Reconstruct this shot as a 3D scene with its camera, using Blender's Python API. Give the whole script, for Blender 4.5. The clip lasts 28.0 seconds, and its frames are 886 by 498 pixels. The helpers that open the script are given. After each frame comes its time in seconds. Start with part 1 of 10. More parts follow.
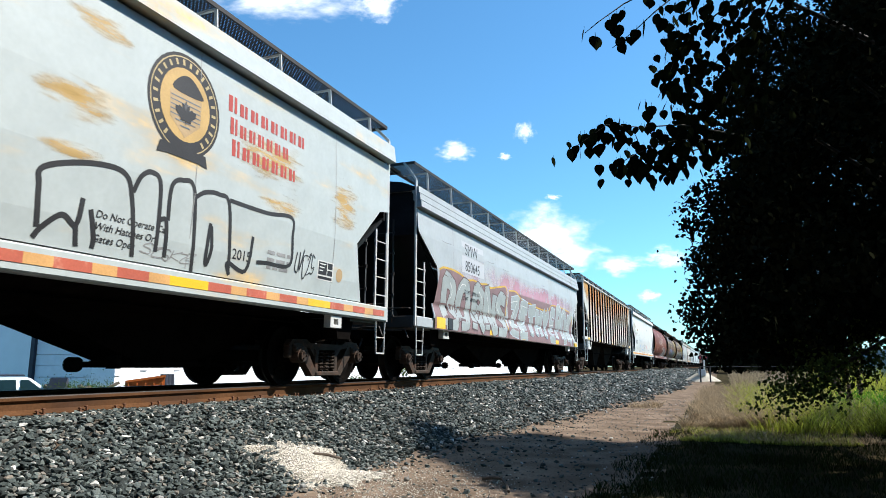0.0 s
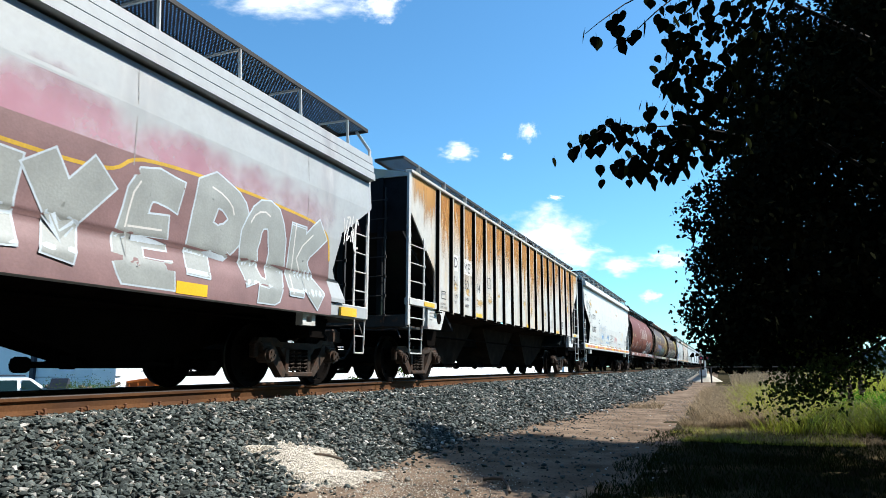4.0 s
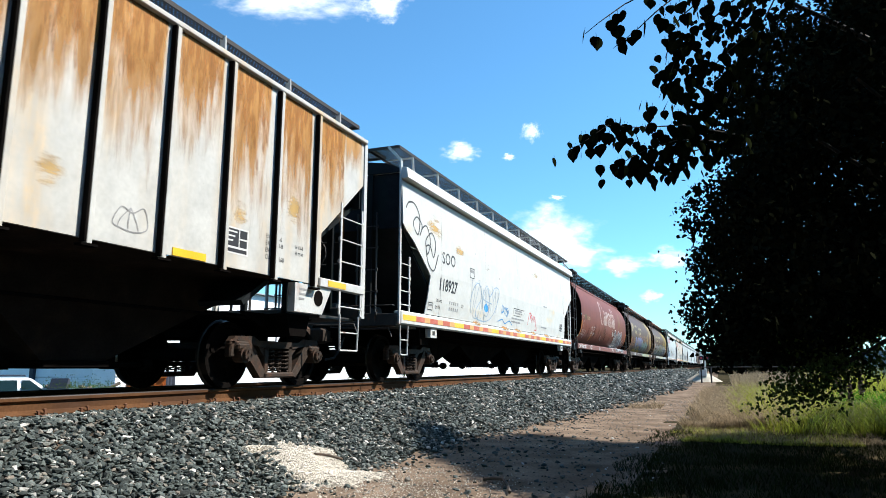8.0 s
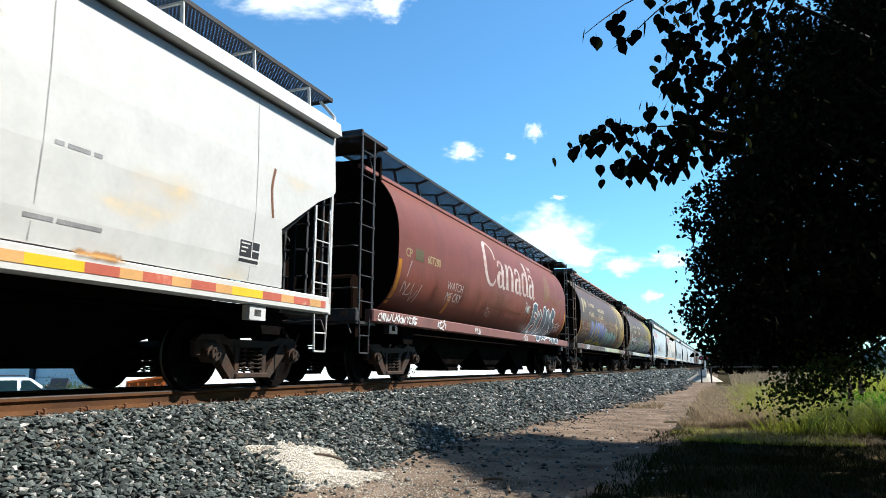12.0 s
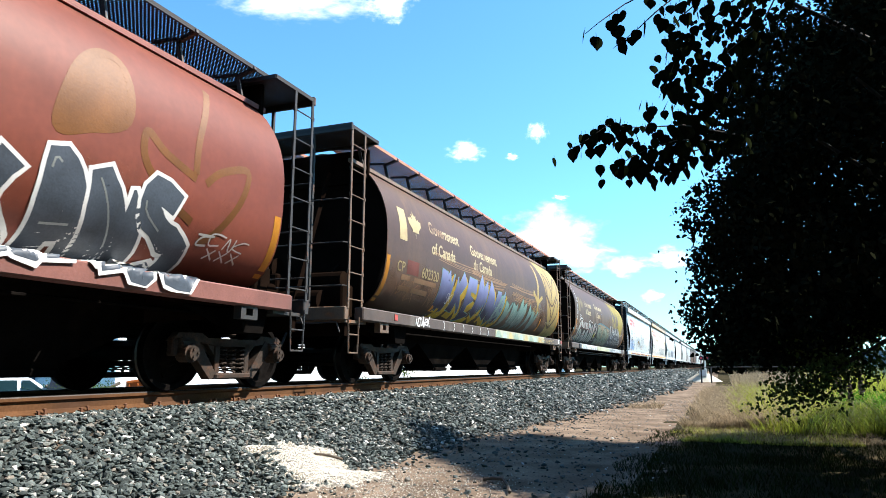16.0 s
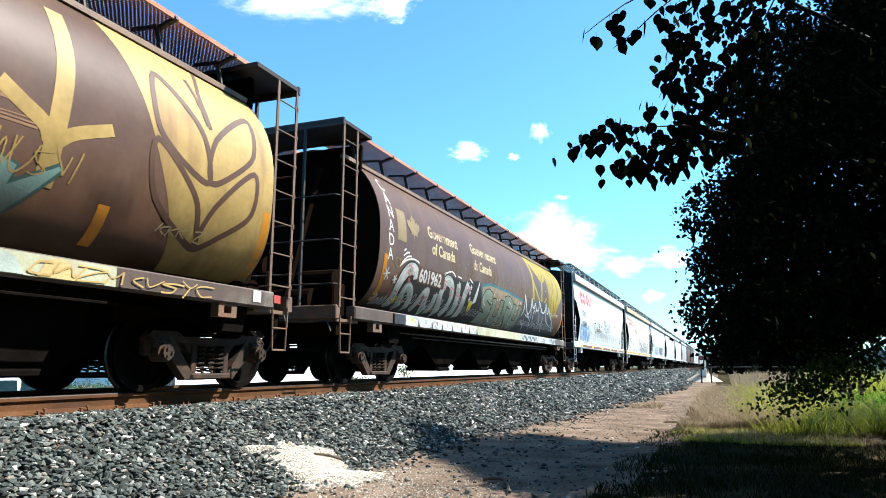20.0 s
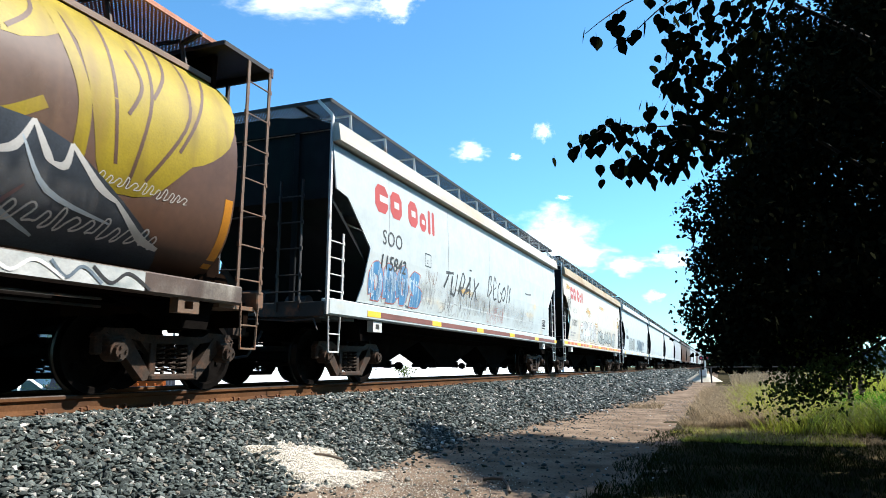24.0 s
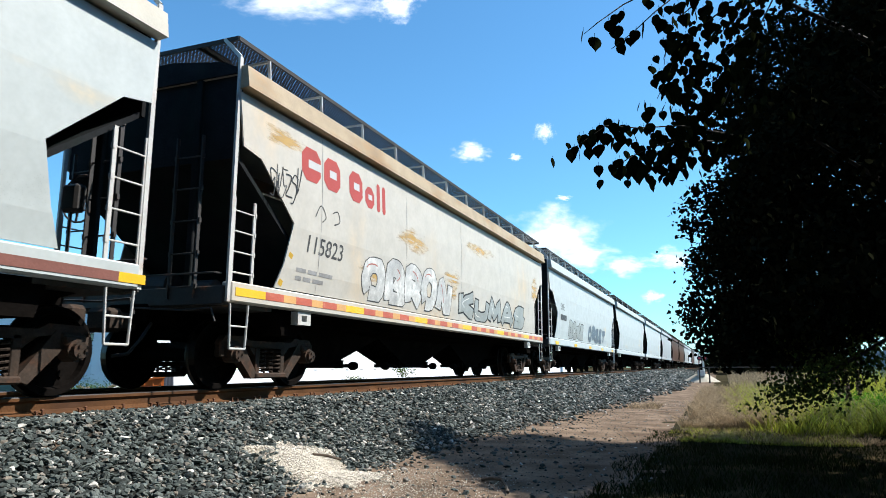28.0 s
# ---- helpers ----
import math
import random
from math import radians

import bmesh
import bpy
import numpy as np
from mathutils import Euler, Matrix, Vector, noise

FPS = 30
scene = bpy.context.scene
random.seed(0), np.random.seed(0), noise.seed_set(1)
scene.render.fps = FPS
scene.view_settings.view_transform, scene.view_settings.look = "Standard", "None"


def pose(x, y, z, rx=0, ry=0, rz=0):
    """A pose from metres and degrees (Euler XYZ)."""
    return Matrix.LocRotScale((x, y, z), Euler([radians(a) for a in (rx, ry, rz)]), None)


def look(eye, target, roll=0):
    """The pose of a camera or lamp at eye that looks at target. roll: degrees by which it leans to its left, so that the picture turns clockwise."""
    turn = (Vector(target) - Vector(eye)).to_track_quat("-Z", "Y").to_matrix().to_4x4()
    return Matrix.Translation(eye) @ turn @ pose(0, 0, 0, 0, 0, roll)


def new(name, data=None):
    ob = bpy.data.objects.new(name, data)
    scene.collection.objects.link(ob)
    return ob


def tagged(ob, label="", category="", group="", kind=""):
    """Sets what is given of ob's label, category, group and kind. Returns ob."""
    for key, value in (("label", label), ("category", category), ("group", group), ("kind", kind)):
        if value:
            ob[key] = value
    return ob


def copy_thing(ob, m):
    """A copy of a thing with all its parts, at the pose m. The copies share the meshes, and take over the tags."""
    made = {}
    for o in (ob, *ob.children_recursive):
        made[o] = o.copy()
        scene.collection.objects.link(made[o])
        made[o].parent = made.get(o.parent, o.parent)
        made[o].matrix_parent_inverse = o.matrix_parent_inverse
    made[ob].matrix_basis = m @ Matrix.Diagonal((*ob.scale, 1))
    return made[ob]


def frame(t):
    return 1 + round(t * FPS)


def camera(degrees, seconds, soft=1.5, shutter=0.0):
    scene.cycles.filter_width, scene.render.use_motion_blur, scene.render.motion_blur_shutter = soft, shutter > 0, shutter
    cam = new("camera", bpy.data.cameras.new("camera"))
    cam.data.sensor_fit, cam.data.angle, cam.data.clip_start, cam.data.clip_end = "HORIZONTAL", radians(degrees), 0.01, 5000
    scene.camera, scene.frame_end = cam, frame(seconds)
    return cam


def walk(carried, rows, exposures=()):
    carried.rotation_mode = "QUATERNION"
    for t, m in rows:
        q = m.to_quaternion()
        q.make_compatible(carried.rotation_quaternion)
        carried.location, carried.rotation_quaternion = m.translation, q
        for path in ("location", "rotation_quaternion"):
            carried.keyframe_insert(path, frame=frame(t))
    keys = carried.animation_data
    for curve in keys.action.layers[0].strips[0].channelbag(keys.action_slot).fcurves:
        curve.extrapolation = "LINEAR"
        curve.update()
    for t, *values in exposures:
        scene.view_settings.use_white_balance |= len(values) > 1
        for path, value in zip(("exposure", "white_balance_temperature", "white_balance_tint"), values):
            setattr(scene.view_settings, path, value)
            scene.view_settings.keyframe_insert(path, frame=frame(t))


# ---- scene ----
# ---------------------------------------------------------------- camera
RAIL = 0.92          # height of the rail head over the path
TX = -7.16           # centre line of the track
EYE_Z = RAIL + 0.32
SECONDS = 28.0
cam = camera(66.03, SECONDS, soft=0.3, shutter=0.08)


def eye_pose(pan=0.0, tip=0.0):
    """The camera at the edge of the path, turned left of the track by 21.86 degrees and tipped up by 9.69."""
    m = Matrix.Rotation(radians(21.86 + pan), 4, "Z") @ Matrix.Rotation(radians(90 + 9.69 + tip), 4, "X")
    return Matrix.Translation((0, 0, EYE_Z)) @ m @ Matrix.Rotation(radians(0.215), 4, "Z")


PX = 0.0475
SWAY = [(0, -1.5, -0.7), (0.5, -6, 3.1), (1, -1.5, 1.6), (1.5, -3.8, 2.4), (2, -3.8, 3), (2.5, -1.5, 1.6), (3, 0, 0), (3.5, 0, 0),
        (27.6, 0, 0), (28, -2.7, 0.5)]
walk(cam, [(t, eye_pose(a * PX, b * PX)) for t, a, b in SWAY],
     exposures=[(0, 0.8), (3.5, 0.8), (6.5, 0.86), (8, 0.9), (9, 0.78), (10, 0.5), (11, 0.5), (12, 0.86), (14.5, 1.36), (21.5, 1.36), (24.4, 0.98), (26, 0.56), (28, 0.8)])

# ---------------------------------------------------------------- sky and sun
SUN_EL, SUN_AZ = 48.0, 30.0      # height, and turn from +x towards +y
world = bpy.data.worlds.new("sky")
scene.world = world
world.use_nodes = True
wn = world.node_tree.nodes
sky = wn.new("ShaderNodeTexSky")
sky.sky_type = "NISHITA"
sky.sun_disc = False
sky.sun_elevation = radians(SUN_EL)
sky.sun_rotation = radians(90 - SUN_AZ)
sky.air_density, sky.dust_density, sky.ozone_density = 1.0, 0.3, 2.5
wn["Background"].inputs["Strength"].default_value = 0.11
deep = wn.new("ShaderNodeVectorMath")        # a clear, deep summer blue
deep.operation = "MULTIPLY"
deep.inputs[1].default_value = (0.56, 1.0, 1.16)
world.node_tree.links.new(sky.outputs[0], deep.inputs[0])
world.node_tree.links.new(deep.outputs[0], wn["Background"].inputs["Color"])
sun_data = bpy.data.lights.new("sun", "SUN")
sun_data.energy, sun_data.angle, sun_data.color = 5.0, radians(0.55), (1.0, 0.96, 0.89)
sun = new("sun", sun_data)
toward = Vector((math.cos(radians(SUN_AZ)) * math.cos(radians(SUN_EL)), math.sin(radians(SUN_AZ)) * math.cos(radians(SUN_EL)), math.sin(radians(SUN_EL))))
sun.matrix_world = look(toward * 60, (0, 0, 0))


# ---------------------------------------------------------------- materials
def mat(name, col, rough=0.6, metal=0.0, vary=0.25, scale=3.0, fine=40.0, bump=0.15, stain=None, stain_amt=0.0, stain_scale=1.5,
        streak=(1, 1, 1), spec=0.35, island=0.0, objrand=0.0, stain_soft=0.18, glow_through=0.0):
    """A painted, stained or bare surface: coarse and fine variation, optional stains (streak stretches them), fine relief."""
    m = bpy.data.materials.new(name)
    m.use_nodes = True
    nt = m.node_tree
    n, l = nt.nodes, nt.links
    b = n["Principled BSDF"]
    b.inputs["Roughness"].default_value, b.inputs["Metallic"].default_value = rough, metal
    b.inputs["Specular IOR Level"].default_value = spec
    tc = n.new("ShaderNodeTexCoord")

    def noise_at(s, stretch=(1, 1, 1), detail=5.0):
        mp = n.new("ShaderNodeMapping")
        mp.inputs["Scale"].default_value = [s * k for k in stretch]
        l.new(tc.outputs["Object"], mp.inputs["Vector"])
        t = n.new("ShaderNodeTexNoise")
        t.inputs["Scale"].default_value, t.inputs["Detail"].default_value = 1.0, detail
        l.new(mp.outputs[0], t.inputs["Vector"])
        return t.outputs["Fac"]

    def scaled(fac, lo, hi):
        r = n.new("ShaderNodeMapRange")
        r.inputs["From Min"].default_value, r.inputs["From Max"].default_value = 0.25, 0.75
        r.inputs["To Min"].default_value, r.inputs["To Max"].default_value = lo, hi
        l.new(fac, r.inputs["Value"])
        return r.outputs[0]

    def times(a, c):
        k = n.new("ShaderNodeMath")
        k.operation = "MULTIPLY"
        l.new(a, k.inputs[0]), l.new(c, k.inputs[1])
        return k.outputs[0]

    coarse, grain = noise_at(scale), noise_at(fine, detail=3.0)
    value = times(scaled(coarse, 1 - vary, 1 + vary), scaled(grain, 1 - vary * 0.6, 1 + vary * 0.6))
    if island:
        g = n.new("ShaderNodeNewGeometry")
        r = n.new("ShaderNodeMapRange")
        r.inputs["To Min"].default_value, r.inputs["To Max"].default_value = 1 - island, 1 + island
        l.new(g.outputs["Random Per Island"], r.inputs["Value"])
        value = times(value, r.outputs[0])
    if objrand:
        g = n.new("ShaderNodeObjectInfo")
        r = n.new("ShaderNodeMapRange")
        r.inputs["To Min"].default_value, r.inputs["To Max"].default_value = 1 - objrand, 1 + objrand
        l.new(g.outputs["Random"], r.inputs["Value"])
        value = times(value, r.outputs[0])
    mul = n.new("ShaderNodeVectorMath")
    mul.operation = "SCALE"
    mul.inputs[0].default_value = col
    l.new(value, mul.inputs["Scale"])
    out = mul.outputs[0]
    if stain:
        mix = n.new("ShaderNodeMix")
        mix.data_type = "RGBA"
        r = n.new("ShaderNodeMapRange")
        r.interpolation_type = "SMOOTHSTEP"
        edge = 0.72 - 0.42 * stain_amt
        r.inputs["From Min"].default_value, r.inputs["From Max"].default_value = edge - stain_soft * 0.5, edge + stain_soft
        l.new(noise_at(stain_scale, streak, 7.0), r.inputs["Value"])
        k = times(r.outputs[0], scaled(grain, 0.55, 1.0))
        l.new(k, mix.inputs[0])
        l.new(out, mix.inputs[6])
        sc = n.new("ShaderNodeVectorMath")
        sc.operation = "SCALE"
        sc.inputs[0].default_value = stain
        l.new(scaled(noise_at(stain_scale * 4, streak), 0.55, 1.45), sc.inputs["Scale"])
        l.new(sc.outputs[0], mix.inputs[7])
        out = mix.outputs[2]
    l.new(out, b.inputs["Base Color"])
    if glow_through:                    # thin leaves let the sun through
        tl, mx = n.new("ShaderNodeBsdfTranslucent"), n.new("ShaderNodeMixShader")
        l.new(out, tl.inputs["Color"])
        mx.inputs[0].default_value = glow_through
        l.new(b.outputs[0], mx.inputs[1])
        l.new(tl.outputs[0], mx.inputs[2])
        l.new(mx.outputs[0], n["Material Output"].inputs["Surface"])
    if bump:
        bp = n.new("ShaderNodeBump")
        bp.inputs["Strength"].default_value, bp.inputs["Distance"].default_value = bump, 0.01
        l.new(grain, bp.inputs["Height"])
        l.new(bp.outputs[0], b.inputs["Normal"])
    return m


RUST = (0.23, 0.075, 0.022)
M = {}
M["white_clean"] = mat("white_car_paint", (0.385, 0.425, 0.42), 0.55, vary=0.07, stain=(0.52, 0.33, 0.10), stain_amt=0.22, stain_scale=1.1, streak=(1, 0.55, 2.2), fine=14, bump=0.05)
M["white_bright"] = mat("bright_white_car_paint", (0.50, 0.50, 0.475), 0.6, vary=0.07, stain=(0.50, 0.36, 0.16), stain_amt=0.15, stain_scale=0.9, streak=(1, 0.6, 1.6), fine=14, bump=0.05)
M["white_warm"] = mat("rust_tinged_white_car_paint", (0.45, 0.43, 0.385), 0.6, vary=0.08, stain=(0.50, 0.34, 0.16), stain_amt=0.26, stain_scale=0.8, streak=(1, 0.9, 0.5), fine=14, bump=0.05, stain_soft=0.3)
M["white_dull"] = mat("dull_white_car_paint", (0.395, 0.435, 0.435), 0.6, vary=0.08, stain=(0.50, 0.36, 0.16), stain_amt=0.15, stain_scale=0.9, streak=(1, 0.6, 1.6), fine=14, bump=0.05)
M["smw_grey"] = mat("light_grey_car_paint", (0.335, 0.36, 0.37), 0.55, vary=0.08, fine=14, bump=0.05, stain=(0.30, 0.30, 0.305), stain_amt=0.3, stain_scale=0.8, streak=(1, 1.5, 0.4))
M["rust_white"] = mat("rusted_white_car_paint", (0.45, 0.45, 0.425), 0.7, vary=0.12, fine=16, bump=0.12, stain=(0.42, 0.29, 0.14), stain_amt=0.4, stain_scale=1.5, streak=(1, 1.6, 0.33), stain_soft=0.3)
# near black: the shade on the car ends is put into their paint
M["end_paint"] = mat("shade_dark_end_paint", (0.016, 0.017, 0.019), 0.85, spec=0.04, vary=0.3, stain=(0.008, 0.016, 0.014), stain_amt=0.5, stain_scale=1.2, streak=(1, 1, 0.4))
M["red_brown"] = mat("oxide_red_car_paint", (0.150, 0.036, 0.020), 0.55, spec=0.25, vary=0.12, stain=(0.10, 0.028, 0.018), stain_amt=0.3, stain_scale=0.8, streak=(1, 1.8, 0.12), stain_soft=0.3, fine=12, bump=0.05)
M["brown"] = mat("dark_brown_car_paint", (0.072, 0.036, 0.022), 0.5, spec=0.3, vary=0.14, stain=(0.12, 0.062, 0.026), stain_amt=0.3, stain_scale=0.8, streak=(1, 1.6, 0.15), stain_soft=0.3, fine=12, bump=0.05)
M["wheat"] = mat("faded_wheat_gold_paint", (0.36, 0.25, 0.085), 0.55, vary=0.2, stain=(0.17, 0.09, 0.04), stain_amt=0.3, stain_scale=1.6, streak=(1, 2.0, 0.3), fine=14, bump=0.05)
M["gold_yellow"] = mat("bright_yellow_wheat_paint", (0.27, 0.20, 0.010), 0.55, vary=0.2, stain=(0.15, 0.09, 0.018), stain_amt=0.35, stain_scale=1.6, streak=(1, 2.0, 0.3))
# grime plus the shade under the cars, put into one near-black colour
M["black_under"] = mat("grimy_shade_black_steel", (0.006, 0.0052, 0.0048), 0.9, vary=0.4, stain=(0.012, 0.009, 0.007), stain_amt=0.2, spec=0.0)
M["truck"] = mat("oily_brown_cast_steel", (0.036, 0.026, 0.020), 0.75, vary=0.45, stain=(0.070, 0.032, 0.018), stain_amt=0.35, stain_scale=5, spec=0.15)
# wheels near black, with shade from the car body put into the colour
M["wheel"] = mat("worn_shade_dark_wheel_steel", (0.006, 0.005, 0.0045), 0.8, 0.0, vary=0.4, scale=8, spec=0.02)
M["tread"] = mat("worn_wheel_tread", (0.05, 0.046, 0.043), 0.3, 1.0, vary=0.15)
# rail head coloured dark in place of the train's shade on it
M["rail_top"] = mat("shade_dark_rail_head", (0.035, 0.03, 0.028), 0.5, 1.0, vary=0.2)
M["rail_rust"] = mat("rusty_rail_web", (0.095, 0.045, 0.021), 0.9, spec=0.05, vary=0.3, scale=2, stain=(0.055, 0.03, 0.02), stain_amt=0.45, stain_scale=3, streak=(1, 0.3, 1))
M["grate"] = mat("galvanised_walkway_grating", (0.022, 0.02, 0.019), 0.7, 0.0, vary=0.3)
# rust brightened to stand in for sunlight caught on the grating bars
M["grate_rust"] = mat("sun_bright_rusted_grating", (0.40, 0.17, 0.105), 0.75, 0.0, vary=0.35)
M["iron_white"] = mat("white_painted_iron", (0.48, 0.48, 0.46), 0.5, vary=0.15, stain=RUST, stain_amt=0.2, stain_scale=4)
M["iron_brown"] = mat("brown_painted_iron", (0.125, 0.08, 0.052), 0.6, vary=0.25, stain=RUST, stain_amt=0.3, stain_scale=4)
M["iron_black"] = mat("black_painted_iron", (0.03, 0.028, 0.027), 0.6, vary=0.3, stain=RUST, stain_amt=0.15, stain_scale=4)
M["reflect_yellow"] = mat("yellow_reflective_tape", (0.72, 0.42, 0.02), 0.4, vary=0.08)
M["reflect_red"] = mat("red_tape", (0.42, 0.10, 0.06), 0.5, vary=0.15, stain=(0.5, 0.3, 0.2), stain_amt=0.25, stain_scale=6)
M["reflect_tan"] = mat("faded_orange_tape", (0.55, 0.30, 0.11), 0.5, vary=0.15)
M["ink"] = mat("black_stencil_paint", (0.02, 0.02, 0.022), 0.6, vary=0.2)
M["ink_grey"] = mat("faded_grey_stencil_paint", (0.24, 0.24, 0.24), 0.6, vary=0.3)
M["logo_red"] = mat("red_lettering_paint", (0.37, 0.055, 0.04), 0.5, vary=0.1)
M["cream"] = mat("cream_lettering_paint", (0.40, 0.31, 0.155), 0.55, vary=0.2, stain=(0.2, 0.11, 0.06), stain_amt=0.25, stain_scale=3)
M["white_ink"] = mat("white_spray_paint", (0.58, 0.57, 0.55), 0.5, vary=0.1)
M["mauve"] = mat("dark_mauve_spray_paint", (0.20, 0.12, 0.12), 0.6, vary=0.15)
M["silver"] = mat("silver_spray_paint", (0.275, 0.295, 0.285), 0.5, 0.0, vary=0.15)
M["ochre"] = mat("ochre_spray_paint", (0.48, 0.30, 0.03), 0.6, vary=0.2)
M["blue_ink"] = mat("blue_spray_paint", (0.04, 0.22, 0.46), 0.5, vary=0.2)
M["red_ink"] = mat("red_spray_paint", (0.55, 0.06, 0.07), 0.5, vary=0.2)
M["teal"] = mat("teal_spray_paint", (0.14, 0.32, 0.27), 0.5, vary=0.3)
M["slate"] = mat("slate_spray_paint", (0.10, 0.13, 0.16), 0.5, vary=0.3)
M["orange_bar"] = mat("orange_reflector_paint", (0.55, 0.22, 0.02), 0.5, vary=0.15)
M["ballast"] = mat("crushed_grey_stone", (0.14, 0.152, 0.152), 0.85, vary=0.25, fine=60, island=0.75, scale=5, bump=0.3)
# bed darkened to take the place of shade in the gaps between stones
M["ballast_bed"] = mat("shade_dark_stone_bed", (0.025, 0.026, 0.024), 0.95, spec=0.0, vary=0.45, scale=9, fine=45, bump=1.0, stain=(0.16, 0.10, 0.06), stain_amt=0.1, stain_scale=0.8)
M["tie"] = mat("weathered_creosote_timber", (0.055, 0.042, 0.033), 0.9, vary=0.4, scale=4)
M["spike"] = mat("rusted_spike_steel", (0.12, 0.05, 0.025), 0.85, vary=0.3)
M["grain"] = mat("spilled_pale_grain", (0.50, 0.455, 0.385), 0.9, vary=0.15, island=0.25, scale=8, bump=0.6)
# near-black crown leaves carry backlit shade in their colour; the green copy stays lighter
M["leaf"] = mat("shade_dark_leaf", (0.008, 0.009, 0.005), 0.9, vary=0.2, island=0.5, spec=0.0, bump=0)
M["leaf_lit"] = mat("green_leaf", (0.05, 0.068, 0.016), 0.8, glow_through=0.45, vary=0.2, island=0.6, spec=0.05, bump=0)
M["leaf_near"] = mat("shade_dark_near_leaf", (0.009, 0.012, 0.005), 0.9, vary=0.2, objrand=0.4, spec=0.0, bump=0)
M["bark"] = mat("grey_brown_bark", (0.032, 0.026, 0.021), 0.9, vary=0.35, scale=8, bump=0.6)
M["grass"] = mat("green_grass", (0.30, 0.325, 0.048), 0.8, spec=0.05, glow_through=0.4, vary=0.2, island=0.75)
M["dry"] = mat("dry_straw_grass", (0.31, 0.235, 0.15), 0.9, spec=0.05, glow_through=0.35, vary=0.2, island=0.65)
# darker copy of the grass; the tree's shade is put into its colour
M["lawn"] = mat("shade_dark_grass", (0.016, 0.023, 0.007), 0.8, vary=0.2, island=0.4, spec=0.0)
M["seam"] = mat("dusty_weld_line", (0.27, 0.27, 0.265), 0.7, vary=0.1)
M["tan_fascia"] = mat("rust_tinged_fascia_paint", (0.36, 0.28, 0.18), 0.6, vary=0.15, stain=(0.26, 0.15, 0.06), stain_amt=0.4, stain_scale=1.2, streak=(1, 0.6, 2))
M["cream_fascia"] = mat("cream_fascia_paint", (0.42, 0.40, 0.34), 0.6, vary=0.1, stain=(0.36, 0.24, 0.12), stain_amt=0.3, stain_scale=0.7, streak=(1, 0.5, 2), stain_soft=0.3)
M["weed"] = mat("tall_weed_stalk", (0.07, 0.045, 0.03), 0.8, vary=0.3)
M["bush"] = mat("bright_bush_leaf", (0.075, 0.12, 0.025), 0.7, spec=0.1, glow_through=0.45, vary=0.2, island=0.4)
M["concrete"] = mat("pale_concrete", (0.40, 0.36, 0.29), 0.95, vary=0.2, spec=0.0)
M["wall_white"] = mat("white_metal_cladding", (0.80, 0.81, 0.82), 0.5, vary=0.05, scale=1.0)
M["roof_grey"] = mat("grey_metal_roofing", (0.30, 0.31, 0.32), 0.5, vary=0.1)
M["door_white"] = mat("white_sectional_door", (0.70, 0.72, 0.75), 0.5, vary=0.06)
M["dark_gap"] = mat("dark_trim", (0.03, 0.035, 0.05), 0.7, vary=0.2)
M["car_silver"] = mat("silver_car_paint", (0.55, 0.58, 0.58), 0.3, 0.3, vary=0.04)
M["glass_dark"] = mat("tinted_car_glass", (0.02, 0.05, 0.045), 0.08, vary=0.05, spec=0.8, bump=0)
M["tyre"] = mat("black_rubber", (0.02, 0.02, 0.02), 0.9, vary=0.2)
M["orange"] = mat("orange_dumpster_paint", (0.42, 0.10, 0.012), 0.6, vary=0.2, stain=RUST, stain_amt=0.2)
M["timber"] = mat("grey_weathered_timber", (0.16, 0.13, 0.10), 0.9, vary=0.35)
M["blue_steel"] = mat("blue_grey_sheet_metal", (0.20, 0.27, 0.33), 0.5, 0.2, vary=0.15)
M["signal"] = mat("silver_signal_paint", (0.5, 0.5, 0.5), 0.4, 0.4, vary=0.1)
M["stick"] = mat("dead_wood", (0.08, 0.06, 0.045), 0.9, vary=0.3)


# ---------------------------------------------------------------- mesh helpers
def part(name, bm, material, parent=None, label="", smooth=False):
    """Links a bmesh as one mesh object under a thing or a part."""
    me = bpy.data.meshes.new(name)
    bm.to_mesh(me)
    bm.free()
    return part_mesh(name, me, material, parent, label, smooth)


def part_mesh(name, me, material, parent=None, label="", smooth=False, m=None):
    if material and not me.materials:
        me.materials.append(material)
    if smooth:
        me.shade_smooth()
    ob = new(name, me)
    if parent:
        ob.parent = parent
    if m is not None:
        ob.matrix_basis = m
    if label:
        tagged(ob, label)
    return ob


def mesh_of(bm, name, material, smooth=False):
    me = bpy.data.meshes.new(name)
    bm.to_mesh(me)
    bm.free()
    me.materials.append(material)
    if smooth:
        me.shade_smooth()
    return me


def box(bm, x0, x1, y0, y1, z0, z1, bevel=0.0):
    r = bmesh.ops.create_cube(bm, size=1, matrix=Matrix.LocRotScale(((x0 + x1) / 2, (y0 + y1) / 2, (z0 + z1) / 2), None, (x1 - x0, y1 - y0, z1 - z0)))
    if bevel:
        es = list({e for v in r["verts"] for e in v.link_edges})
        bmesh.ops.bevel(bm, geom=es, offset=bevel, segments=1, affect="EDGES", clamp_overlap=True)
    return bm


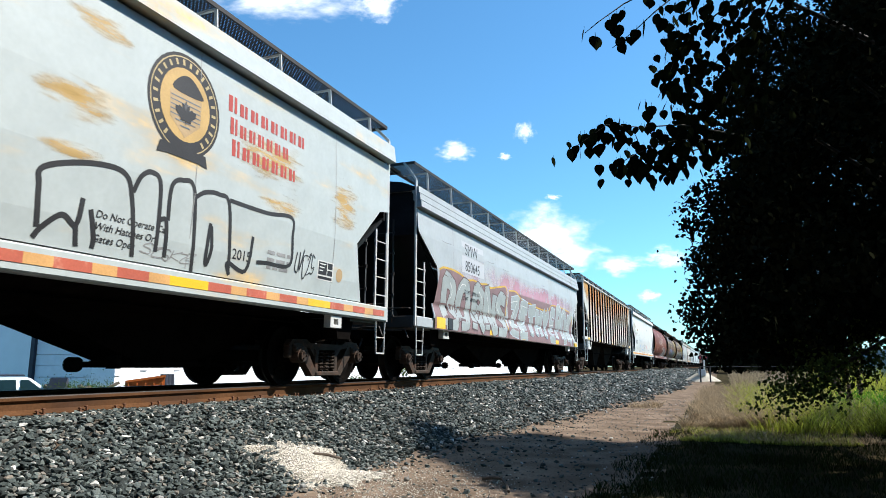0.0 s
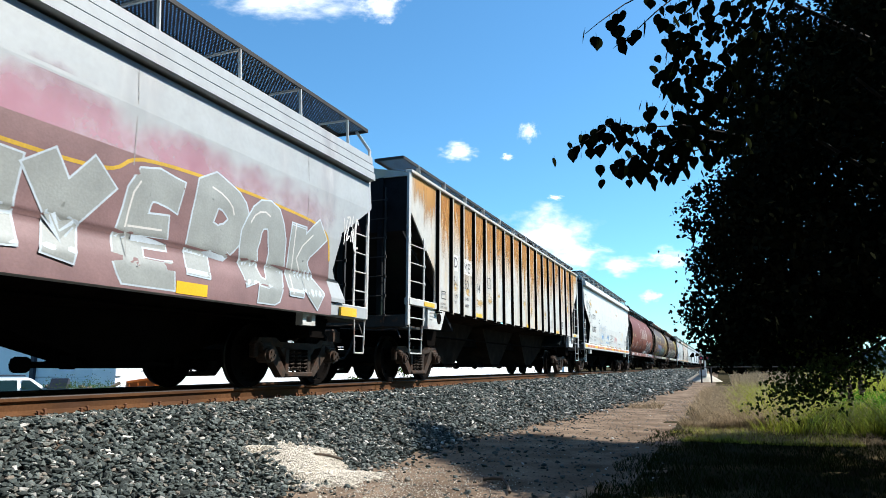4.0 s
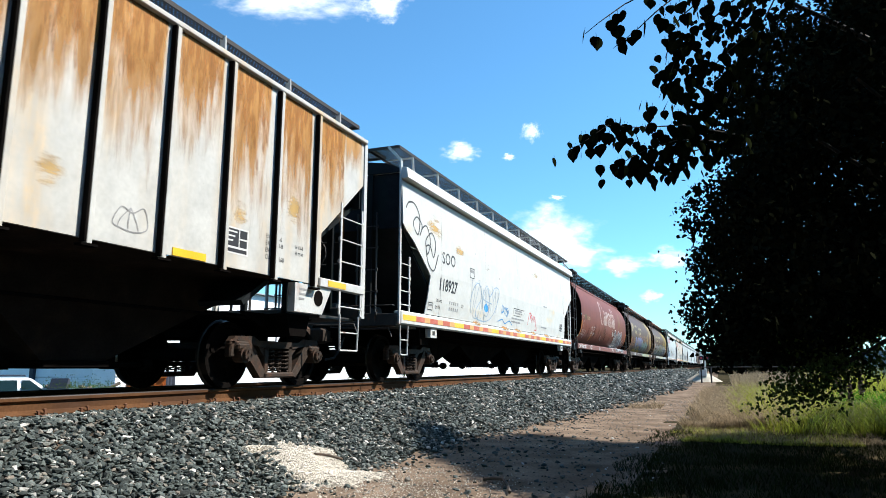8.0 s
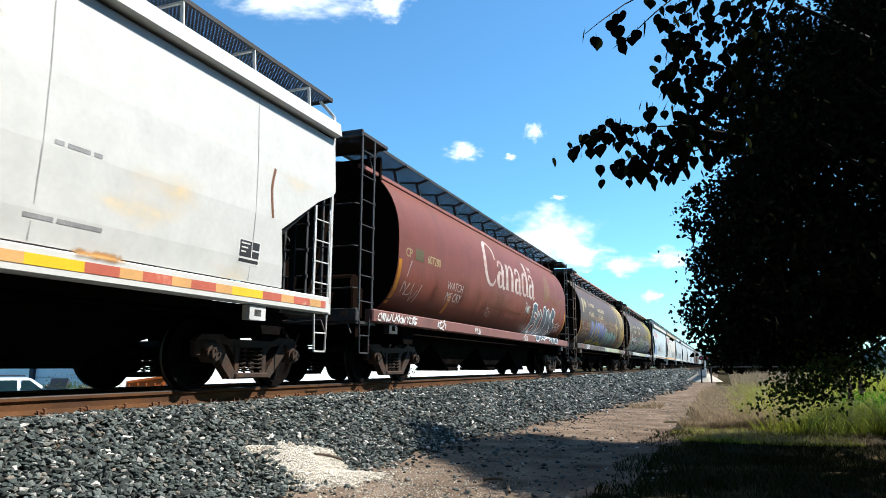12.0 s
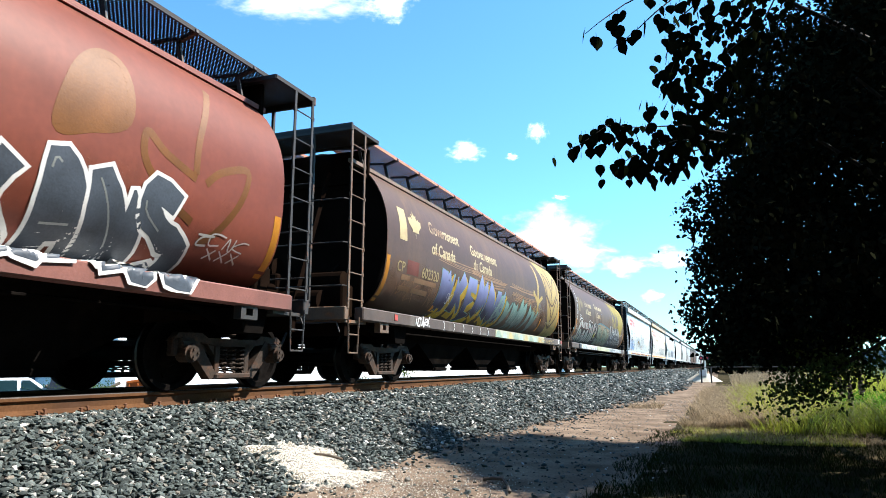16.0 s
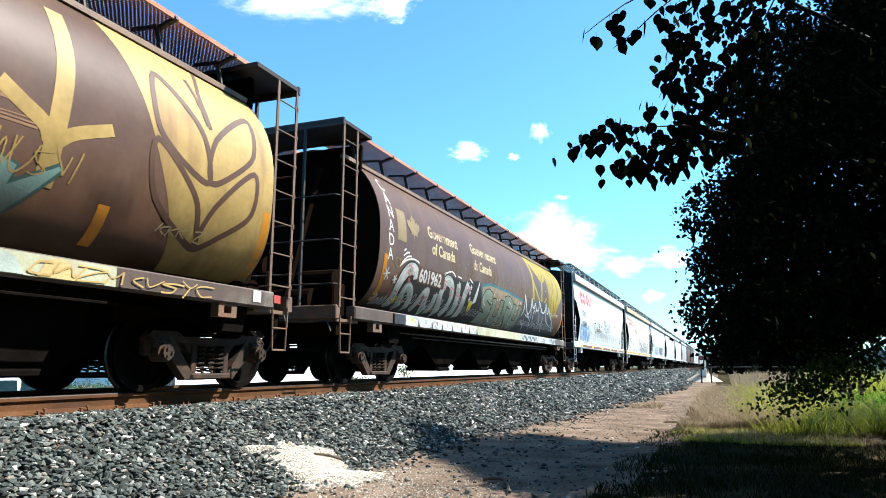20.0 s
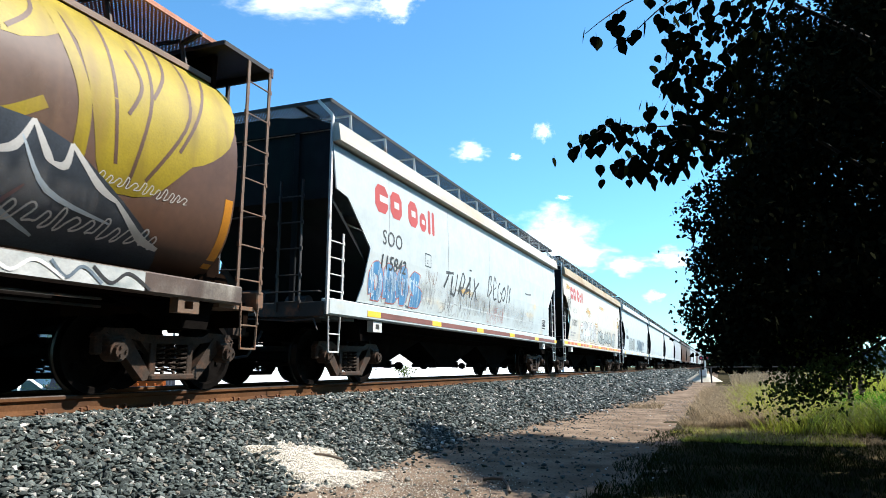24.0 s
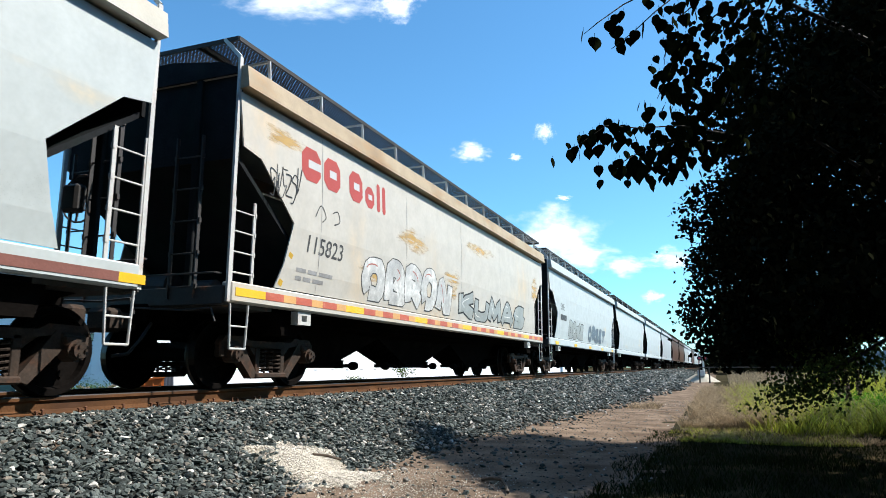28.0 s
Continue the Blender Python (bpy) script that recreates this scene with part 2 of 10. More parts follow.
def bar(bm, a, b, w=0.03, d=None, sides=4):
    """A straight bar from a to b: square (w x d) or round when sides > 4."""
    a, b = Vector(a), Vector(b)
    v = b - a
    n = v.length
    if n < 1e-6:
        return bm
    q = v.to_track_quat("Z", "Y").to_matrix().to_4x4()
    m = Matrix.Translation((a + b) / 2) @ q
    if sides == 4:
        bmesh.ops.create_cube(bm, size=1, matrix=m @ Matrix.Diagonal((d or w, w, n, 1)))
    else:
        bmesh.ops.create_cone(bm, cap_ends=True, segments=sides, radius1=w / 2, radius2=w / 2, depth=n, matrix=m)
    return bm


def rods(bm, pts, w=0.02, sides=6):
    for a, b in zip(pts, pts[1:]):
        bar(bm, a, b, w, sides=sides)
    return bm


def cyl(bm, c, r, length, axis="X", seg=24, r2=None):
    rot = {"X": Matrix.Rotation(radians(90), 4, "Y"), "Y": Matrix.Rotation(radians(90), 4, "X"), "Z": Matrix.Identity(4)}[axis]
    bmesh.ops.create_cone(bm, cap_ends=True, segments=seg, radius1=r, radius2=r if r2 is None else r2, depth=length, matrix=Matrix.Translation(c) @ rot)
    return bm


def prism(bm, pts, x0, x1):
    """A solid from a (y, z) outline between x0 and x1."""
    lo = [bm.verts.new((x0, y, z)) for y, z in pts]
    hi = [bm.verts.new((x1, y, z)) for y, z in pts]
    n = len(pts)
    fs = [bm.faces.new(lo[::-1]), bm.faces.new(hi)]
    for i in range(n):
        fs.append(bm.faces.new((lo[i], lo[(i + 1) % n], hi[(i + 1) % n], hi[i])))
    bmesh.ops.recalc_face_normals(bm, faces=fs)
    return bm


def bmx():
    return bmesh.new()


CYL_C, CYL_A, CYL_B = 2.83, 1.58, 1.60
ROUND_BENDS = [CYL_C + CYL_B * math.cos(2 * math.pi * k / 56) for k in range(27, 1, -1)]


# ---------------------------------------------------------------- marks laid on a curved side
def lerp_table(tab, z):
    for (z0, x0), (z1, x1) in zip(tab, tab[1:]):
        if z <= z1 or (z1, x1) == tab[-1]:
            k = (z - z0) / max(1e-6, z1 - z0)
            return x0 + (x1 - x0) * max(-0.2, min(1.2, k))
    return tab[-1][1]


FLAT_BENDS = [1.36, 1.45, 1.54, 1.62, 1.66] + [1.7 + 0.3 * i for i in range(9)]


def bends(surf):
    """The heights at which a side turns, so that paint can follow it."""
    return ROUND_BENDS if abs(surf(4.0) - surf(2.8)) > 0.3 else FLAT_BENDS


def ribbon(bm, pts, w, surf, off=0.006, closed=False):
    """A painted stroke of width w along (y, z) points, laid on surf(z) -> x."""
    n = len(pts)
    row = []
    for i, (y, z) in enumerate(pts):
        a = pts[(i - 1) % n] if closed or i else pts[i]
        b = pts[(i + 1) % n] if closed or i < n - 1 else pts[i]
        dy, dz = b[0] - a[0], b[1] - a[1]
        k = math.hypot(dy, dz) or 1
        ny, nz = -dz / k * w / 2, dy / k * w / 2
        row.append([bm.verts.new((surf(z + s * nz) + off, y + s * ny, z + s * nz)) for s in (1, -1)])
    for i in range(n if closed else n - 1):
        a, b = row[i], row[(i + 1) % n]
        bm.faces.new((a[0], b[0], b[1], a[1]))
    return bm


def blob(bm, pts, surf, off=0.005):
    """A filled patch with an outline in (y, z), cut fine enough to follow the side."""
    vs = [bm.verts.new((0, y, z)) for y, z in pts]
    f = bm.faces.new(vs)
    r = bmesh.ops.triangulate(bm, faces=[f])
    zs = [p[1] for p in pts]
    geom = list({v for g in r["faces"] for v in g.verts}) + list({e for g in r["faces"] for e in g.edges}) + r["faces"]
    for z in bends(surf):
        if min(zs) + 0.002 < z < max(zs) - 0.002:
            cut = bmesh.ops.bisect_plane(bm, geom=geom, plane_co=(0, 0, z), plane_no=(0, 0, 1))
            geom = cut["geom"]
    for g in geom:
        if isinstance(g, bmesh.types.BMVert):
            g.co.x = surf(g.co.z) + off
    return bm


def rect_pts(y0, y1, z0, z1):
    return [(y0, z0), (y1, z0), (y1, z1), (y0, z1)]


def smooth_pts(pts, steps=5, closed=False):
    """A smooth curve through the points."""
    out, n = [], len(pts)
    for i in range(n if closed else n - 1):
        p = [pts[(i + k) % n] if closed else pts[max(0, min(n - 1, i + k))] for k in (-1, 0, 1, 2)]
        for s in range(steps):
            t = s / steps
            out.append(tuple(0.5 * (2 * p[1][j] + (p[2][j] - p[0][j]) * t + (2 * p[0][j] - 5 * p[1][j] + 4 * p[2][j] - p[3][j]) * t * t
                                    + (3 * p[1][j] - p[0][j] - 3 * p[2][j] + p[3][j]) * t ** 3) for j in (0, 1)))
    if not closed:
        out.append(pts[-1])
    return out


def lettering(name, text, y, z, h, surf, material, parent, label="", shear=0.0, width=1.0, rise=0.0, off=0.0075, bold=None, gap=1.0):
    """Words or numbers in the built-in font, painted on a side; h is the height of a capital."""
    cu = bpy.data.curves.new("lettering", "FONT")
    cu.body, cu.size, cu.shear, cu.offset, cu.space_character = text, h / 0.69, shear, (0.0 if "M" in text else 0.012 * h if bold is None else bold), gap
    cu.resolution_u = 3
    ob = bpy.data.objects.new("lettering", cu)
    me = bpy.data.meshes.new_from_object(ob)
    bpy.data.objects.remove(ob)
    if bends(surf) is ROUND_BENDS:
        cut = bmx()
        cut.from_mesh(me)
        for b in ROUND_BENDS:
            bmesh.ops.bisect_plane(cut, geom=cut.verts[:] + cut.edges[:] + cut.faces[:], plane_co=(0, b - z, 0), plane_no=(0, 1, 0))
        cut.to_mesh(me)
        cut.free()
    for v in me.vertices:
        u, w = v.co.x * width, v.co.y
        zz = z + w + u * rise
        v.co = (surf(zz) + off, y + u, zz)
    me.materials.clear()
    return part_mesh(name, me, material, parent, label)


# stroke plans of fat graffiti shapes in a unit square
GLYPHS = {
    "B": [[(0.10, 0.0), (0.16, 0.98), (0.62, 1.0), (0.80, 0.80), (0.60, 0.55), (0.86, 0.36), (0.78, 0.05), (0.16, 0.03)]],
    "O": [[(0.20, 0.10), (0.06, 0.55), (0.24, 0.96), (0.66, 1.0), (0.86, 0.55), (0.72, 0.06), (0.28, 0.0)]],
    "C": [[(0.90, 0.95), (0.40, 1.0), (0.08, 0.60), (0.16, 0.10), (0.60, 0.0), (0.92, 0.12)]],
    "R": [[(0.10, 0.0), (0.14, 1.0), (0.66, 0.98), (0.84, 0.74), (0.62, 0.50), (0.36, 0.46), (0.92, 0.0)]],
    "N": [[(0.08, 0.0), (0.16, 1.0), (0.40, 0.75), (0.66, 0.12), (0.84, 0.0), (0.92, 1.02)]],
    "S": [[(0.92, 0.92), (0.42, 1.02), (0.12, 0.76), (0.46, 0.52), (0.88, 0.34), (0.62, 0.0), (0.04, 0.06)]],
    "Z": [[(0.02, 0.92), (0.90, 1.0), (0.48, 0.5), (0.10, 0.04), (0.96, 0.0)]],
    "E": [[(0.90, 0.96), (0.22, 1.0), (0.08, 0.5), (0.16, 0.02), (0.90, 0.06)], [(0.12, 0.5), (0.74, 0.56)]],
    "T": [[(0.02, 0.90), (0.98, 1.0)], [(0.52, 0.96), (0.46, 0.5), (0.40, 0.0)]],
    "H": [[(0.14, 1.02), (0.18, 0.5), (0.10, 0.0)], [(0.86, 1.0), (0.80, 0.5), (0.88, 0.0)], [(0.18, 0.48), (0.82, 0.54)]],
    "Y": [[(0.04, 1.0), (0.44, 0.48), (0.92, 1.02)], [(0.48, 0.5), (0.42, 0.0)]],
    "P": [[(0.14, 0.0), (0.12, 1.0), (0.66, 0.98), (0.84, 0.72), (0.58, 0.46), (0.18, 0.48)]],
    "K": [[(0.14, 0.0), (0.12, 1.0)], [(0.90, 1.02), (0.26, 0.50), (0.96, 0.0)]],
    "A": [[(0.04, 0.0), (0.34, 0.92), (0.56, 1.0), (0.74, 0.6), (0.92, 0.0)], [(0.24, 0.36), (0.78, 0.38)]],
    "W": [[(0.02, 1.05), (0.20, 0.02), (0.48, 0.82), (0.70, 0.0), (0.98, 1.0)]],
    "M": [[(0.06, 0.0), (0.16, 1.02), (0.46, 0.30), (0.78, 1.0), (0.94, 0.0)]],
    "V": [[(0.10, 1.0), (0.30, 0.02), (0.86, 1.05)]],
    "X": [[(0.05, 1.0), (0.5, 0.5), (0.98, -0.02)], [(0.95, 1.0), (0.45, 0.45), (0.0, 0.02)]],
    "G": [[(0.88, 0.92), (0.40, 1.0), (0.08, 0.55), (0.22, 0.04), (0.72, 0.0), (0.90, 0.42), (0.55, 0.44)]],
    "I": [[(0.62, 1.05), (0.36, 0.0)]],
    "U": [[(0.08, 1.0), (0.12, 0.22), (0.46, 0.0), (0.82, 0.20), (0.88, 1.0)]],
}


def fat(bm, pts, widths, surf, off, floor=0.0):
    """A stroke whose width changes along it, with mitred corners, cut fine enough to follow the side."""
    fine, ws = [], []
    for i in range(len(pts) - 1):
        (a, b), (c, d) = pts[i], pts[i + 1]
        n = max(1, int(math.hypot(c - a, d - b) / 0.04))
        for k in range(n):
            fine.append((a + (c - a) * k / n, b + (d - b) * k / n))
            ws.append(widths[i] + (widths[i + 1] - widths[i]) * k / n)
    fine.append(pts[-1])
    ws.append(widths[-1])
    row, m = [], len(fine)
    for i, (y, z) in enumerate(fine):
        a, b = fine[max(0, i - 1)], fine[min(m - 1, i + 1)]
        d0 = Vector((y - a[0], z - a[1])) if i else Vector((b[0] - y, b[1] - z))
        d1 = Vector((b[0] - y, b[1] - z)) if i < m - 1 else d0
        d0, d1 = d0.normalized(), d1.normalized()
        t = d0 + d1
        t = t.normalized() if t.length > 0.2 else d1
        grow = min(1.5, 1 / max(0.3, abs(t.dot(d1))))
        ny, nz = -t.y * ws[i] / 2 * grow, t.x * ws[i] / 2 * grow
        row.append([bm.verts.new((surf(max(floor, z + s * nz)) + off, y + s * ny, max(floor - 0.001 * s, z + s * nz))) for s in (1, 0.66, 0.33, 0, -0.33, -0.66, -1)])
    for a, b in zip(row, row[1:]):
        for q in range(6):
            bm.faces.new((a[q], b[q], b[q + 1], a[q + 1]))
    return bm


def scribble(bm, rng, y, z, w, h, n, surf, line=0.03, off=0.012):
    """A run of quick slanting tag strokes that spell nothing."""
    step = w / n
    for i in range(n):
        tall = h * rng.uniform(0.6, 1.0)
        oz = z + (h - tall) * rng.random()
        for plan in GLYPHS[rng.choice("CNSVIUZKYW")]:
            pts = [(y + step * (i + 1.15 * a + 0.25 * b - 0.1) + rng.gauss(0, 0.12 * step), oz + tall * b + rng.gauss(0, 0.10 * tall)) for a, b in plan]
            pts = smooth_pts(pts, 4)
            ribbon(bm, pts, line * rng.uniform(0.7, 1.2), surf, off + 0.0008 * (i % 3))
    return bm


def hand_tag(car, rng, text, y0, y1, z0, z1, line, surf, material, fall=0.0, slant=0.15):
    """A tag in quick brush strokes, each shape a part."""
    step = (y1 - y0) / len(text)
    for i, ch in enumerate(text):
        bm = bmx()
        for k, plan in enumerate(GLYPHS[ch]):
            h = (z1 - z0) * rng.uniform(0.85, 1.1)
            pts = smooth_pts([(y0 + step * (i + 0.85 * a + slant * (b - 0.5)) + rng.gauss(0, 0.05), z0 + fall * i + h * b + rng.gauss(0, 0.04)) for a, b in plan], 4)
            fat(bm, pts, [line * rng.uniform(0.6, 1.3) for _ in pts], surf, 0.010 + 0.0008 * k)
        part("graffiti_stroke", bm, material, car, smooth=True)


def burner(car, rng, text, y0, y1, z0, z1, surf, fill, edge, glint=None, shade=None, bold=0.34, line=0.05, lean=0.0, round_off=True, spike=0.0, drop=(0.07, -0.06), label="", base=0.007, wave=0.05):
    """A row of fat overlapping graffiti shapes: each one a part, with its outline, cast block and highlight under it."""
    step = (y1 - y0) / len(text)
    for i, ch in enumerate(text):
        w, h = step * rng.uniform(1.0, 1.15), (z1 - z0) * rng.uniform(0.94, 1.04)
        oy, oz = y0 + step * i + rng.uniform(-0.04, 0.04) * step, z0 + rng.uniform(-wave, wave) * (z1 - z0)
        tilt = lean + rng.uniform(-0.08, 0.08)
        wide = bold * min(w, h * 1.05)
        lift = base + 0.0026 * (i % 5)
        f, e, g, k = bmx(), bmx(), bmx(), bmx()
        floor = z0 + 0.01
        for s, plan in enumerate(GLYPHS[ch]):
            inset = wide * 0.5
            pts = [(oy + inset * 0.6 + (w - inset * 1.2) * a + tilt * h * (b - 0.5) + rng.uniform(-0.02, 0.02), oz + inset + (h - 2 * inset) * b + rng.uniform(-0.02, 0.02)) for a, b in plan]
            if round_off:
                pts = smooth_pts(pts, 3)
            n = len(pts)
            ws = [wide * (1 + spike * (0.45 - 1.1 * (q / (n - 1)))) * rng.uniform(0.88, 1.10) for q in range(n)]
            if spike:
                ws[-1] = wide * 0.12
            a, b = Vector(pts[0]), Vector(pts[-1])
            grow = line * 0.9
            longer = [tuple(a + (a - Vector(pts[1])).normalized() * grow)] + pts[1:-1] + [tuple(b + (b - Vector(pts[-2])).normalized() * grow)]
            fat(f, pts, ws, surf, lift + 0.0025 + 0.0006 * s, floor + 0.02)
            fat(e, longer, [q + 2 * line for q in ws], surf, lift + 0.001 + 0.0004 * s, floor)
            if shade:
                fat(k, [(p[0] + drop[0], p[1] + drop[1]) for p in longer], [q + 4.5 * line for q in ws], surf, base - 0.003 + 0.0003 * s + 0.0004 * (i % 5), floor)
            if glint and n > 3:
                c = max(1, n // 3)
                fat(g, [(p[0] - 0.24 * wide, p[1] + 0.05 * wide) for p in pts[c - 1:c + max(3, n // 4)]], [0.022] * len(pts[c - 1:c + max(3, n // 4)]), surf, lift + 0.0045)
        ob = part("graffiti_letter", f, fill, car, label, smooth=True)
        part("outline", e, edge, ob, smooth=True)
        if shade:
            part("block_shade", k, shade, ob, smooth=True)
        else:
            k.free()
        if len(g.verts):
            part("highlight", g, glint, ob, smooth=True)
        else:
            g.free()


# ---------------------------------------------------------------- shared running gear (meshes made once)
def make_wheelset():
    bm = bmx()
    prof = [(0.0, 0.09), (0.66, 0.09), (0.67, 0.16), (0.70, 0.18), (0.72, 0.37), (0.69, 0.40), (0.685, 0.485), (0.715, 0.485), (0.725, 0.462), (0.82, 0.455), (0.82, 0.39), (0.76, 0.37), (0.755, 0.18), (0.80, 0.15), (0.80, 0.085), (1.05, 0.08), (1.05, 0.0)]
    seg = 36
    for s in (1, -1):
        rings = [[bm.verts.new((s * x, r * math.cos(2 * math.pi * k / seg), r * math.sin(2 * math.pi * k / seg))) for k in range(seg)] for x, r in prof[:-1]]
        for i in range(len(rings) - 1):
            for k in range(seg):
                f = bm.faces.new((rings[i][k], rings[i][(k + 1) % seg], rings[i + 1][(k + 1) % seg], rings[i + 1][k]))
                f.material_index = 1 if prof[i][1] > 0.45 and prof[i + 1][1] > 0.45 else 0
        bm.faces.new(rings[-1])
        for j in range(3):      # lightening marks cast into the plate
            a = 2.1 * j
            box(bm, s * 0.765 - 0.012, s * 0.765 + 0.012, 0.27 * math.cos(a) - 0.03, 0.27 * math.cos(a) + 0.03, 0.27 * math.sin(a) - 0.03, 0.27 * math.sin(a) + 0.03)
    bmesh.ops.recalc_face_normals(bm, faces=bm.faces)
    me = mesh_of(bm, "wheelset", M["wheel"])
    me.materials.append(M["tread"])
    return me


def make_side_frame():
    bm = bmx()
    x0, x1 = -0.055, 0.055
    prism(bm, [(-1.12, 0.60), (-1.02, 0.71), (-0.62, 0.72), (-0.5, 0.66), (0.5, 0.66), (0.62, 0.72), (1.02, 0.71), (1.12, 0.60), (0.75, 0.62), (0.35, 0.56), (-0.35, 0.56), (-0.75, 0.62)], x0, x1)
    for s in (1, -1):
        prism(bm, [(s * 0.98, 0.66), (s * 0.70, 0.66), (s * 0.30, 0.17), (s * 0.44, 0.13)], x0 - 0.01, x1 + 0.01)
        prism(bm, [(s * 0.66, 0.64), (s * 0.54, 0.63), (s * 0.30, 0.40), (s * 0.30, 0.56)], x0 + 0.02, x1 - 0.02)
        box(bm, x0, x1, s * 0.30 - 0.05, s * 0.30 + 0.05, 0.2, 0.6, 0.01)
        box(bm, x0, x1, s * 1.06 - 0.05, s * 1.06 + 0.05, 0.42, 0.66, 0.02)
        box(bm, x0, x1, s * 0.72 - 0.04, s * 0.72 + 0.04, 0.40, 0.64, 0.015)
        box(bm, x0 - 0.03, x1 + 0.03, s * 0.889 - 0.14, s * 0.889 + 0.14, 0.54, 0.64, 0.02)
    box(bm, x0 - 0.04, x1 + 0.04, -0.36, 0.36, 0.13, 0.21, 0.02)
    return mesh_of(bm, "side_frame", M["truck"])


def make_springs():
    bm = bmx()
    for y in (-0.18, 0.0, 0.18):
        pts = [(0.075 * math.cos(a), y + 0.075 * math.sin(a), 0.22 + 0.32 * a / (2 * math.pi * 5.5)) for a in [i * math.pi / 5 for i in range(56)]]
        rods(bm, pts, 0.028, 5)
    return mesh_of(bm, "spring_nest", M["truck"])


def make_bearing():
    bm = bmx()
    cyl(bm, (0.0, 0, 0), 0.115, 0.16, "X", 14)
    cyl(bm, (0.10, 0, 0), 0.085, 0.06, "X", 14)
    for k in range(3):
        a = k * 2.09
        cyl(bm, (0.135, 0.05 * math.cos(a), 0.05 * math.sin(a)), 0.016, 0.03, "X", 6)
    box(bm, -0.08, 0.05, -0.13, 0.13, 0.06, 0.15, 0.02)
    return mesh_of(bm, "bearing_cap", M["truck"])


def make_bolster():
    bm = bmx()
    box(bm, -0.95, 0.95, -0.17, 0.17, 0.50, 0.66, 0.04)
    box(bm, -0.3, 0.3, -0.2, 0.2, 0.64, 0.78, 0.03)
    for s in (1, -1):           # brake beams and shoes
        box(bm, -0.8, 0.8, s * 0.40 - 0.03, s * 0.40 + 0.03, 0.30, 0.36)
        for x in (-0.75, 0.75):
            box(bm, x - 0.05, x + 0.05, s * 0.40 - 0.05, s * 0.40 + 0.06, 0.28, 0.5, 0.015)
    return mesh_of(bm, "truck", M["truck"])


def make_ladder_rung(width):
    bm = bmx()
    bar(bm, (0, 0, 0), (0, width, 0), 0.024, sides=6)
    box(bm, -0.018, 0.018, -0.03, 0.0, -0.03, 0.03)
    box(bm, -0.018, 0.018, width, width + 0.03, -0.03, 0.03)
    return bm


GEAR = {"wheelset": make_wheelset(), "side_frame": make_side_frame(), "springs": make_springs(), "bearing": make_bearing(), "bolster": make_bolster()}
RUNGS = {k: mesh_of(make_ladder_rung(0.42), "rung", M[k]) for k in ("iron_white", "iron_brown", "iron_black")}
TURNING = []          # wheelsets that are keyed


def make_body_bolster():
    """The cross member over a truck, with its side bearings and the brake rods that hang from it."""
    bm = bmx()
    prism(bm, [(-0.30, 1.06), (0.30, 1.06), (0.20, 0.74), (-0.20, 0.74)], -1.36, 1.36)
    for s in (1, -1):
        box(bm, s * 0.62 - 0.12, s * 0.62 + 0.12, -0.14, 0.14, 0.66, 0.76, 0.01)
        for e in (1, -1):
            prism(bm, [(e * 0.2, 0.80), (e * 0.2, 1.06), (e * 0.95, 1.06)], s * 1.0 - 0.015, s * 1.0 + 0.015)
    bar(bm, (0.42, -1.1, 0.72), (0.42, 1.6, 0.62), 0.035, sides=6)
    bar(bm, (-0.30, -1.5, 0.66), (-0.30, 1.2, 0.74), 0.035, sides=6)
    return mesh_of(bm, "body_bolster", M["black_under"])


GEAR["body_bolster"] = make_body_bolster()


def truck(car, y, keyed=True):
    part_mesh("body_bolster", GEAR["body_bolster"], None, car, m=pose(0, y, 0))
    t = part_mesh("truck", GEAR["bolster"], None, car, m=pose(0, y, 0))
    for s in (1, -1):
        part_mesh("side_frame", GEAR["side_frame"], None, t, m=pose(s * 0.99, 0, 0))
        part_mesh("spring_nest", GEAR["springs"], None, t, m=pose(s * 0.99, 0, 0))
        for e in (1, -1):
            part_mesh("bearing_cap", GEAR["bearing"], None, t, m=pose(s * 1.06, e * 0.889, 0.457, 0, 0, 0 if s > 0 else 180))
    for e in (1, -1):
        w = part_mesh("wheelset", GEAR["wheelset"], None, t, m=pose(0, e * 0.889, 0.457))
        if keyed:
            TURNING.append((w, e * 0.889))
    return t


def ladder(car, iron, x, y, z0, z1, rungs=5, w=0.42, along="y", name="ladder"):
    """Two stiles with each rung of its own; it stands across y or across x."""
    bm = bmx()
    d = (0, w, 0) if along == "y" else (w, 0, 0)
    for k in (0, 1):
        bar(bm, (d[0] * k, d[1] * k, 0), (d[0] * k, d[1] * k, z1 - z0), 0.05, 0.02)
    lad = part(name, bm, M[iron], car)
    lad.matrix_basis = pose(x, y, z0)
    for i in range(rungs):
        zz = (z1 - z0) * (i + 0.35) / rungs
        part_mesh("rung", RUNGS[iron], None, lad, m=Matrix.Translation((0, 0, zz)) @ (Matrix.Diagonal((1, w / 0.42, 1, 1)) if along == "y" else pose(0, 0, 0, 0, 0, -90)))
    return lad


def stirrup(car, iron, x, y, z1, z0, w=0.36, name="sill_step"):
    bm = bmx()
    rods(bm, [(x, y, z1), (x, y + 0.03, z0), (x, y + w - 0.03, z0), (x, y + w, z1)], 0.03, 6)
    bar(bm, (x, y + 0.02, (z0 + z1) / 2), (x, y + w - 0.02, (z0 + z1) / 2), 0.024, sides=6)
    return part(name, bm, M[iron], car)


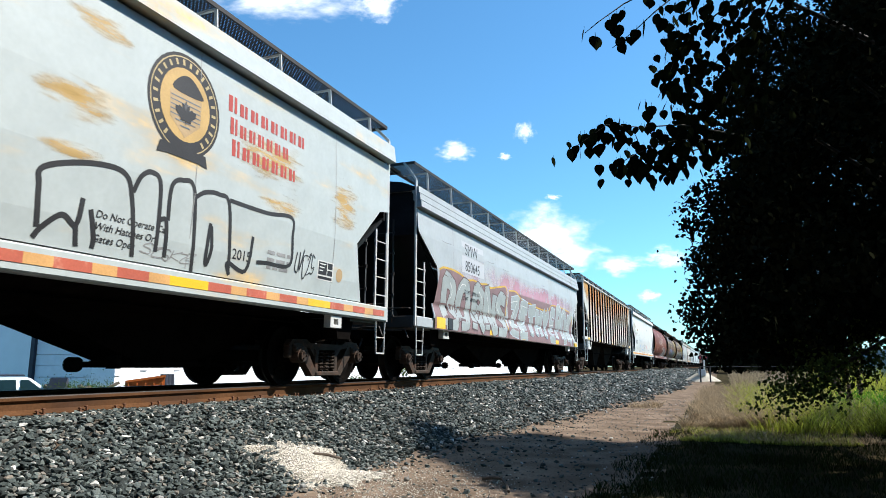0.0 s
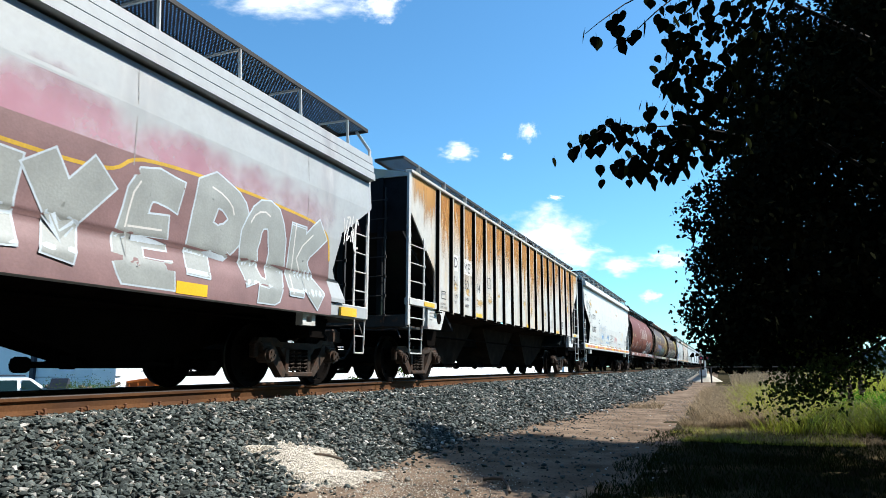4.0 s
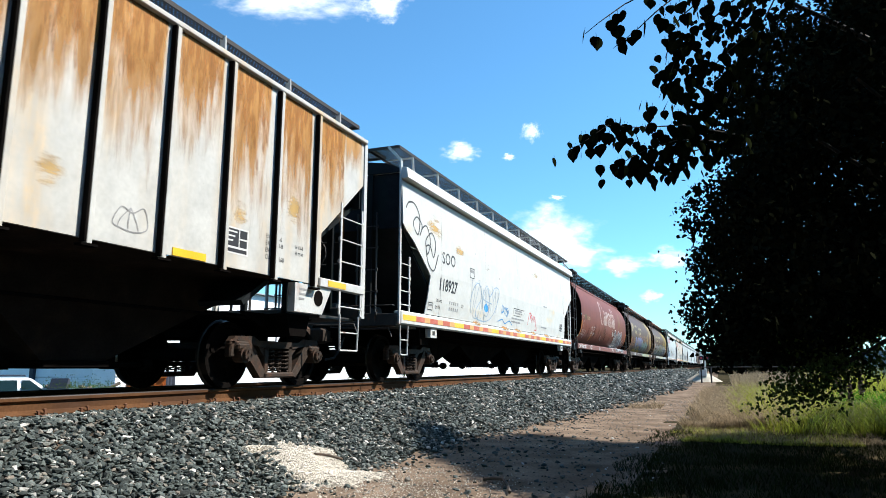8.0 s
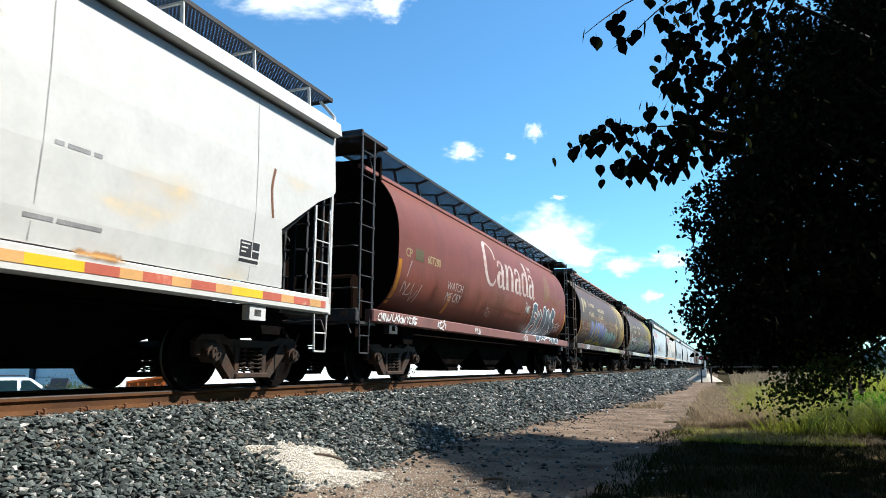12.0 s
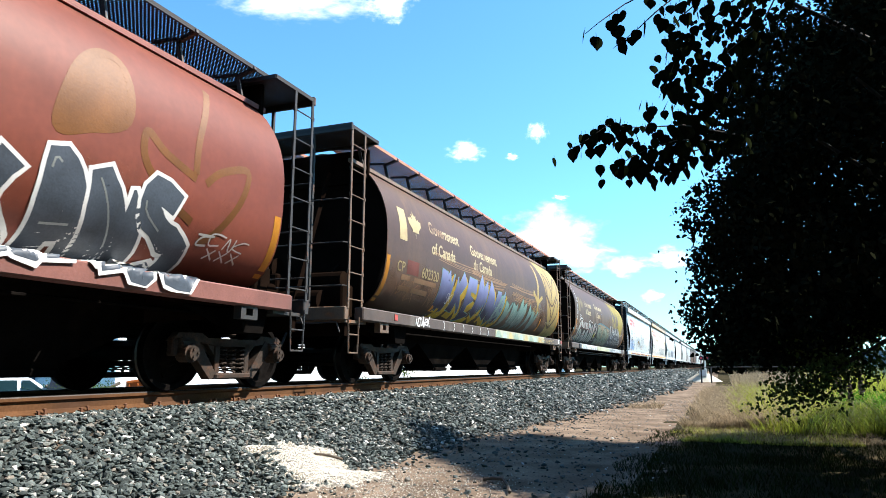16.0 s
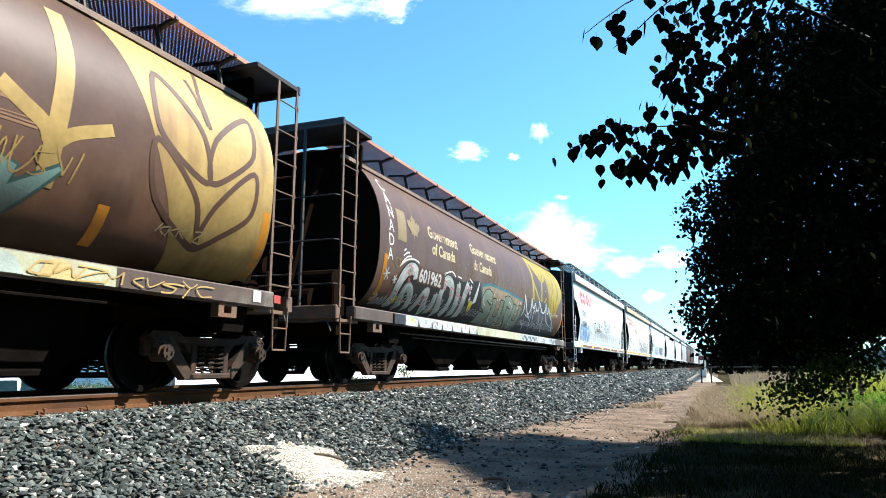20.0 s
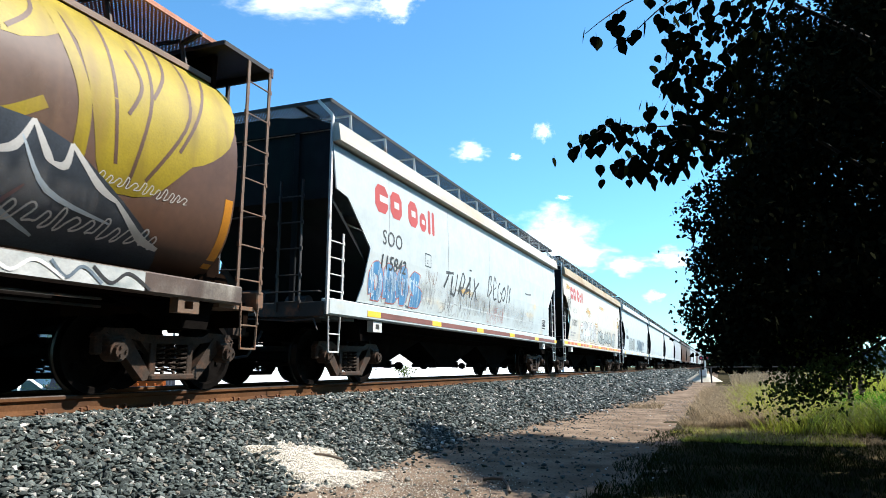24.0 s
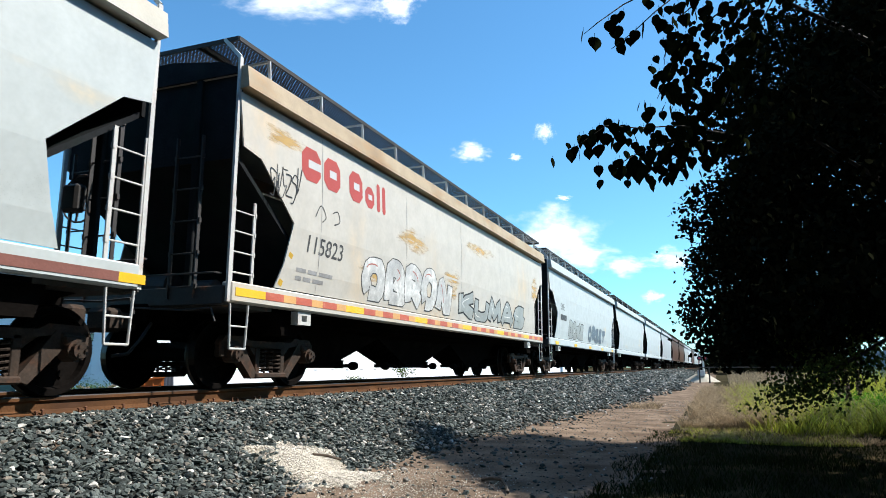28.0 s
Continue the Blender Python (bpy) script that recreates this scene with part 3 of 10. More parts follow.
def grating(bm, x0, x1, y0, y1, z, cell=0.062):
    """An expanded-metal walkway: crossed slats in an edge frame."""
    turn = (x1 - x0) > (y1 - y0)
    u0, u1, v0, v1 = (y0, y1, x0, x1) if turn else (x0, x1, y0, y1)
    w = u1 - u0

    def strip(au, av, bu, bv, zz):
        du, dv = bu - au, bv - av
        k = math.hypot(du, dv)
        if k < 0.01:
            return
        ou, ov = -dv / k * 0.015, du / k * 0.015
        q = [(au + ou, av + ov), (bu + ou, bv + ov), (bu - ou, bv - ov), (au - ou, av - ov)]
        bm.faces.new([bm.verts.new((v, u, zz) if turn else (u, v, zz)) for u, v in q])
    n = int((v1 - v0 + w) / cell)
    for i in range(n + 1):
        v = v0 - w + i * cell
        a, b = max(v0, v), min(v1, v + w)
        if b > a:
            strip(u0 + (a - v), a, u0 + (b - v), b, z)
            strip(u1 - (a - v), a, u1 - (b - v), b, z - 0.006)
    for x in (x0, x1):
        box(bm, x - 0.012, x + 0.012, y0, y1, z - 0.05, z + 0.01)
    for y in (y0, y1):
        box(bm, x0, x1, y - 0.012, y + 0.012, z - 0.05, z + 0.01)
    return bm


def coupler(car, yend, s):
    """s is +1 for the rear end, -1 for the front."""
    bm = bmx()
    box(bm, -0.11, 0.11, min(yend, yend + s * 0.42), max(yend, yend + s * 0.42), 0.76, 0.98, 0.02)
    box(bm, -0.19, 0.19, yend + s * 0.42 - 0.14, yend + s * 0.42 + 0.14, 0.72, 1.02, 0.05)
    c = part("coupler", bm, M["truck"], car)
    bm = bmx()
    x = 0.35
    rods(bm, [(x, yend, 0.85), (x + 0.05, yend + s * 0.2, 0.65), (x, yend + s * 0.35, 0.45), (x - 0.1, yend + s * 0.5, 0.42)], 0.045, 6)
    part("air_hose", bm, M["tyre"], c)
    bm = bmx()
    rods(bm, [(0.1, yend + s * 0.1, 1.05), (0.9, yend + s * 0.08, 1.0), (1.35, yend + s * 0.06, 1.02), (1.42, yend + s * 0.06, 0.85)], 0.026, 6)
    part("uncoupling_lever", bm, M["iron_black"], c)
    return c


def brake_wheel(car, yend, s, z, iron):
    bm = bmx()
    r = 0.28
    pts = [(0.45 + r * math.cos(a), yend, z + r * math.sin(a)) for a in [i * math.pi / 9 for i in range(19)]]
    rods(bm, pts, 0.024, 5)
    for k in range(3):
        a = k * 2.09 + 0.4
        bar(bm, (0.45, yend, z), (0.45 + r * math.cos(a), yend, z + r * math.sin(a)), 0.03, 0.012)
    w = part("brake_wheel", bm, M[iron], car)
    bm = bmx()
    box(bm, 0.33, 0.57, min(yend, yend - s * 0.16), max(yend, yend - s * 0.16), z - 0.18, z + 0.14, 0.03)
    bar(bm, (0.45, yend - s * 0.1, z), (0.45, yend - s * 0.1, 1.0), 0.03, sides=6)
    part("gear_box", bm, M["iron_black"], w)


def jack_pad(car, y, material):
    bm = bmx()
    x0, x1 = 1.40, 1.52
    y0, y1, z0, z1 = y - 0.17, y + 0.17, 0.90, 1.09
    box(bm, x0, x1, y0, y1, z1 - 0.05, z1)
    box(bm, x0, x1, y0, y1, z0, z0 + 0.05)
    box(bm, x0, x1, y0, y0 + 0.10, z0 + 0.05, z1 - 0.05)
    box(bm, x0, x1, y1 - 0.10, y1, z0 + 0.05, z1 - 0.05)
    return part("jacking_pad", bm, material, car, "painted jacking pad with a square opening")


def hopper_bellies(car, H, step=4.3, shift=0.0, low=0.36, peak=0.88, flat=0.55, n=3, top=1.12, half=1.25, foot=0.36, material=None, bars=True, gap=0.0):
    """The discharge hoppers under the floor: shallow pockets that meet in ridges, each with its gate."""
    for i in range(n):
        c = shift + (i - (n - 1) / 2) * step
        a = c - step / 2 - (0.9 if i == 0 else -gap)
        b = c + step / 2 + (0.9 if i == n - 1 else -gap)
        za = top - 0.02 if i == 0 else peak
        zb = top - 0.02 if i == n - 1 else peak
        bm = bmx()
        rings = []
        for w, y0, y1, z0, z1 in ((foot, c - flat, c + flat, low, low), (foot + 0.12, a, b, za, zb), (half, a, b, top, top)):
            rings.append([bm.verts.new(p) for p in ((-w, y0, z0), (w, y0, z0), (w, y1, z1), (-w, y1, z1))])
        bm.faces.new(rings[0])
        bm.faces.new(rings[2])
        for p, q in zip(rings, rings[1:]):
            for k in range(4):
                bm.faces.new((p[k], p[(k + 1) % 4], q[(k + 1) % 4], q[k]))
        bmesh.ops.recalc_face_normals(bm, faces=bm.faces)
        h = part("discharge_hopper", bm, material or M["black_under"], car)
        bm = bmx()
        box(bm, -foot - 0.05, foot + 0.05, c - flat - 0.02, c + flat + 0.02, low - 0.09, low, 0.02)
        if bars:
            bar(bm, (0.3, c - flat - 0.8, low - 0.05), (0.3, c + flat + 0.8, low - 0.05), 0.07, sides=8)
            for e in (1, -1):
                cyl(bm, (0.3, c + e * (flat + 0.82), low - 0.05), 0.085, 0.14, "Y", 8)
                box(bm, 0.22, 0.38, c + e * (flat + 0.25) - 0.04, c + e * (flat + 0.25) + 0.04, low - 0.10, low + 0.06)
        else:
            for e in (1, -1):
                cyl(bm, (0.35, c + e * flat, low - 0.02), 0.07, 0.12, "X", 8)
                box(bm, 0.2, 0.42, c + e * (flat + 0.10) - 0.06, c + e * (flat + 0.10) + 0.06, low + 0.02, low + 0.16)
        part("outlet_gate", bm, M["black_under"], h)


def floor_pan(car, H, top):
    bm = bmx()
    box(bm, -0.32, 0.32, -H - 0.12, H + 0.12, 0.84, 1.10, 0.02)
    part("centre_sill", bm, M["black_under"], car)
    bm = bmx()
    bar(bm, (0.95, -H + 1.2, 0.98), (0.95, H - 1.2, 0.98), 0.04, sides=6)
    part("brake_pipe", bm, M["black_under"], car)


def tape_row(car, H, y0, y1, z, x, seq, lengths, h=0.105):
    """Reflective tape along a sill, laid piece by piece."""
    y, i = y0, 0
    while y < y1:
        key, n = seq[i % len(seq)], lengths[i % len(lengths)]
        if key:
            bm = bmx()
            box(bm, x - 0.01, x + 0.006, y, min(y1, y + n), z - h / 2, z + h / 2)
            part("reflective_tape", bm, M[key], car)
        y += n
        i += 1


def sheet_side(prof, cut, H, s, thick=0.02):
    """One side sheet: prof is (z, x), cut is (z, inset from the end); s is +1 or -1 in x."""
    zs = sorted({z for z, _ in prof} | {z for z, _ in cut})
    zs = [z for z in zs if prof[0][0] <= z <= prof[-1][0]]
    bm = bmx()
    rows = []
    ny = 12
    for z in zs:
        x, e = lerp_table(prof, z), lerp_table(cut, z)
        rows.append([[bm.verts.new((s * (x - t), -H + e + (2 * H - 2 * e) * k / ny, z)) for k in range(ny + 1)] for t in (0, thick)])
    for a, b in zip(rows, rows[1:]):
        for t in (0, 1):
            for k in range(ny):
                bm.faces.new((a[t][k], a[t][k + 1], b[t][k + 1], b[t][k]))
        for k in (0, -1):
            bm.faces.new((a[0][k], b[0][k], b[1][k], a[1][k]))
    for r in (rows[0], rows[-1]):
        for k in range(ny):
            bm.faces.new((r[0][k], r[0][k + 1], r[1][k + 1], r[1][k]))
    bmesh.ops.recalc_face_normals(bm, faces=bm.faces)
    return bm


def seam(car, y, z0, z1, surf, material):
    bm = bmx()
    n = 6
    ribbon(bm, [(y, z0 + (z1 - z0) * i / n) for i in range(n + 1)], 0.011, surf, 0.004)
    part("weld_seam", bm, material, car)


def smooth_hopper(name, label, H, paint, iron="iron_white", side_top=3.86, band_top=4.22, side_low=1.38, sill=(1.10, 1.36), cut=None, grooves=0,
                  band_paint=None, near=True, full=True, walk_z=4.64, seams=5, belly=(4.2, 0.0), skirt=None, shunt=(0.0, 0.4)):
    """A covered hopper with smooth, slightly bowed sides, a roof fascia and walkways on the roof."""
    car = new(name)
    tagged(car, label, "freight car", "cars of the grain train")
    prof = [(side_low, 1.52), (side_low + 0.3, 1.56), (2.3, 1.60), (3.0, 1.60), (side_top, 1.56)]
    if skirt:                                       # the lowest part of the side flares out to the sill
        prof = [(side_low, 1.60), (side_low + 0.06, 1.60), (skirt, 1.51), (skirt + 0.04, 1.545), (2.3, 1.60), (3.0, 1.60), (side_top, 1.56)]
    cut = cut or [(side_low, 0.97), (1.75, 1.12), (2.34, 1.27), (3.06, 0.45), (3.13, 0.08), (side_top, 0.0)]
    surf = lambda z: lerp_table(prof, z)
    band_paint = band_paint or paint
    for s in (1, -1):
        part("side_sheet", sheet_side(prof, cut, H, s), paint, car)
        bm = bmx()                                  # fascia of the roof, proud of the side
        n = 1 + grooves
        hh = (band_top - side_top - 0.04) / n
        for k in range(n):
            z0 = side_top + 0.04 + k * hh
            xo = 1.66 - 0.03 * k if grooves else 1.69
            prism_x = [(s * (xo - 0.16), z0), (s * xo, z0 + 0.012), (s * (xo - (0.01 if grooves else 0.04)), z0 + hh - 0.014), (s * (xo - 0.16), z0 + hh)]
            lo = [bm.verts.new((x, -H, z)) for x, z in prism_x]
            hi = [bm.verts.new((x, H, z)) for x, z in prism_x]
            fs = [bm.faces.new(lo), bm.faces.new(hi)]
            for i in range(4):
                fs.append(bm.faces.new((lo[i], lo[(i + 1) % 4], hi[(i + 1) % 4], hi[i])))
            bmesh.ops.recalc_face_normals(bm, faces=fs)
            part("roof_fascia", bm, band_paint, car)
            bm = bmx()
        box(bm, min(s * 1.40, s * 1.565), max(s * 1.40, s * 1.565), -H + 0.02, H - 0.02, sill[0], sill[1], 0.02)
        part("side_sill", bm, paint, car)
    bm = bmx()                                      # roof
    rp = [(-1.5, band_top - 0.02), (-1.2, band_top + 0.1), (-0.4, band_top + 0.22), (0.4, band_top + 0.22), (1.2, band_top + 0.1), (1.5, band_top - 0.02), (1.5, band_top - 0.1), (-1.5, band_top - 0.1)]
    lo = [bm.verts.new((x, -H + 0.02, z)) for x, z in rp]
    hi = [bm.verts.new((x, H - 0.02, z)) for x, z in rp]
    for i in range(8):
        bm.faces.new((lo[i], lo[(i + 1) % 8], hi[(i + 1) % 8], hi[i]))
    bm.faces.new(lo), bm.faces.new(hi)
    bmesh.ops.recalc_face_normals(bm, faces=bm.faces)
    part("roof", bm, paint, car)
    for e in (1, -1):                               # near-black plate laid over the roof's end, to look shaded
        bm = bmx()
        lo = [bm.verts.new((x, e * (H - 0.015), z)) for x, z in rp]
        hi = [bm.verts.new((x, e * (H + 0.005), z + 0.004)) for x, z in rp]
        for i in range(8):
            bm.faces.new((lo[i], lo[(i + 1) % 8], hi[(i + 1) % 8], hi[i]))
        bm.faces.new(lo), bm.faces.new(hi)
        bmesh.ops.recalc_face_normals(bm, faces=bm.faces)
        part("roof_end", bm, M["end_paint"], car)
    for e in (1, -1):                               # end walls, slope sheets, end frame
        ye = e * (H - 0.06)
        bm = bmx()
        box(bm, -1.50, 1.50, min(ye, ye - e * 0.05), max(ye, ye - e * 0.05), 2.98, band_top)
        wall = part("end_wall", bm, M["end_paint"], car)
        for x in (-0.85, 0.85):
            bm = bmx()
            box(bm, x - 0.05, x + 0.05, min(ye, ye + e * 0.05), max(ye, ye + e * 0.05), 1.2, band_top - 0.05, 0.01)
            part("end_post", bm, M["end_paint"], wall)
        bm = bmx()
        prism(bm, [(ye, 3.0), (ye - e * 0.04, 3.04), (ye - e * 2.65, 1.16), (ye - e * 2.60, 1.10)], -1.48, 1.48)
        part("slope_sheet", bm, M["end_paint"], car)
        bm = bmx()
        box(bm, -1.5, 1.5, e * H - 0.06, e * H + 0.06, 1.06, 1.30, 0.015)
        box(bm, -1.4, 1.4, min(e * H, e * (H - 1.1)), max(e * H, e * (H - 1.1)), 1.05, 1.10)
        part("end_platform", bm, M["iron_black"], car)
        coupler(car, e * (H + 0.02), e)
        if full:
            for s in (1, -1):
                ladder(car, iron, s * 1.53, e * (H - 0.03) - (0.42 if e > 0 else 0.0), 1.12, 2.75 if e > 0 else 2.45, 5)
                ladder(car, "iron_black", -0.2 + s * 1.05 - (0.22 if s > 0 else 0), e * (H + 0.06), 1.15, 3.3, 5, along="x")
                bm = bmx()
                bar(bm, (s * 1.53, e * (H - 0.0), 1.10), (s * 1.53, e * (H - 0.0), band_top + 0.12), 0.06, 0.035)
                bar(bm, (s * 1.53, e * H, band_top + 0.12), (s * 1.25, e * H, walk_z), 0.05, 0.03)
                part("corner_post", bm, M[iron], car)
                stirrup(car, iron, s * 1.53, e * (H - 0.05) - (0.36 if e > 0 else 0), 1.08, 0.52)
            bm = bmx()
            rods(bm, [(1.45, e * (H + 0.05), 1.45), (1.45, e * (H + 0.16), 1.45), (-1.45, e * (H + 0.16), 1.45), (-1.45, e * (H + 0.05), 1.45)], 0.026, 6)
            part("end_handrail", bm, M["iron_black"], car)
    if full:
        brake_wheel(car, H + 0.1, 1, 2.2, "iron_black")
        bm = bmx()
        cyl(bm, (-0.5, -H + 0.75, 1.42), 0.2, 0.9, "X", 14)
        part("air_reservoir", bm, M["iron_black"], car)
        bm = bmx()
        cyl(bm, (0.55, -H + 0.7, 1.36), 0.13, 0.4, "X", 12)
        part("air_reservoir", bm, M["iron_black"], car)
    for s in (1, -1):
        bm = bmx()
        a, b = sorted((s * 0.78, s * 1.48))
        if full:
            grating(bm, a, b, -H, H, walk_z, 0.062)
        else:
            box(bm, a, b, -H, H, walk_z - 0.03, walk_z)
        walkway = part("roof_walkway", bm, M["grate"], car, "dark expanded-metal roof walkway")
        n = 12 if full else 6
        for k in range(n):
            y = -H + (k + 0.5) * 2 * H / n
            bm = bmx()
            bar(bm, (s * 1.50, y, band_top - 0.03), (s * 1.46, y, walk_z), 0.045, 0.02)
            bar(bm, (s * 1.46, y, walk_z - 0.06), (s * 0.9, y, walk_z - 0.06), 0.03)
            part("bracket", bm, M[iron], walkway)
    if full:
        for e in (1, -1):
            bm = bmx()
            a, b = sorted((e * H, e * (H - 0.6)))
            grating(bm, -0.88, 0.88, a, b, walk_z, 0.062)
            part("end_walkway", bm, M["grate"], car)
        for k in range(5):
            bm = bmx()
            box(bm, -0.5, 0.5, -H + 1.8 + k * (2 * H - 3.6) / 4.0 - 0.6, -H + 1.8 + k * (2 * H - 3.6) / 4.0 + 0.6, band_top + 0.2, band_top + 0.32, 0.04)
            part("roof_hatch", bm, paint, car)
    hopper_bellies(car, H, step=belly[0], shift=belly[1])
    floor_pan(car, H, 1.1)
    for s in (-1, 1):
        truck(car, s * (H - 1.62) + shunt[s > 0], near)
        jack_pad(car, s * (H - 1.75), M["iron_white"])
    for k in range(seams):
        y = -H + 2.0 + k * (2 * H - 4.0) / max(1, seams - 1)
        seam(car, y, side_low + 0.02, side_top - 0.03, surf, M["seam"])
    return car, surf


POSTS = (-7.30, -6.48, -5.76, -4.91, -4.05, -3.19, -2.33, -1.46, -0.52, 0.43, 1.36, 2.29, 3.19, 4.15, 5.15, 6.2, 7.2)      # places of the outside posts along the ribbed car


def ribbed_hopper(name, label, H, paint):
    """A covered hopper with flat sides and outside posts."""
    car = new(name)
    tagged(car, label, "freight car", "cars of the grain train")
    surf = lambda z: 1.545
    low, top = 1.52, 4.18
    prof = [(low, 1.545), (top, 1.545)]
    cut = [(low, 1.36), (2.33, 1.36), (3.41, 0.06), (3.45, 0.0), (top, 0.0)]
    for s in (1, -1):
        part("side_sheet", sheet_side(prof, cut, H, s, 0.03), paint, car)
        for y in POSTS:
            bm = bmx()
            a, b = sorted((s * 1.545, s * 1.615))
            box(bm, a, b, y - 0.025, y + 0.04, low - 0.06, top - 0.02, 0.006)
            post = part("side_post", bm, paint, car)
            # near-black strip imitates shade on the post's near side; below, its foot
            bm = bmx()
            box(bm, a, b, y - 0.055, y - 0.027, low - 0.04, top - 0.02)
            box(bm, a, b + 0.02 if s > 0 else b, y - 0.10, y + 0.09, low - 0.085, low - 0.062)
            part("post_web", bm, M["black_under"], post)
        bm = bmx()
        a, b = sorted((s * 1.45, s * 1.60))
        box(bm, a, b, -H, H, top, top + 0.07, 0.01)
        part("top_chord", bm, paint, car)
        bm = bmx()
        a, b = sorted((s * 1.46, s * 1.58))
        box(bm, a, b, -H, -H + 1.4, 1.50, 1.64, 0.01)
        part("end_sill", bm, M["iron_white"], car)
        part("end_sill", box(bmx(), a, b, H - 1.4, H, 1.50, 1.64, 0.01), M["iron_white"], car)
        for e in (1, -1):
            bm = bmx()
            c = e * (H - 1.5)
            prism(bm, [(c - 0.50, 1.50), (c + 0.50, 1.50), (c + 0.24, 1.08), (c - 0.50, 1.08)], *sorted((s * 1.42, s * 1.54)))
            plate = part("bolster_plate", bm, M["iron_white"], car, "white gusset plate with a round black disc for a hole")
            # black disc painted in for the shade inside a cut hole
            part("plate_hole", cyl(bmx(), (s * 1.542, c + 0.12, 1.32), 0.12, 0.012, "X", 20), M["black_under"], plate)
            tag = bmx()
            for row in range(3):
                box(tag, *sorted((s * 1.541, s * 1.544)), c - 0.40, c - 0.16 - 0.05 * row, 1.40 - 0.07 * row, 1.43 - 0.07 * row)
            part("small_stencil", tag, M["ink_grey"], plate)
    bm = bmx()
    rp = [(-1.5, top + 0.02), (-0.6, top + 0.2), (0.6, top + 0.2), (1.5, top + 0.02), (1.5, top - 0.05), (-1.5, top - 0.05)]
    lo = [bm.verts.new((x, -H + 0.02, z)) for x, z in rp]
    hi = [bm.verts.new((x, H - 0.02, z)) for x, z in rp]
    for i in range(6):
        bm.faces.new((lo[i], lo[(i + 1) % 6], hi[(i + 1) % 6], hi[i]))
    bm.faces.new(lo), bm.faces.new(hi)
    bmesh.ops.recalc_face_normals(bm, faces=bm.faces)
    part("roof", bm, paint, car)
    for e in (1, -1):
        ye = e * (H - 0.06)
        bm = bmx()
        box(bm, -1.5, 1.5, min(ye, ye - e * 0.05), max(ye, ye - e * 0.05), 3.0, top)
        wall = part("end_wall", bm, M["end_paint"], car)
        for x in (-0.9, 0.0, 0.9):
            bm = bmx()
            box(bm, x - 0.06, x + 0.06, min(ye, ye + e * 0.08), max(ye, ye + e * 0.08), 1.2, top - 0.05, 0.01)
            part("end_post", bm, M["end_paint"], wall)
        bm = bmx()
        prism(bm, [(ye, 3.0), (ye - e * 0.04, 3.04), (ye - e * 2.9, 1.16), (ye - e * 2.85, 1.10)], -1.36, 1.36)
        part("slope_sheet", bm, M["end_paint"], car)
        bm = bmx()
        box(bm, -1.5, 1.5, e * H - 0.06, e * H + 0.06, 1.06, 1.30, 0.015)
        box(bm, -1.4, 1.4, min(e * H, e * (H - 1.1)), max(e * H, e * (H - 1.1)), 1.05, 1.10)
        part("end_platform", bm, M["iron_black"], car)
        coupler(car, e * (H + 0.02), e)
        for s in (1, -1):
            ladder(car, "iron_white", s * 1.55, e * (H - 0.05) - (0.72 if e > 0 else 0.0), 1.12, 2.95, 5, 0.70)
            ladder(car, "iron_black", -0.2 + s * 1.05 - (0.22 if s > 0 else 0), e * (H + 0.06), 1.15, 3.9, 7, along="x")
            bm = bmx()
            bar(bm, (s * 1.54, e * H, 1.1), (s * 1.54, e * H, top), 0.10, 0.05)
            part("corner_post", bm, M["iron_white"], car)
            stirrup(car, "iron_white", s * 1.55, e * (H - 0.05) - (0.7 if e > 0 else 0), 1.12, 0.55, 0.62)
    brake_wheel(car, H + 0.1, 1, 2.3, "iron_black")
    for s in (1, -1):
        bm = bmx()
        a, b = sorted((s * 0.75, s * 1.40))
        grating(bm, a, b, -H, H, top + 0.36, 0.062)
        w = part("roof_walkway", bm, M["grate"], car, "dark expanded-metal roof walkway")
        for k in range(12):
            y = -H + (k + 0.5) * 2 * H / 12
            bm = bmx()
            bar(bm, (s * 1.42, y, top + 0.03), (s * 1.40, y, top + 0.36), 0.09, 0.02)
            part("bracket", bm, M["iron_white"], w)
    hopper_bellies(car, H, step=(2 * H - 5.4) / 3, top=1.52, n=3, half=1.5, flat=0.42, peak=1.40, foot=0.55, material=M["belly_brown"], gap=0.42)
    floor_pan(car, H, 1.1)
    for s in (-1, 1):
        truck(car, s * (H - 1.62))
    return car, surf




def cyl_surf(z):
    k = max(-0.999, min(0.999, (z - CYL_C) / CYL_B))
    p = 2.0 if k > 0 else 3.2        # the lower half is fuller than the upper
    return CYL_A * (1 - abs(k) ** p) ** (1 / p)


def cyl_point(k, seg, f=1.0):
    a = 2 * math.pi * k / seg
    z = CYL_C + CYL_B * math.cos(a)
    return math.copysign(cyl_surf(z), math.sin(a)) * f, CYL_C + (z - CYL_C) * f


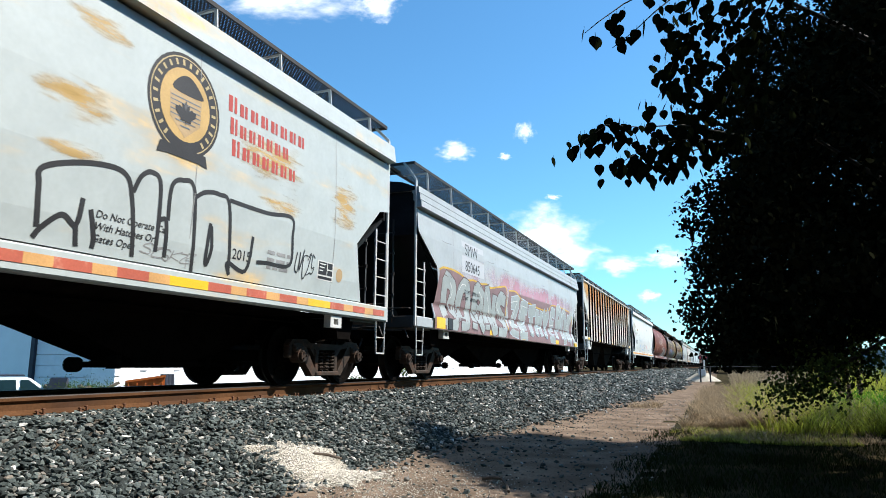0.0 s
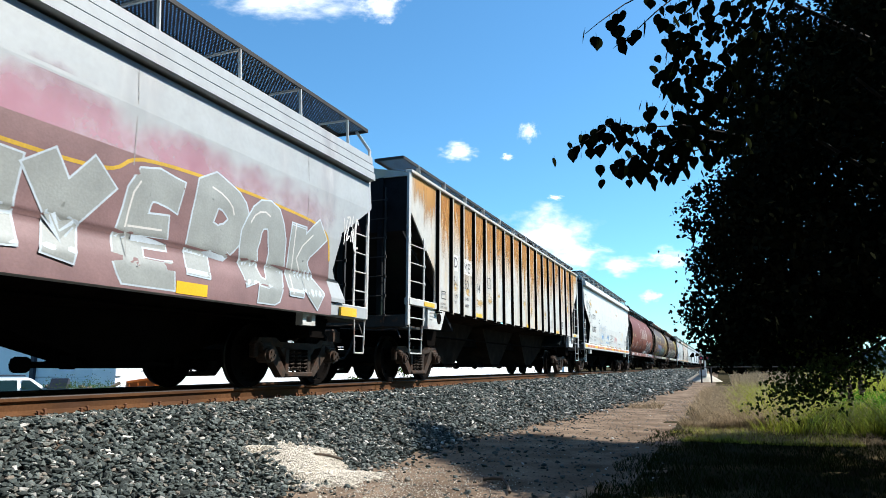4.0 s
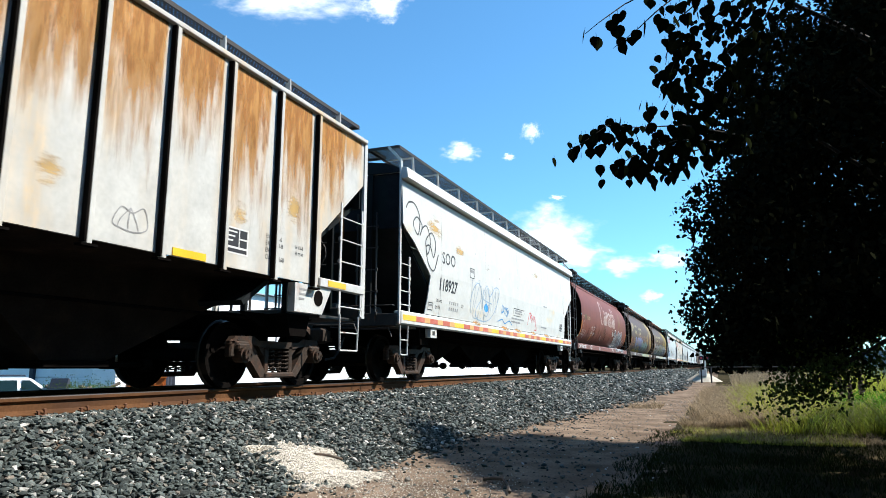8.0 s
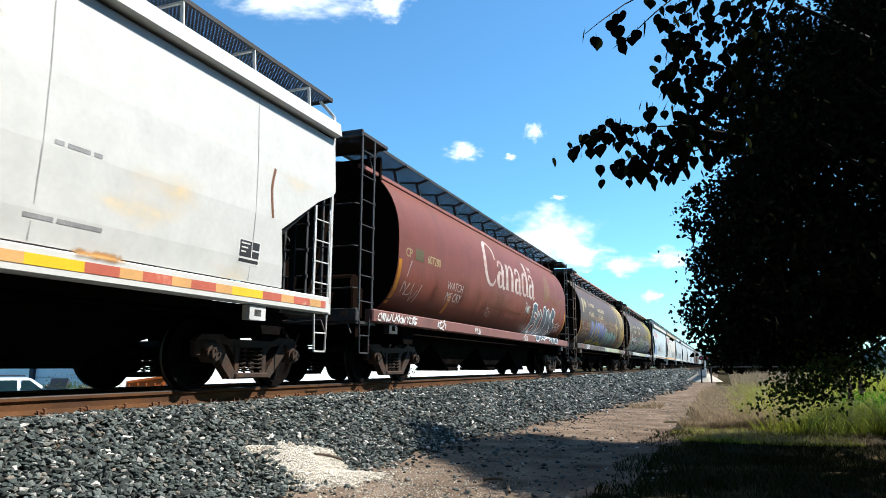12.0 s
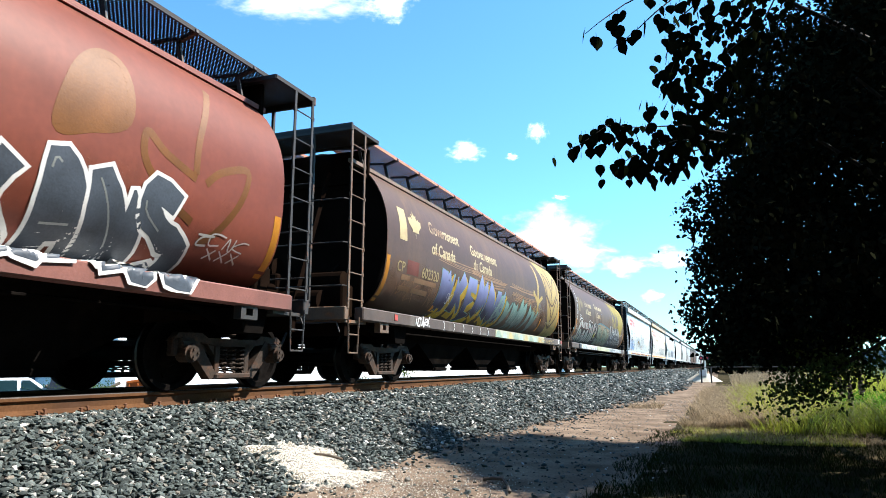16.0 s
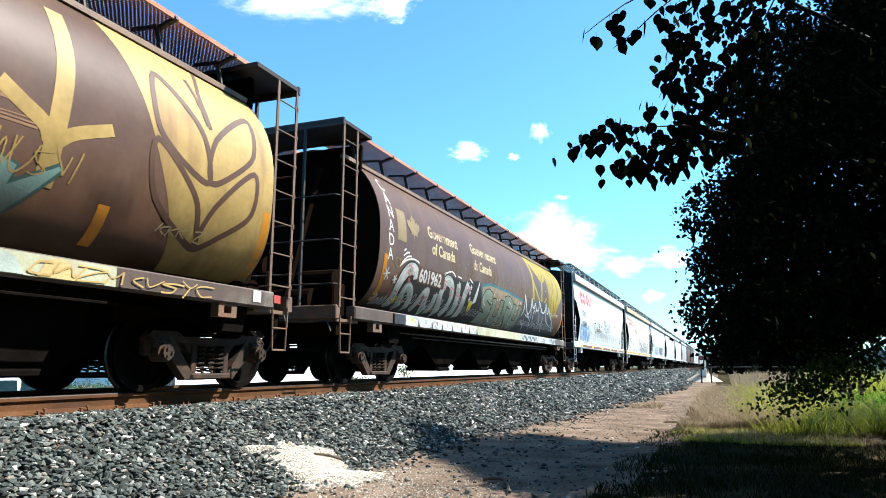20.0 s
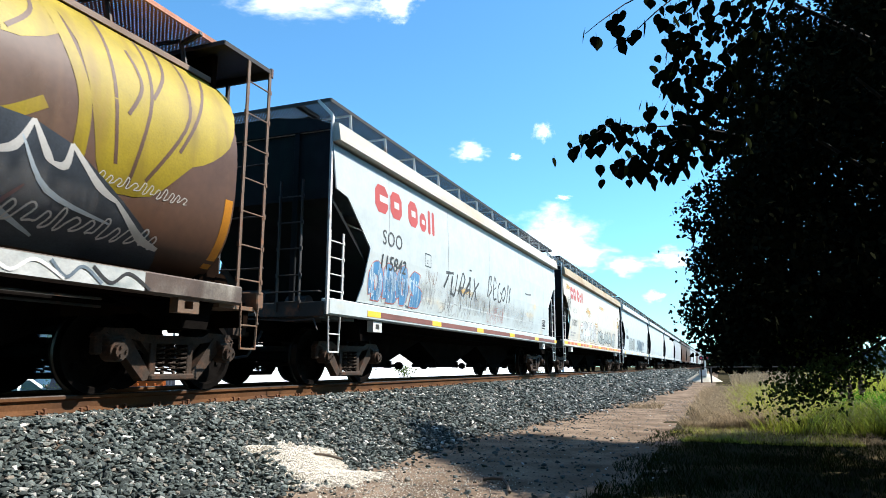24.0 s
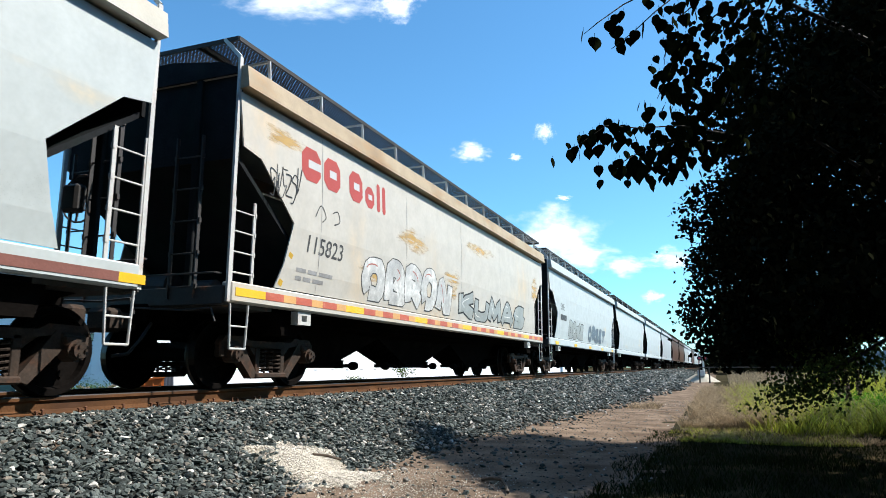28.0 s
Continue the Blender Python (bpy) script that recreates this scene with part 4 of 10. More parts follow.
def barrel_hopper(name, label, H, paint, iron, walk_mat="grate_rust", inset_front=1.3, inset_rear=0.65):
    """A covered hopper with a rounded barrel body and open end platforms."""
    car = new(name)
    tagged(car, label, "freight car", "cars of the grain train")
    bm = bmx()
    seg, ny = 56, 14
    ring = []
    for j in range(ny + 1):
        y = -H + inset_front + (2 * H - inset_front - inset_rear) * j / ny
        ring.append([bm.verts.new((cyl_point(k, seg)[0], y, cyl_point(k, seg)[1])) for k in range(seg)])
    for a, b in zip(ring, ring[1:]):
        for k in range(seg):
            f = bm.faces.new((a[k], a[(k + 1) % seg], b[(k + 1) % seg], b[k]))
            f.smooth = True
    bm.faces.new(ring[0]), bm.faces.new(ring[-1])
    bmesh.ops.recalc_face_normals(bm, faces=bm.faces)
    bmesh.ops.delete(bm, geom=[f for f in bm.faces if len(f.verts) > 4], context="FACES_ONLY")
    part("barrel", bm, paint, car)
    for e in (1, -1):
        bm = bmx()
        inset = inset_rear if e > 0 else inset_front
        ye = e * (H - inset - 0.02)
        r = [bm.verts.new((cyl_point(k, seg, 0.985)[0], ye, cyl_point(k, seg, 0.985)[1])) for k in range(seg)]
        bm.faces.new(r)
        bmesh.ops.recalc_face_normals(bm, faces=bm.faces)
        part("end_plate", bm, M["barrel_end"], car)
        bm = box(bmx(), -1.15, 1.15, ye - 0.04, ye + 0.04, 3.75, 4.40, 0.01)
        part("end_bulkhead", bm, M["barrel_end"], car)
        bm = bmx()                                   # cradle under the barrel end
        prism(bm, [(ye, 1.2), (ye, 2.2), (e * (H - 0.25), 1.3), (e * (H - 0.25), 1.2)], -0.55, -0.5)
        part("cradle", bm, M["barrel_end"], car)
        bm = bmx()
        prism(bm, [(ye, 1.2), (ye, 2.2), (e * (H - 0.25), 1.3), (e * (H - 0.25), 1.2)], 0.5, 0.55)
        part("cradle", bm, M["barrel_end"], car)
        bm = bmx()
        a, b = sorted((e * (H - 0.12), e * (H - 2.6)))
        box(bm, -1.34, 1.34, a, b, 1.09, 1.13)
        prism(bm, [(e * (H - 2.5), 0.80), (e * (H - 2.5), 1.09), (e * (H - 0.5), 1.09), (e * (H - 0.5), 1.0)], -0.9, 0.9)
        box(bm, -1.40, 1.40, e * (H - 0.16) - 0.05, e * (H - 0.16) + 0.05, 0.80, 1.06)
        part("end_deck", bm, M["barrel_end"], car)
        bm = bmx()                                   # brake gear and valve box on the end platform
        box(bm, 0.25, 1.15, e * (H - 0.62) - 0.20, e * (H - 0.62) + 0.20, 1.13, 1.72, 0.03)
        cyl(bm, (0.70, e * (H - 0.62), 1.80), 0.16, 0.75, "X", 14)
        part("valve_box", bm, M["barrel_end"], car)
        bm = bmx()
        box(bm, -1.25, -0.15, e * (H - 0.5) - 0.18, e * (H - 0.5) + 0.18, 1.13, 1.95, 0.03)
        cyl(bm, (-0.7, e * (H - 0.5), 2.05), 0.2, 0.9, "X", 14)
        part("brake_cylinder", bm, M["barrel_end"], car)
        bm = bmx()
        for z in (1.62, 2.35, 3.1):
            rods(bm, [(1.48, e * (H + 0.01), z), (1.44, e * (H + 0.10), z), (-1.44, e * (H + 0.10), z), (-1.48, e * (H + 0.01), z)], 0.026, 6)
        part("grab_rail", bm, M["iron_black"], car)
        for x in (-0.32, 0.32):
            part("end_brace", bar(bmx(), (x, e * (H - 0.1), 1.13), (x * 1.6, e * (H - 0.9), 3.9), 0.09, 0.05), M["barrel_end"], car)
        bm = bmx()
        box(bm, -1.5, 1.5, e * H - 0.07, e * H + 0.07, 1.05, 1.28, 0.015)
        box(bm, -1.45, 1.45, min(e * H, e * (H - 0.75)), max(e * H, e * (H - 0.75)), 1.02, 1.07)
        part("end_platform", bm, M[iron], car)
        coupler(car, e * (H + 0.02), e)
        for s in (1, -1):
            ladder(car, iron, s * 1.50, e * (H - 0.03) - (0.46 if e > 0 else 0.0), 1.25, 4.38, 7, 0.46)
            bm = bmx()
            bar(bm, (s * 0.75, e * H, 1.2), (s * 0.75, e * H, 4.34), 0.05, 0.04)
            part("end_post", bm, M["iron_black"], car)
            stirrup(car, iron, s * 1.50, e * (H - 0.05) - (0.36 if e > 0 else 0), 1.12, 0.52)
        bm = bmx()
        a, b = sorted((e * (H + 0.02), e * (H - 1.0)))
        grating(bm, -1.50, 1.50, a, b, 4.42, 0.046)
        p = part("roof_platform", bm, M["grate"], car)
        bm = bmx()
        box(bm, -1.52, 1.52, e * H - 0.03, e * H + 0.03, 4.32, 4.46, 0.01)
        part("edge_beam", bm, M["iron_black"], p)
        bm = bmx()
        cyl(bm, (-0.35 if e > 0 else 0.35, e * (H - 0.35), 1.42), 0.19, 0.9, "X", 16)
        part("air_reservoir", bm, M["barrel_end"], car)
        bm = bmx()
        cyl(bm, (0.95 * e, e * (H - 0.4), 1.36), 0.13, 0.42, "X", 14)
        part("air_reservoir", bm, M["barrel_end"], car)
    brake_wheel(car, H + 0.1, 1, 2.2, "iron_black")
    for s in (1, -1):
        bm = bmx()
        a, b = sorted((s * 1.38, s * 1.56))
        box(bm, a, b, -H + 0.45, H - 0.45, 1.07, 1.30, 0.02)
        part("side_sill", bm, M["sill_" + ("red" if paint == M["red_brown"] else "brown")], car)
        bm = bmx()
        a, b = sorted((s * 0.38, s * 1.26))
        grating(bm, a, b, -H + 0.7, H - 0.7, 4.50, 0.062)
        w = part("roof_walkway", bm, M[walk_mat], car, "expanded-metal roof walkway")
        bm = bmx()
        a, b = sorted((s * 1.04, s * 1.12))
        box(bm, a, b, -H + 0.7, H - 0.7, 4.0, 4.07)
        part("roof_angle", bm, M["roof_red" if paint == M["red_brown"] else "roof_tan"], w)
        for k in range(14):
            y = -H + 1.2 + k * (2 * H - 2.4) / 13
            bm = bmx()
            bar(bm, (s * 1.08, y, 4.00), (s * 0.98, y, 4.40), 0.06, 0.03)
            bar(bm, (s * 0.98, y, 4.38), (s * 1.29, y, 4.47), 0.05)
            bar(bm, (s * 0.98, y, 4.42), (s * 0.58, y, 4.45), 0.04)
            part("bracket", bm, M["iron_black"], w)
    hopper_bellies(car, H, step=3.38, shift=0.12, low=0.27, peak=0.84, flat=0.36, foot=0.42, n=4, top=1.3, half=1.1, bars=False)
    floor_pan(car, H, 1.1)
    for s in (-1, 1):
        truck(car, s * (H - 1.75) + (0.7 if s > 0 else 0.6))
        jack_pad(car, s * (H - 1.35), M[iron])
    return car, cyl_surf


# brown darkened further to stand in for shade beneath the ribbed car
M["belly_brown"] = mat("shade_dark_brown_hopper_paint", (0.018, 0.014, 0.012), 0.9, spec=0.0, vary=0.3, stain=(0.03, 0.02, 0.014), stain_amt=0.3)
M["roof_red"] = mat("faded_red_roof_angle_paint", (0.22, 0.075, 0.055), 0.6, vary=0.2)
M["roof_tan"] = mat("faded_tan_roof_angle_paint", (0.17, 0.115, 0.08), 0.6, vary=0.2, stain=(0.09, 0.045, 0.03), stain_amt=0.3, stain_scale=1.0)
# brown taken near black, so the barrel ends' shade sits in the paint
M["barrel_end"] = mat("shade_dark_brown_end_paint", (0.009, 0.0055, 0.004), 0.9, spec=0.0, vary=0.35, stain=(0.016, 0.009, 0.005), stain_amt=0.3, stain_scale=1.0, streak=(1, 1, 0.35))
M["sill_red"] = mat("oxide_red_sill_paint", (0.17, 0.065, 0.05), 0.6, vary=0.2, stain=(0.05, 0.03, 0.025), stain_amt=0.3)
M["sill_brown"] = mat("brown_sill_paint", (0.07, 0.048, 0.038), 0.6, vary=0.25, stain=(0.28, 0.26, 0.22), stain_amt=0.2, stain_scale=1.0)


# ---------------------------------------------------------------- the train
TRAIN = []


def couple(car, y0, y1):
    car.matrix_basis = pose(TX, (y0 + y1) / 2, RAIL)
    TRAIN.append((car, (y0 + y1) / 2))


def half_of(y0, y1):
    return (y1 - y0) / 2


c0, c0s = smooth_hopper("hopper_car", "white covered hopper car with rust stains and a round emblem", half_of(-10.2, 6.45), M["white_clean"], side_top=4.05, band_top=4.43, walk_z=4.84)
couple(c0, -10.2, 6.45)
c1, c1s = smooth_hopper("hopper_car", "grey covered hopper car painted with pink and silver graffiti", half_of(7.75, 24.9), M["smw_grey"], side_top=3.50, band_top=4.0, grooves=2, walk_z=4.52, side_low=1.30, sill=(1.08, 1.30),
                        belly=(4.9, -0.3), skirt=1.62, shunt=(-0.18, 0.35), cut=[(1.30, 0.84), (1.62, 0.92), (1.66, 1.10), (1.80, 1.19), (2.10, 1.10), (2.43, 1.0), (3.0, 0.06), (3.05, 0.0), (3.5, 0.0)])
couple(c1, 7.75, 24.9)
c2, c2s = ribbed_hopper("hopper_car", "rust-streaked white covered hopper car with outside posts", half_of(26.6, 44.15), M["rust_white"])
couple(c2, 26.6, 44.15)
c3, c3s = smooth_hopper("hopper_car", "dull white covered hopper car with blue tags", half_of(45.65, 62.0), M["white_bright"], side_top=3.92, band_top=4.2,
                        cut=[(1.38, 1.25), (1.8, 1.33), (2.19, 1.40), (2.78, 0.5), (2.95, 0.13), (3.05, 0.0), (3.92, 0.0)])
couple(c3, 45.65, 62.0)
c4, c4s = barrel_hopper("barrel_hopper_car", "oxide-red rounded covered hopper car with white lettering", half_of(63.0, 80.6), M["red_brown"], "iron_black", "grate", 1.42, 0.8)
couple(c4, 63.0, 80.6)
c5, c5s = barrel_hopper("barrel_hopper_car", "dark brown rounded covered hopper car with a gold wheat emblem", half_of(81.8, 98.45), M["brown"], "iron_brown", "grate_rust", 1.28, 0.62)
couple(c5, 81.8, 98.45)
c6, c6s = barrel_hopper("barrel_hopper_car", "brown rounded covered hopper car covered in graffiti", half_of(99.8, 117.42), M["brown"], "iron_brown", "grate_rust", 1.27, 0.72)
couple(c6, 99.8, 117.42)
c7, c7s = smooth_hopper("hopper_car", "white covered hopper car with red lettering and blue tags", half_of(119.05, 135.12), M["white_dull"], band_paint=M["cream_fascia"])
couple(c7, 119.05, 135.12)
c8, c8s = smooth_hopper("hopper_car", "rust-tinged white covered hopper car with red lettering", half_of(136.55, 153.1), M["white_warm"], band_paint=M["tan_fascia"])
couple(c8, 136.55, 153.1)
c9, c9s = smooth_hopper("hopper_car", "pale covered hopper car with grey graffiti", half_of(154.2, 171.0), M["white_dull"], near=True)
couple(c9, 154.2, 171.0)
far_white, _ = smooth_hopper("hopper_car", "plain white covered hopper car", 8.4, M["white_dull"], near=False, full=False, seams=0)
far_grey, _ = smooth_hopper("hopper_car", "plain light grey covered hopper car", 8.4, M["smw_grey"], near=False, full=False, seams=0)
far_brown, _ = smooth_hopper("hopper_car", "dark brown covered hopper car", 8.4, M["brown"], near=False, full=False, seams=0, iron="iron_brown")
y = 172.1
for k, model in enumerate((far_white, far_white, far_grey, far_brown, far_brown, far_grey, far_white, far_brown, far_grey, far_white, far_brown, far_white, far_grey)):
    first = not any(c is model for c, _ in TRAIN)
    c = model if first else copy_thing(model, pose(TX, y + 8.4, RAIL))
    couple(c, y, y + 16.8)
    y += 18.0


# ---------------------------------------------------------------- paint, stains and lettering on the cars
def spray_material(name, col, scale=2.0, streak=(1, 1, 1), low=0.98, high=1.18, most=0.85, rough=0.7):
    """A see-through coat of rust or paint that thins out towards the edge of its patch."""
    m = bpy.data.materials.new(name)
    m.use_nodes = True
    n, l = m.node_tree.nodes, m.node_tree.links
    b = n["Principled BSDF"]
    b.inputs["Roughness"].default_value = rough
    b.inputs["Specular IOR Level"].default_value = 0.2
    tc, mp, nz = n.new("ShaderNodeTexCoord"), n.new("ShaderNodeMapping"), n.new("ShaderNodeTexNoise")
    mp.inputs["Scale"].default_value = [scale * k for k in streak]
    nz.inputs["Scale"].default_value, nz.inputs["Detail"].default_value, nz.inputs["Roughness"].default_value = 1.0, 8.0, 0.62
    l.new(tc.outputs["Object"], mp.inputs["Vector"])
    l.new(mp.outputs[0], nz.inputs["Vector"])
    at = n.new("ShaderNodeAttribute")
    at.attribute_name = "coat"
    add = n.new("ShaderNodeMath")
    l.new(nz.outputs["Fac"], add.inputs[0])
    half = n.new("ShaderNodeMath")
    half.operation = "MULTIPLY"
    half.inputs[1].default_value = 0.55
    l.new(at.outputs["Fac"], half.inputs[0])
    l.new(half.outputs[0], add.inputs[1])
    r = n.new("ShaderNodeMapRange")
    r.interpolation_type = "SMOOTHSTEP"
    r.inputs["From Min"].default_value, r.inputs["From Max"].default_value = low, high
    r.inputs["To Max"].default_value = most
    l.new(add.outputs[0], r.inputs["Value"])
    l.new(r.outputs[0], b.inputs["Alpha"])
    sc = n.new("ShaderNodeVectorMath")
    sc.operation = "SCALE"
    sc.inputs[0].default_value = col
    mr = n.new("ShaderNodeMapRange")
    mr.inputs["From Min"].default_value, mr.inputs["From Max"].default_value = 0.3, 0.75
    mr.inputs["To Min"].default_value, mr.inputs["To Max"].default_value = 1.5, 0.6
    l.new(nz.outputs["Fac"], mr.inputs["Value"])
    l.new(mr.outputs[0], sc.inputs["Scale"])
    l.new(sc.outputs[0], b.inputs["Base Color"])
    return m


def coat(car, name, y0, y1, z0, z1, surf, material, off=0.003, top=0.5, fade_top=True):
    """One patch of stain or sprayed paint on a side."""
    zs = [z0] + [b for b in bends(surf) if z0 + 0.03 < b < z1 - 0.03] + [z1] if bends(surf) is ROUND_BENDS else [z0 + (z1 - z0) * j / 10 for j in range(11)]
    n, q = 14, len(zs) - 1
    vs, fs, val = [], [], []
    for j in range(q + 1):
        for i in range(n + 1):
            z = zs[j]
            vs.append((surf(z) + off, y0 + (y1 - y0) * i / n, z))
            v = math.sin(math.pi * j / q) if fade_top else 1.0 - (1 - j / q) ** 1.5
            val.append(max(0.0, math.sin(math.pi * i / n)) ** (0.5 if fade_top else 0.15) * v)
    for j in range(q):
        for i in range(n):
            a = j * (n + 1) + i
            fs.append((a, a + 1, a + n + 2, a + n + 1))
    me = bpy.data.meshes.new(name)
    me.from_pydata(vs, [], fs)
    at = me.attributes.new("coat", "FLOAT", "POINT")
    at.data.foreach_set("value", val)
    return part_mesh(name, me, material, car)


M["rust_bloom"] = spray_material("ochre_rust_bloom", (0.56, 0.36, 0.12), 1.6, (1, 1.0, 5.0), 0.84, 1.22, 0.85)
M["rust_fleck"] = spray_material("orange_rust_fleck", (0.27, 0.12, 0.03), 3.0, (1, 1.4, 4.0), 1.08, 1.16, 0.8)
M["rust_run"] = spray_material("orange_brown_rust_run", (0.46, 0.235, 0.07), 3.0, (1, 2.2, 0.30), 0.60, 1.12, 0.9)
M["haze_pink"] = spray_material("pink_spray_haze", (0.50, 0.25, 0.32), 1.1, (1, 1, 1), 0.72, 1.2, 0.8)
M["haze_brown"] = spray_material("dusty_brown_film", (0.19, 0.12, 0.065), 1.0, (1, 1.5, 0.5), 0.8, 1.4, 0.55)
M["haze_soot"] = spray_material("sooty_film", (0.035, 0.028, 0.024), 1.4, (1, 1.5, 0.5), 0.8, 1.4, 0.7)


def word_bars(car, name, y, z, h, widths, surf, material, label="", gap=0.9, off=0.008):
    """Lettering kept as plain bars of its size."""
    bm = bmx()
    for w in widths:
        blob(bm, rect_pts(y, y + w, z, z + h), surf, off)
        y += w + gap * h
    return part(name, bm, material, car, label)


def stroke(car, name, pts, w, surf, material, off=0.0085, closed=False, parent=None):
    bm = bmx()
    ribbon(bm, smooth_pts(pts, 6, closed), w, surf, off, closed)
    return part(name, bm, material, parent or car)


def panel_label(car, y0, y1, z0, z1, surf, back="ink"):
    """A dark consolidated stencil panel with pale lines of small unreadable writing."""
    bm = bmx()
    blob(bm, rect_pts(y0, y1, z0, z1), surf, 0.006)
    p = part("stencil_panel", bm, M["white_ink"], car, "dark stencil panel with small pale writing")
    bm = bmx()
    w, h = y1 - y0, z1 - z0
    blob(bm, rect_pts(y0 + 0.06 * w, y0 + 0.58 * w, z0 + 0.28 * h, z0 + 0.94 * h), surf, 0.009)
    blob(bm, rect_pts(y0 + 0.62 * w, y0 + 0.94 * w, z0 + 0.62 * h, z0 + 0.94 * h), surf, 0.009)
    blob(bm, rect_pts(y0 + 0.62 * w, y0 + 0.94 * w, z0 + 0.28 * h, z0 + 0.56 * h), surf, 0.009)
    blob(bm, rect_pts(y0 + 0.06 * w, y0 + 0.94 * w, z0 + 0.06 * h, z0 + 0.20 * h), surf, 0.009)
    part("dark_field", bm, M["ink"], p)
    bm = bmx()
    for k in range(3):
        zz = z0 + (0.80 - 0.17 * k) * h
        blob(bm, rect_pts(y0 + 0.12 * w, y0 + (0.50 - 0.08 * k) * w, zz, zz + 0.06 * h), surf, 0.012)
    part("small_writing", bm, M["white_ink"], p)


def box_mark(car, y0, y1, z0, z1, surf, text=""):
    bm = bmx()
    ribbon(bm, rect_pts(y0, y1, z0, z1), 0.022, surf, 0.009, True)
    p = part("inspection_box", bm, M["ink"], car)
    if text:
        lettering("stencil_letter", text, y0 + (y1 - y0) * 0.3, z0 + (z1 - z0) * 0.2, (z1 - z0) * 0.3, surf, M["ink"], p)
    else:
        bm = bmx()
        blob(bm, rect_pts(y0 + 0.03, y1 - 0.03, z0 + (z1 - z0) * 0.55, z1 - 0.03), surf, 0.010)
        part("small_writing", bm, M["ink_grey"], p)


def leaf_emblem(car, y, z, s, surf, material, name="maple_leaf"):
    half = [(0, 1.0), (0.16, 0.66), (0.38, 0.76), (0.32, 0.36), (0.60, 0.56), (0.66, 0.42), (0.98, 0.40), (0.84, 0.20), (0.94, 0.06), (0.46, -0.34), (0.50, -0.50), (0.05, -0.44), (0.04, -0.9)]
    pts = [(y + a * s * 0.5, z + b * s * 0.5) for a, b in half] + [(y - a * s * 0.5, z + b * s * 0.5) for a, b in half[::-1]]
    bm = bmx()
    blob(bm, [p for i, p in enumerate(pts) if i != len(half)], surf, 0.008)
    return part(name, bm, material, car)


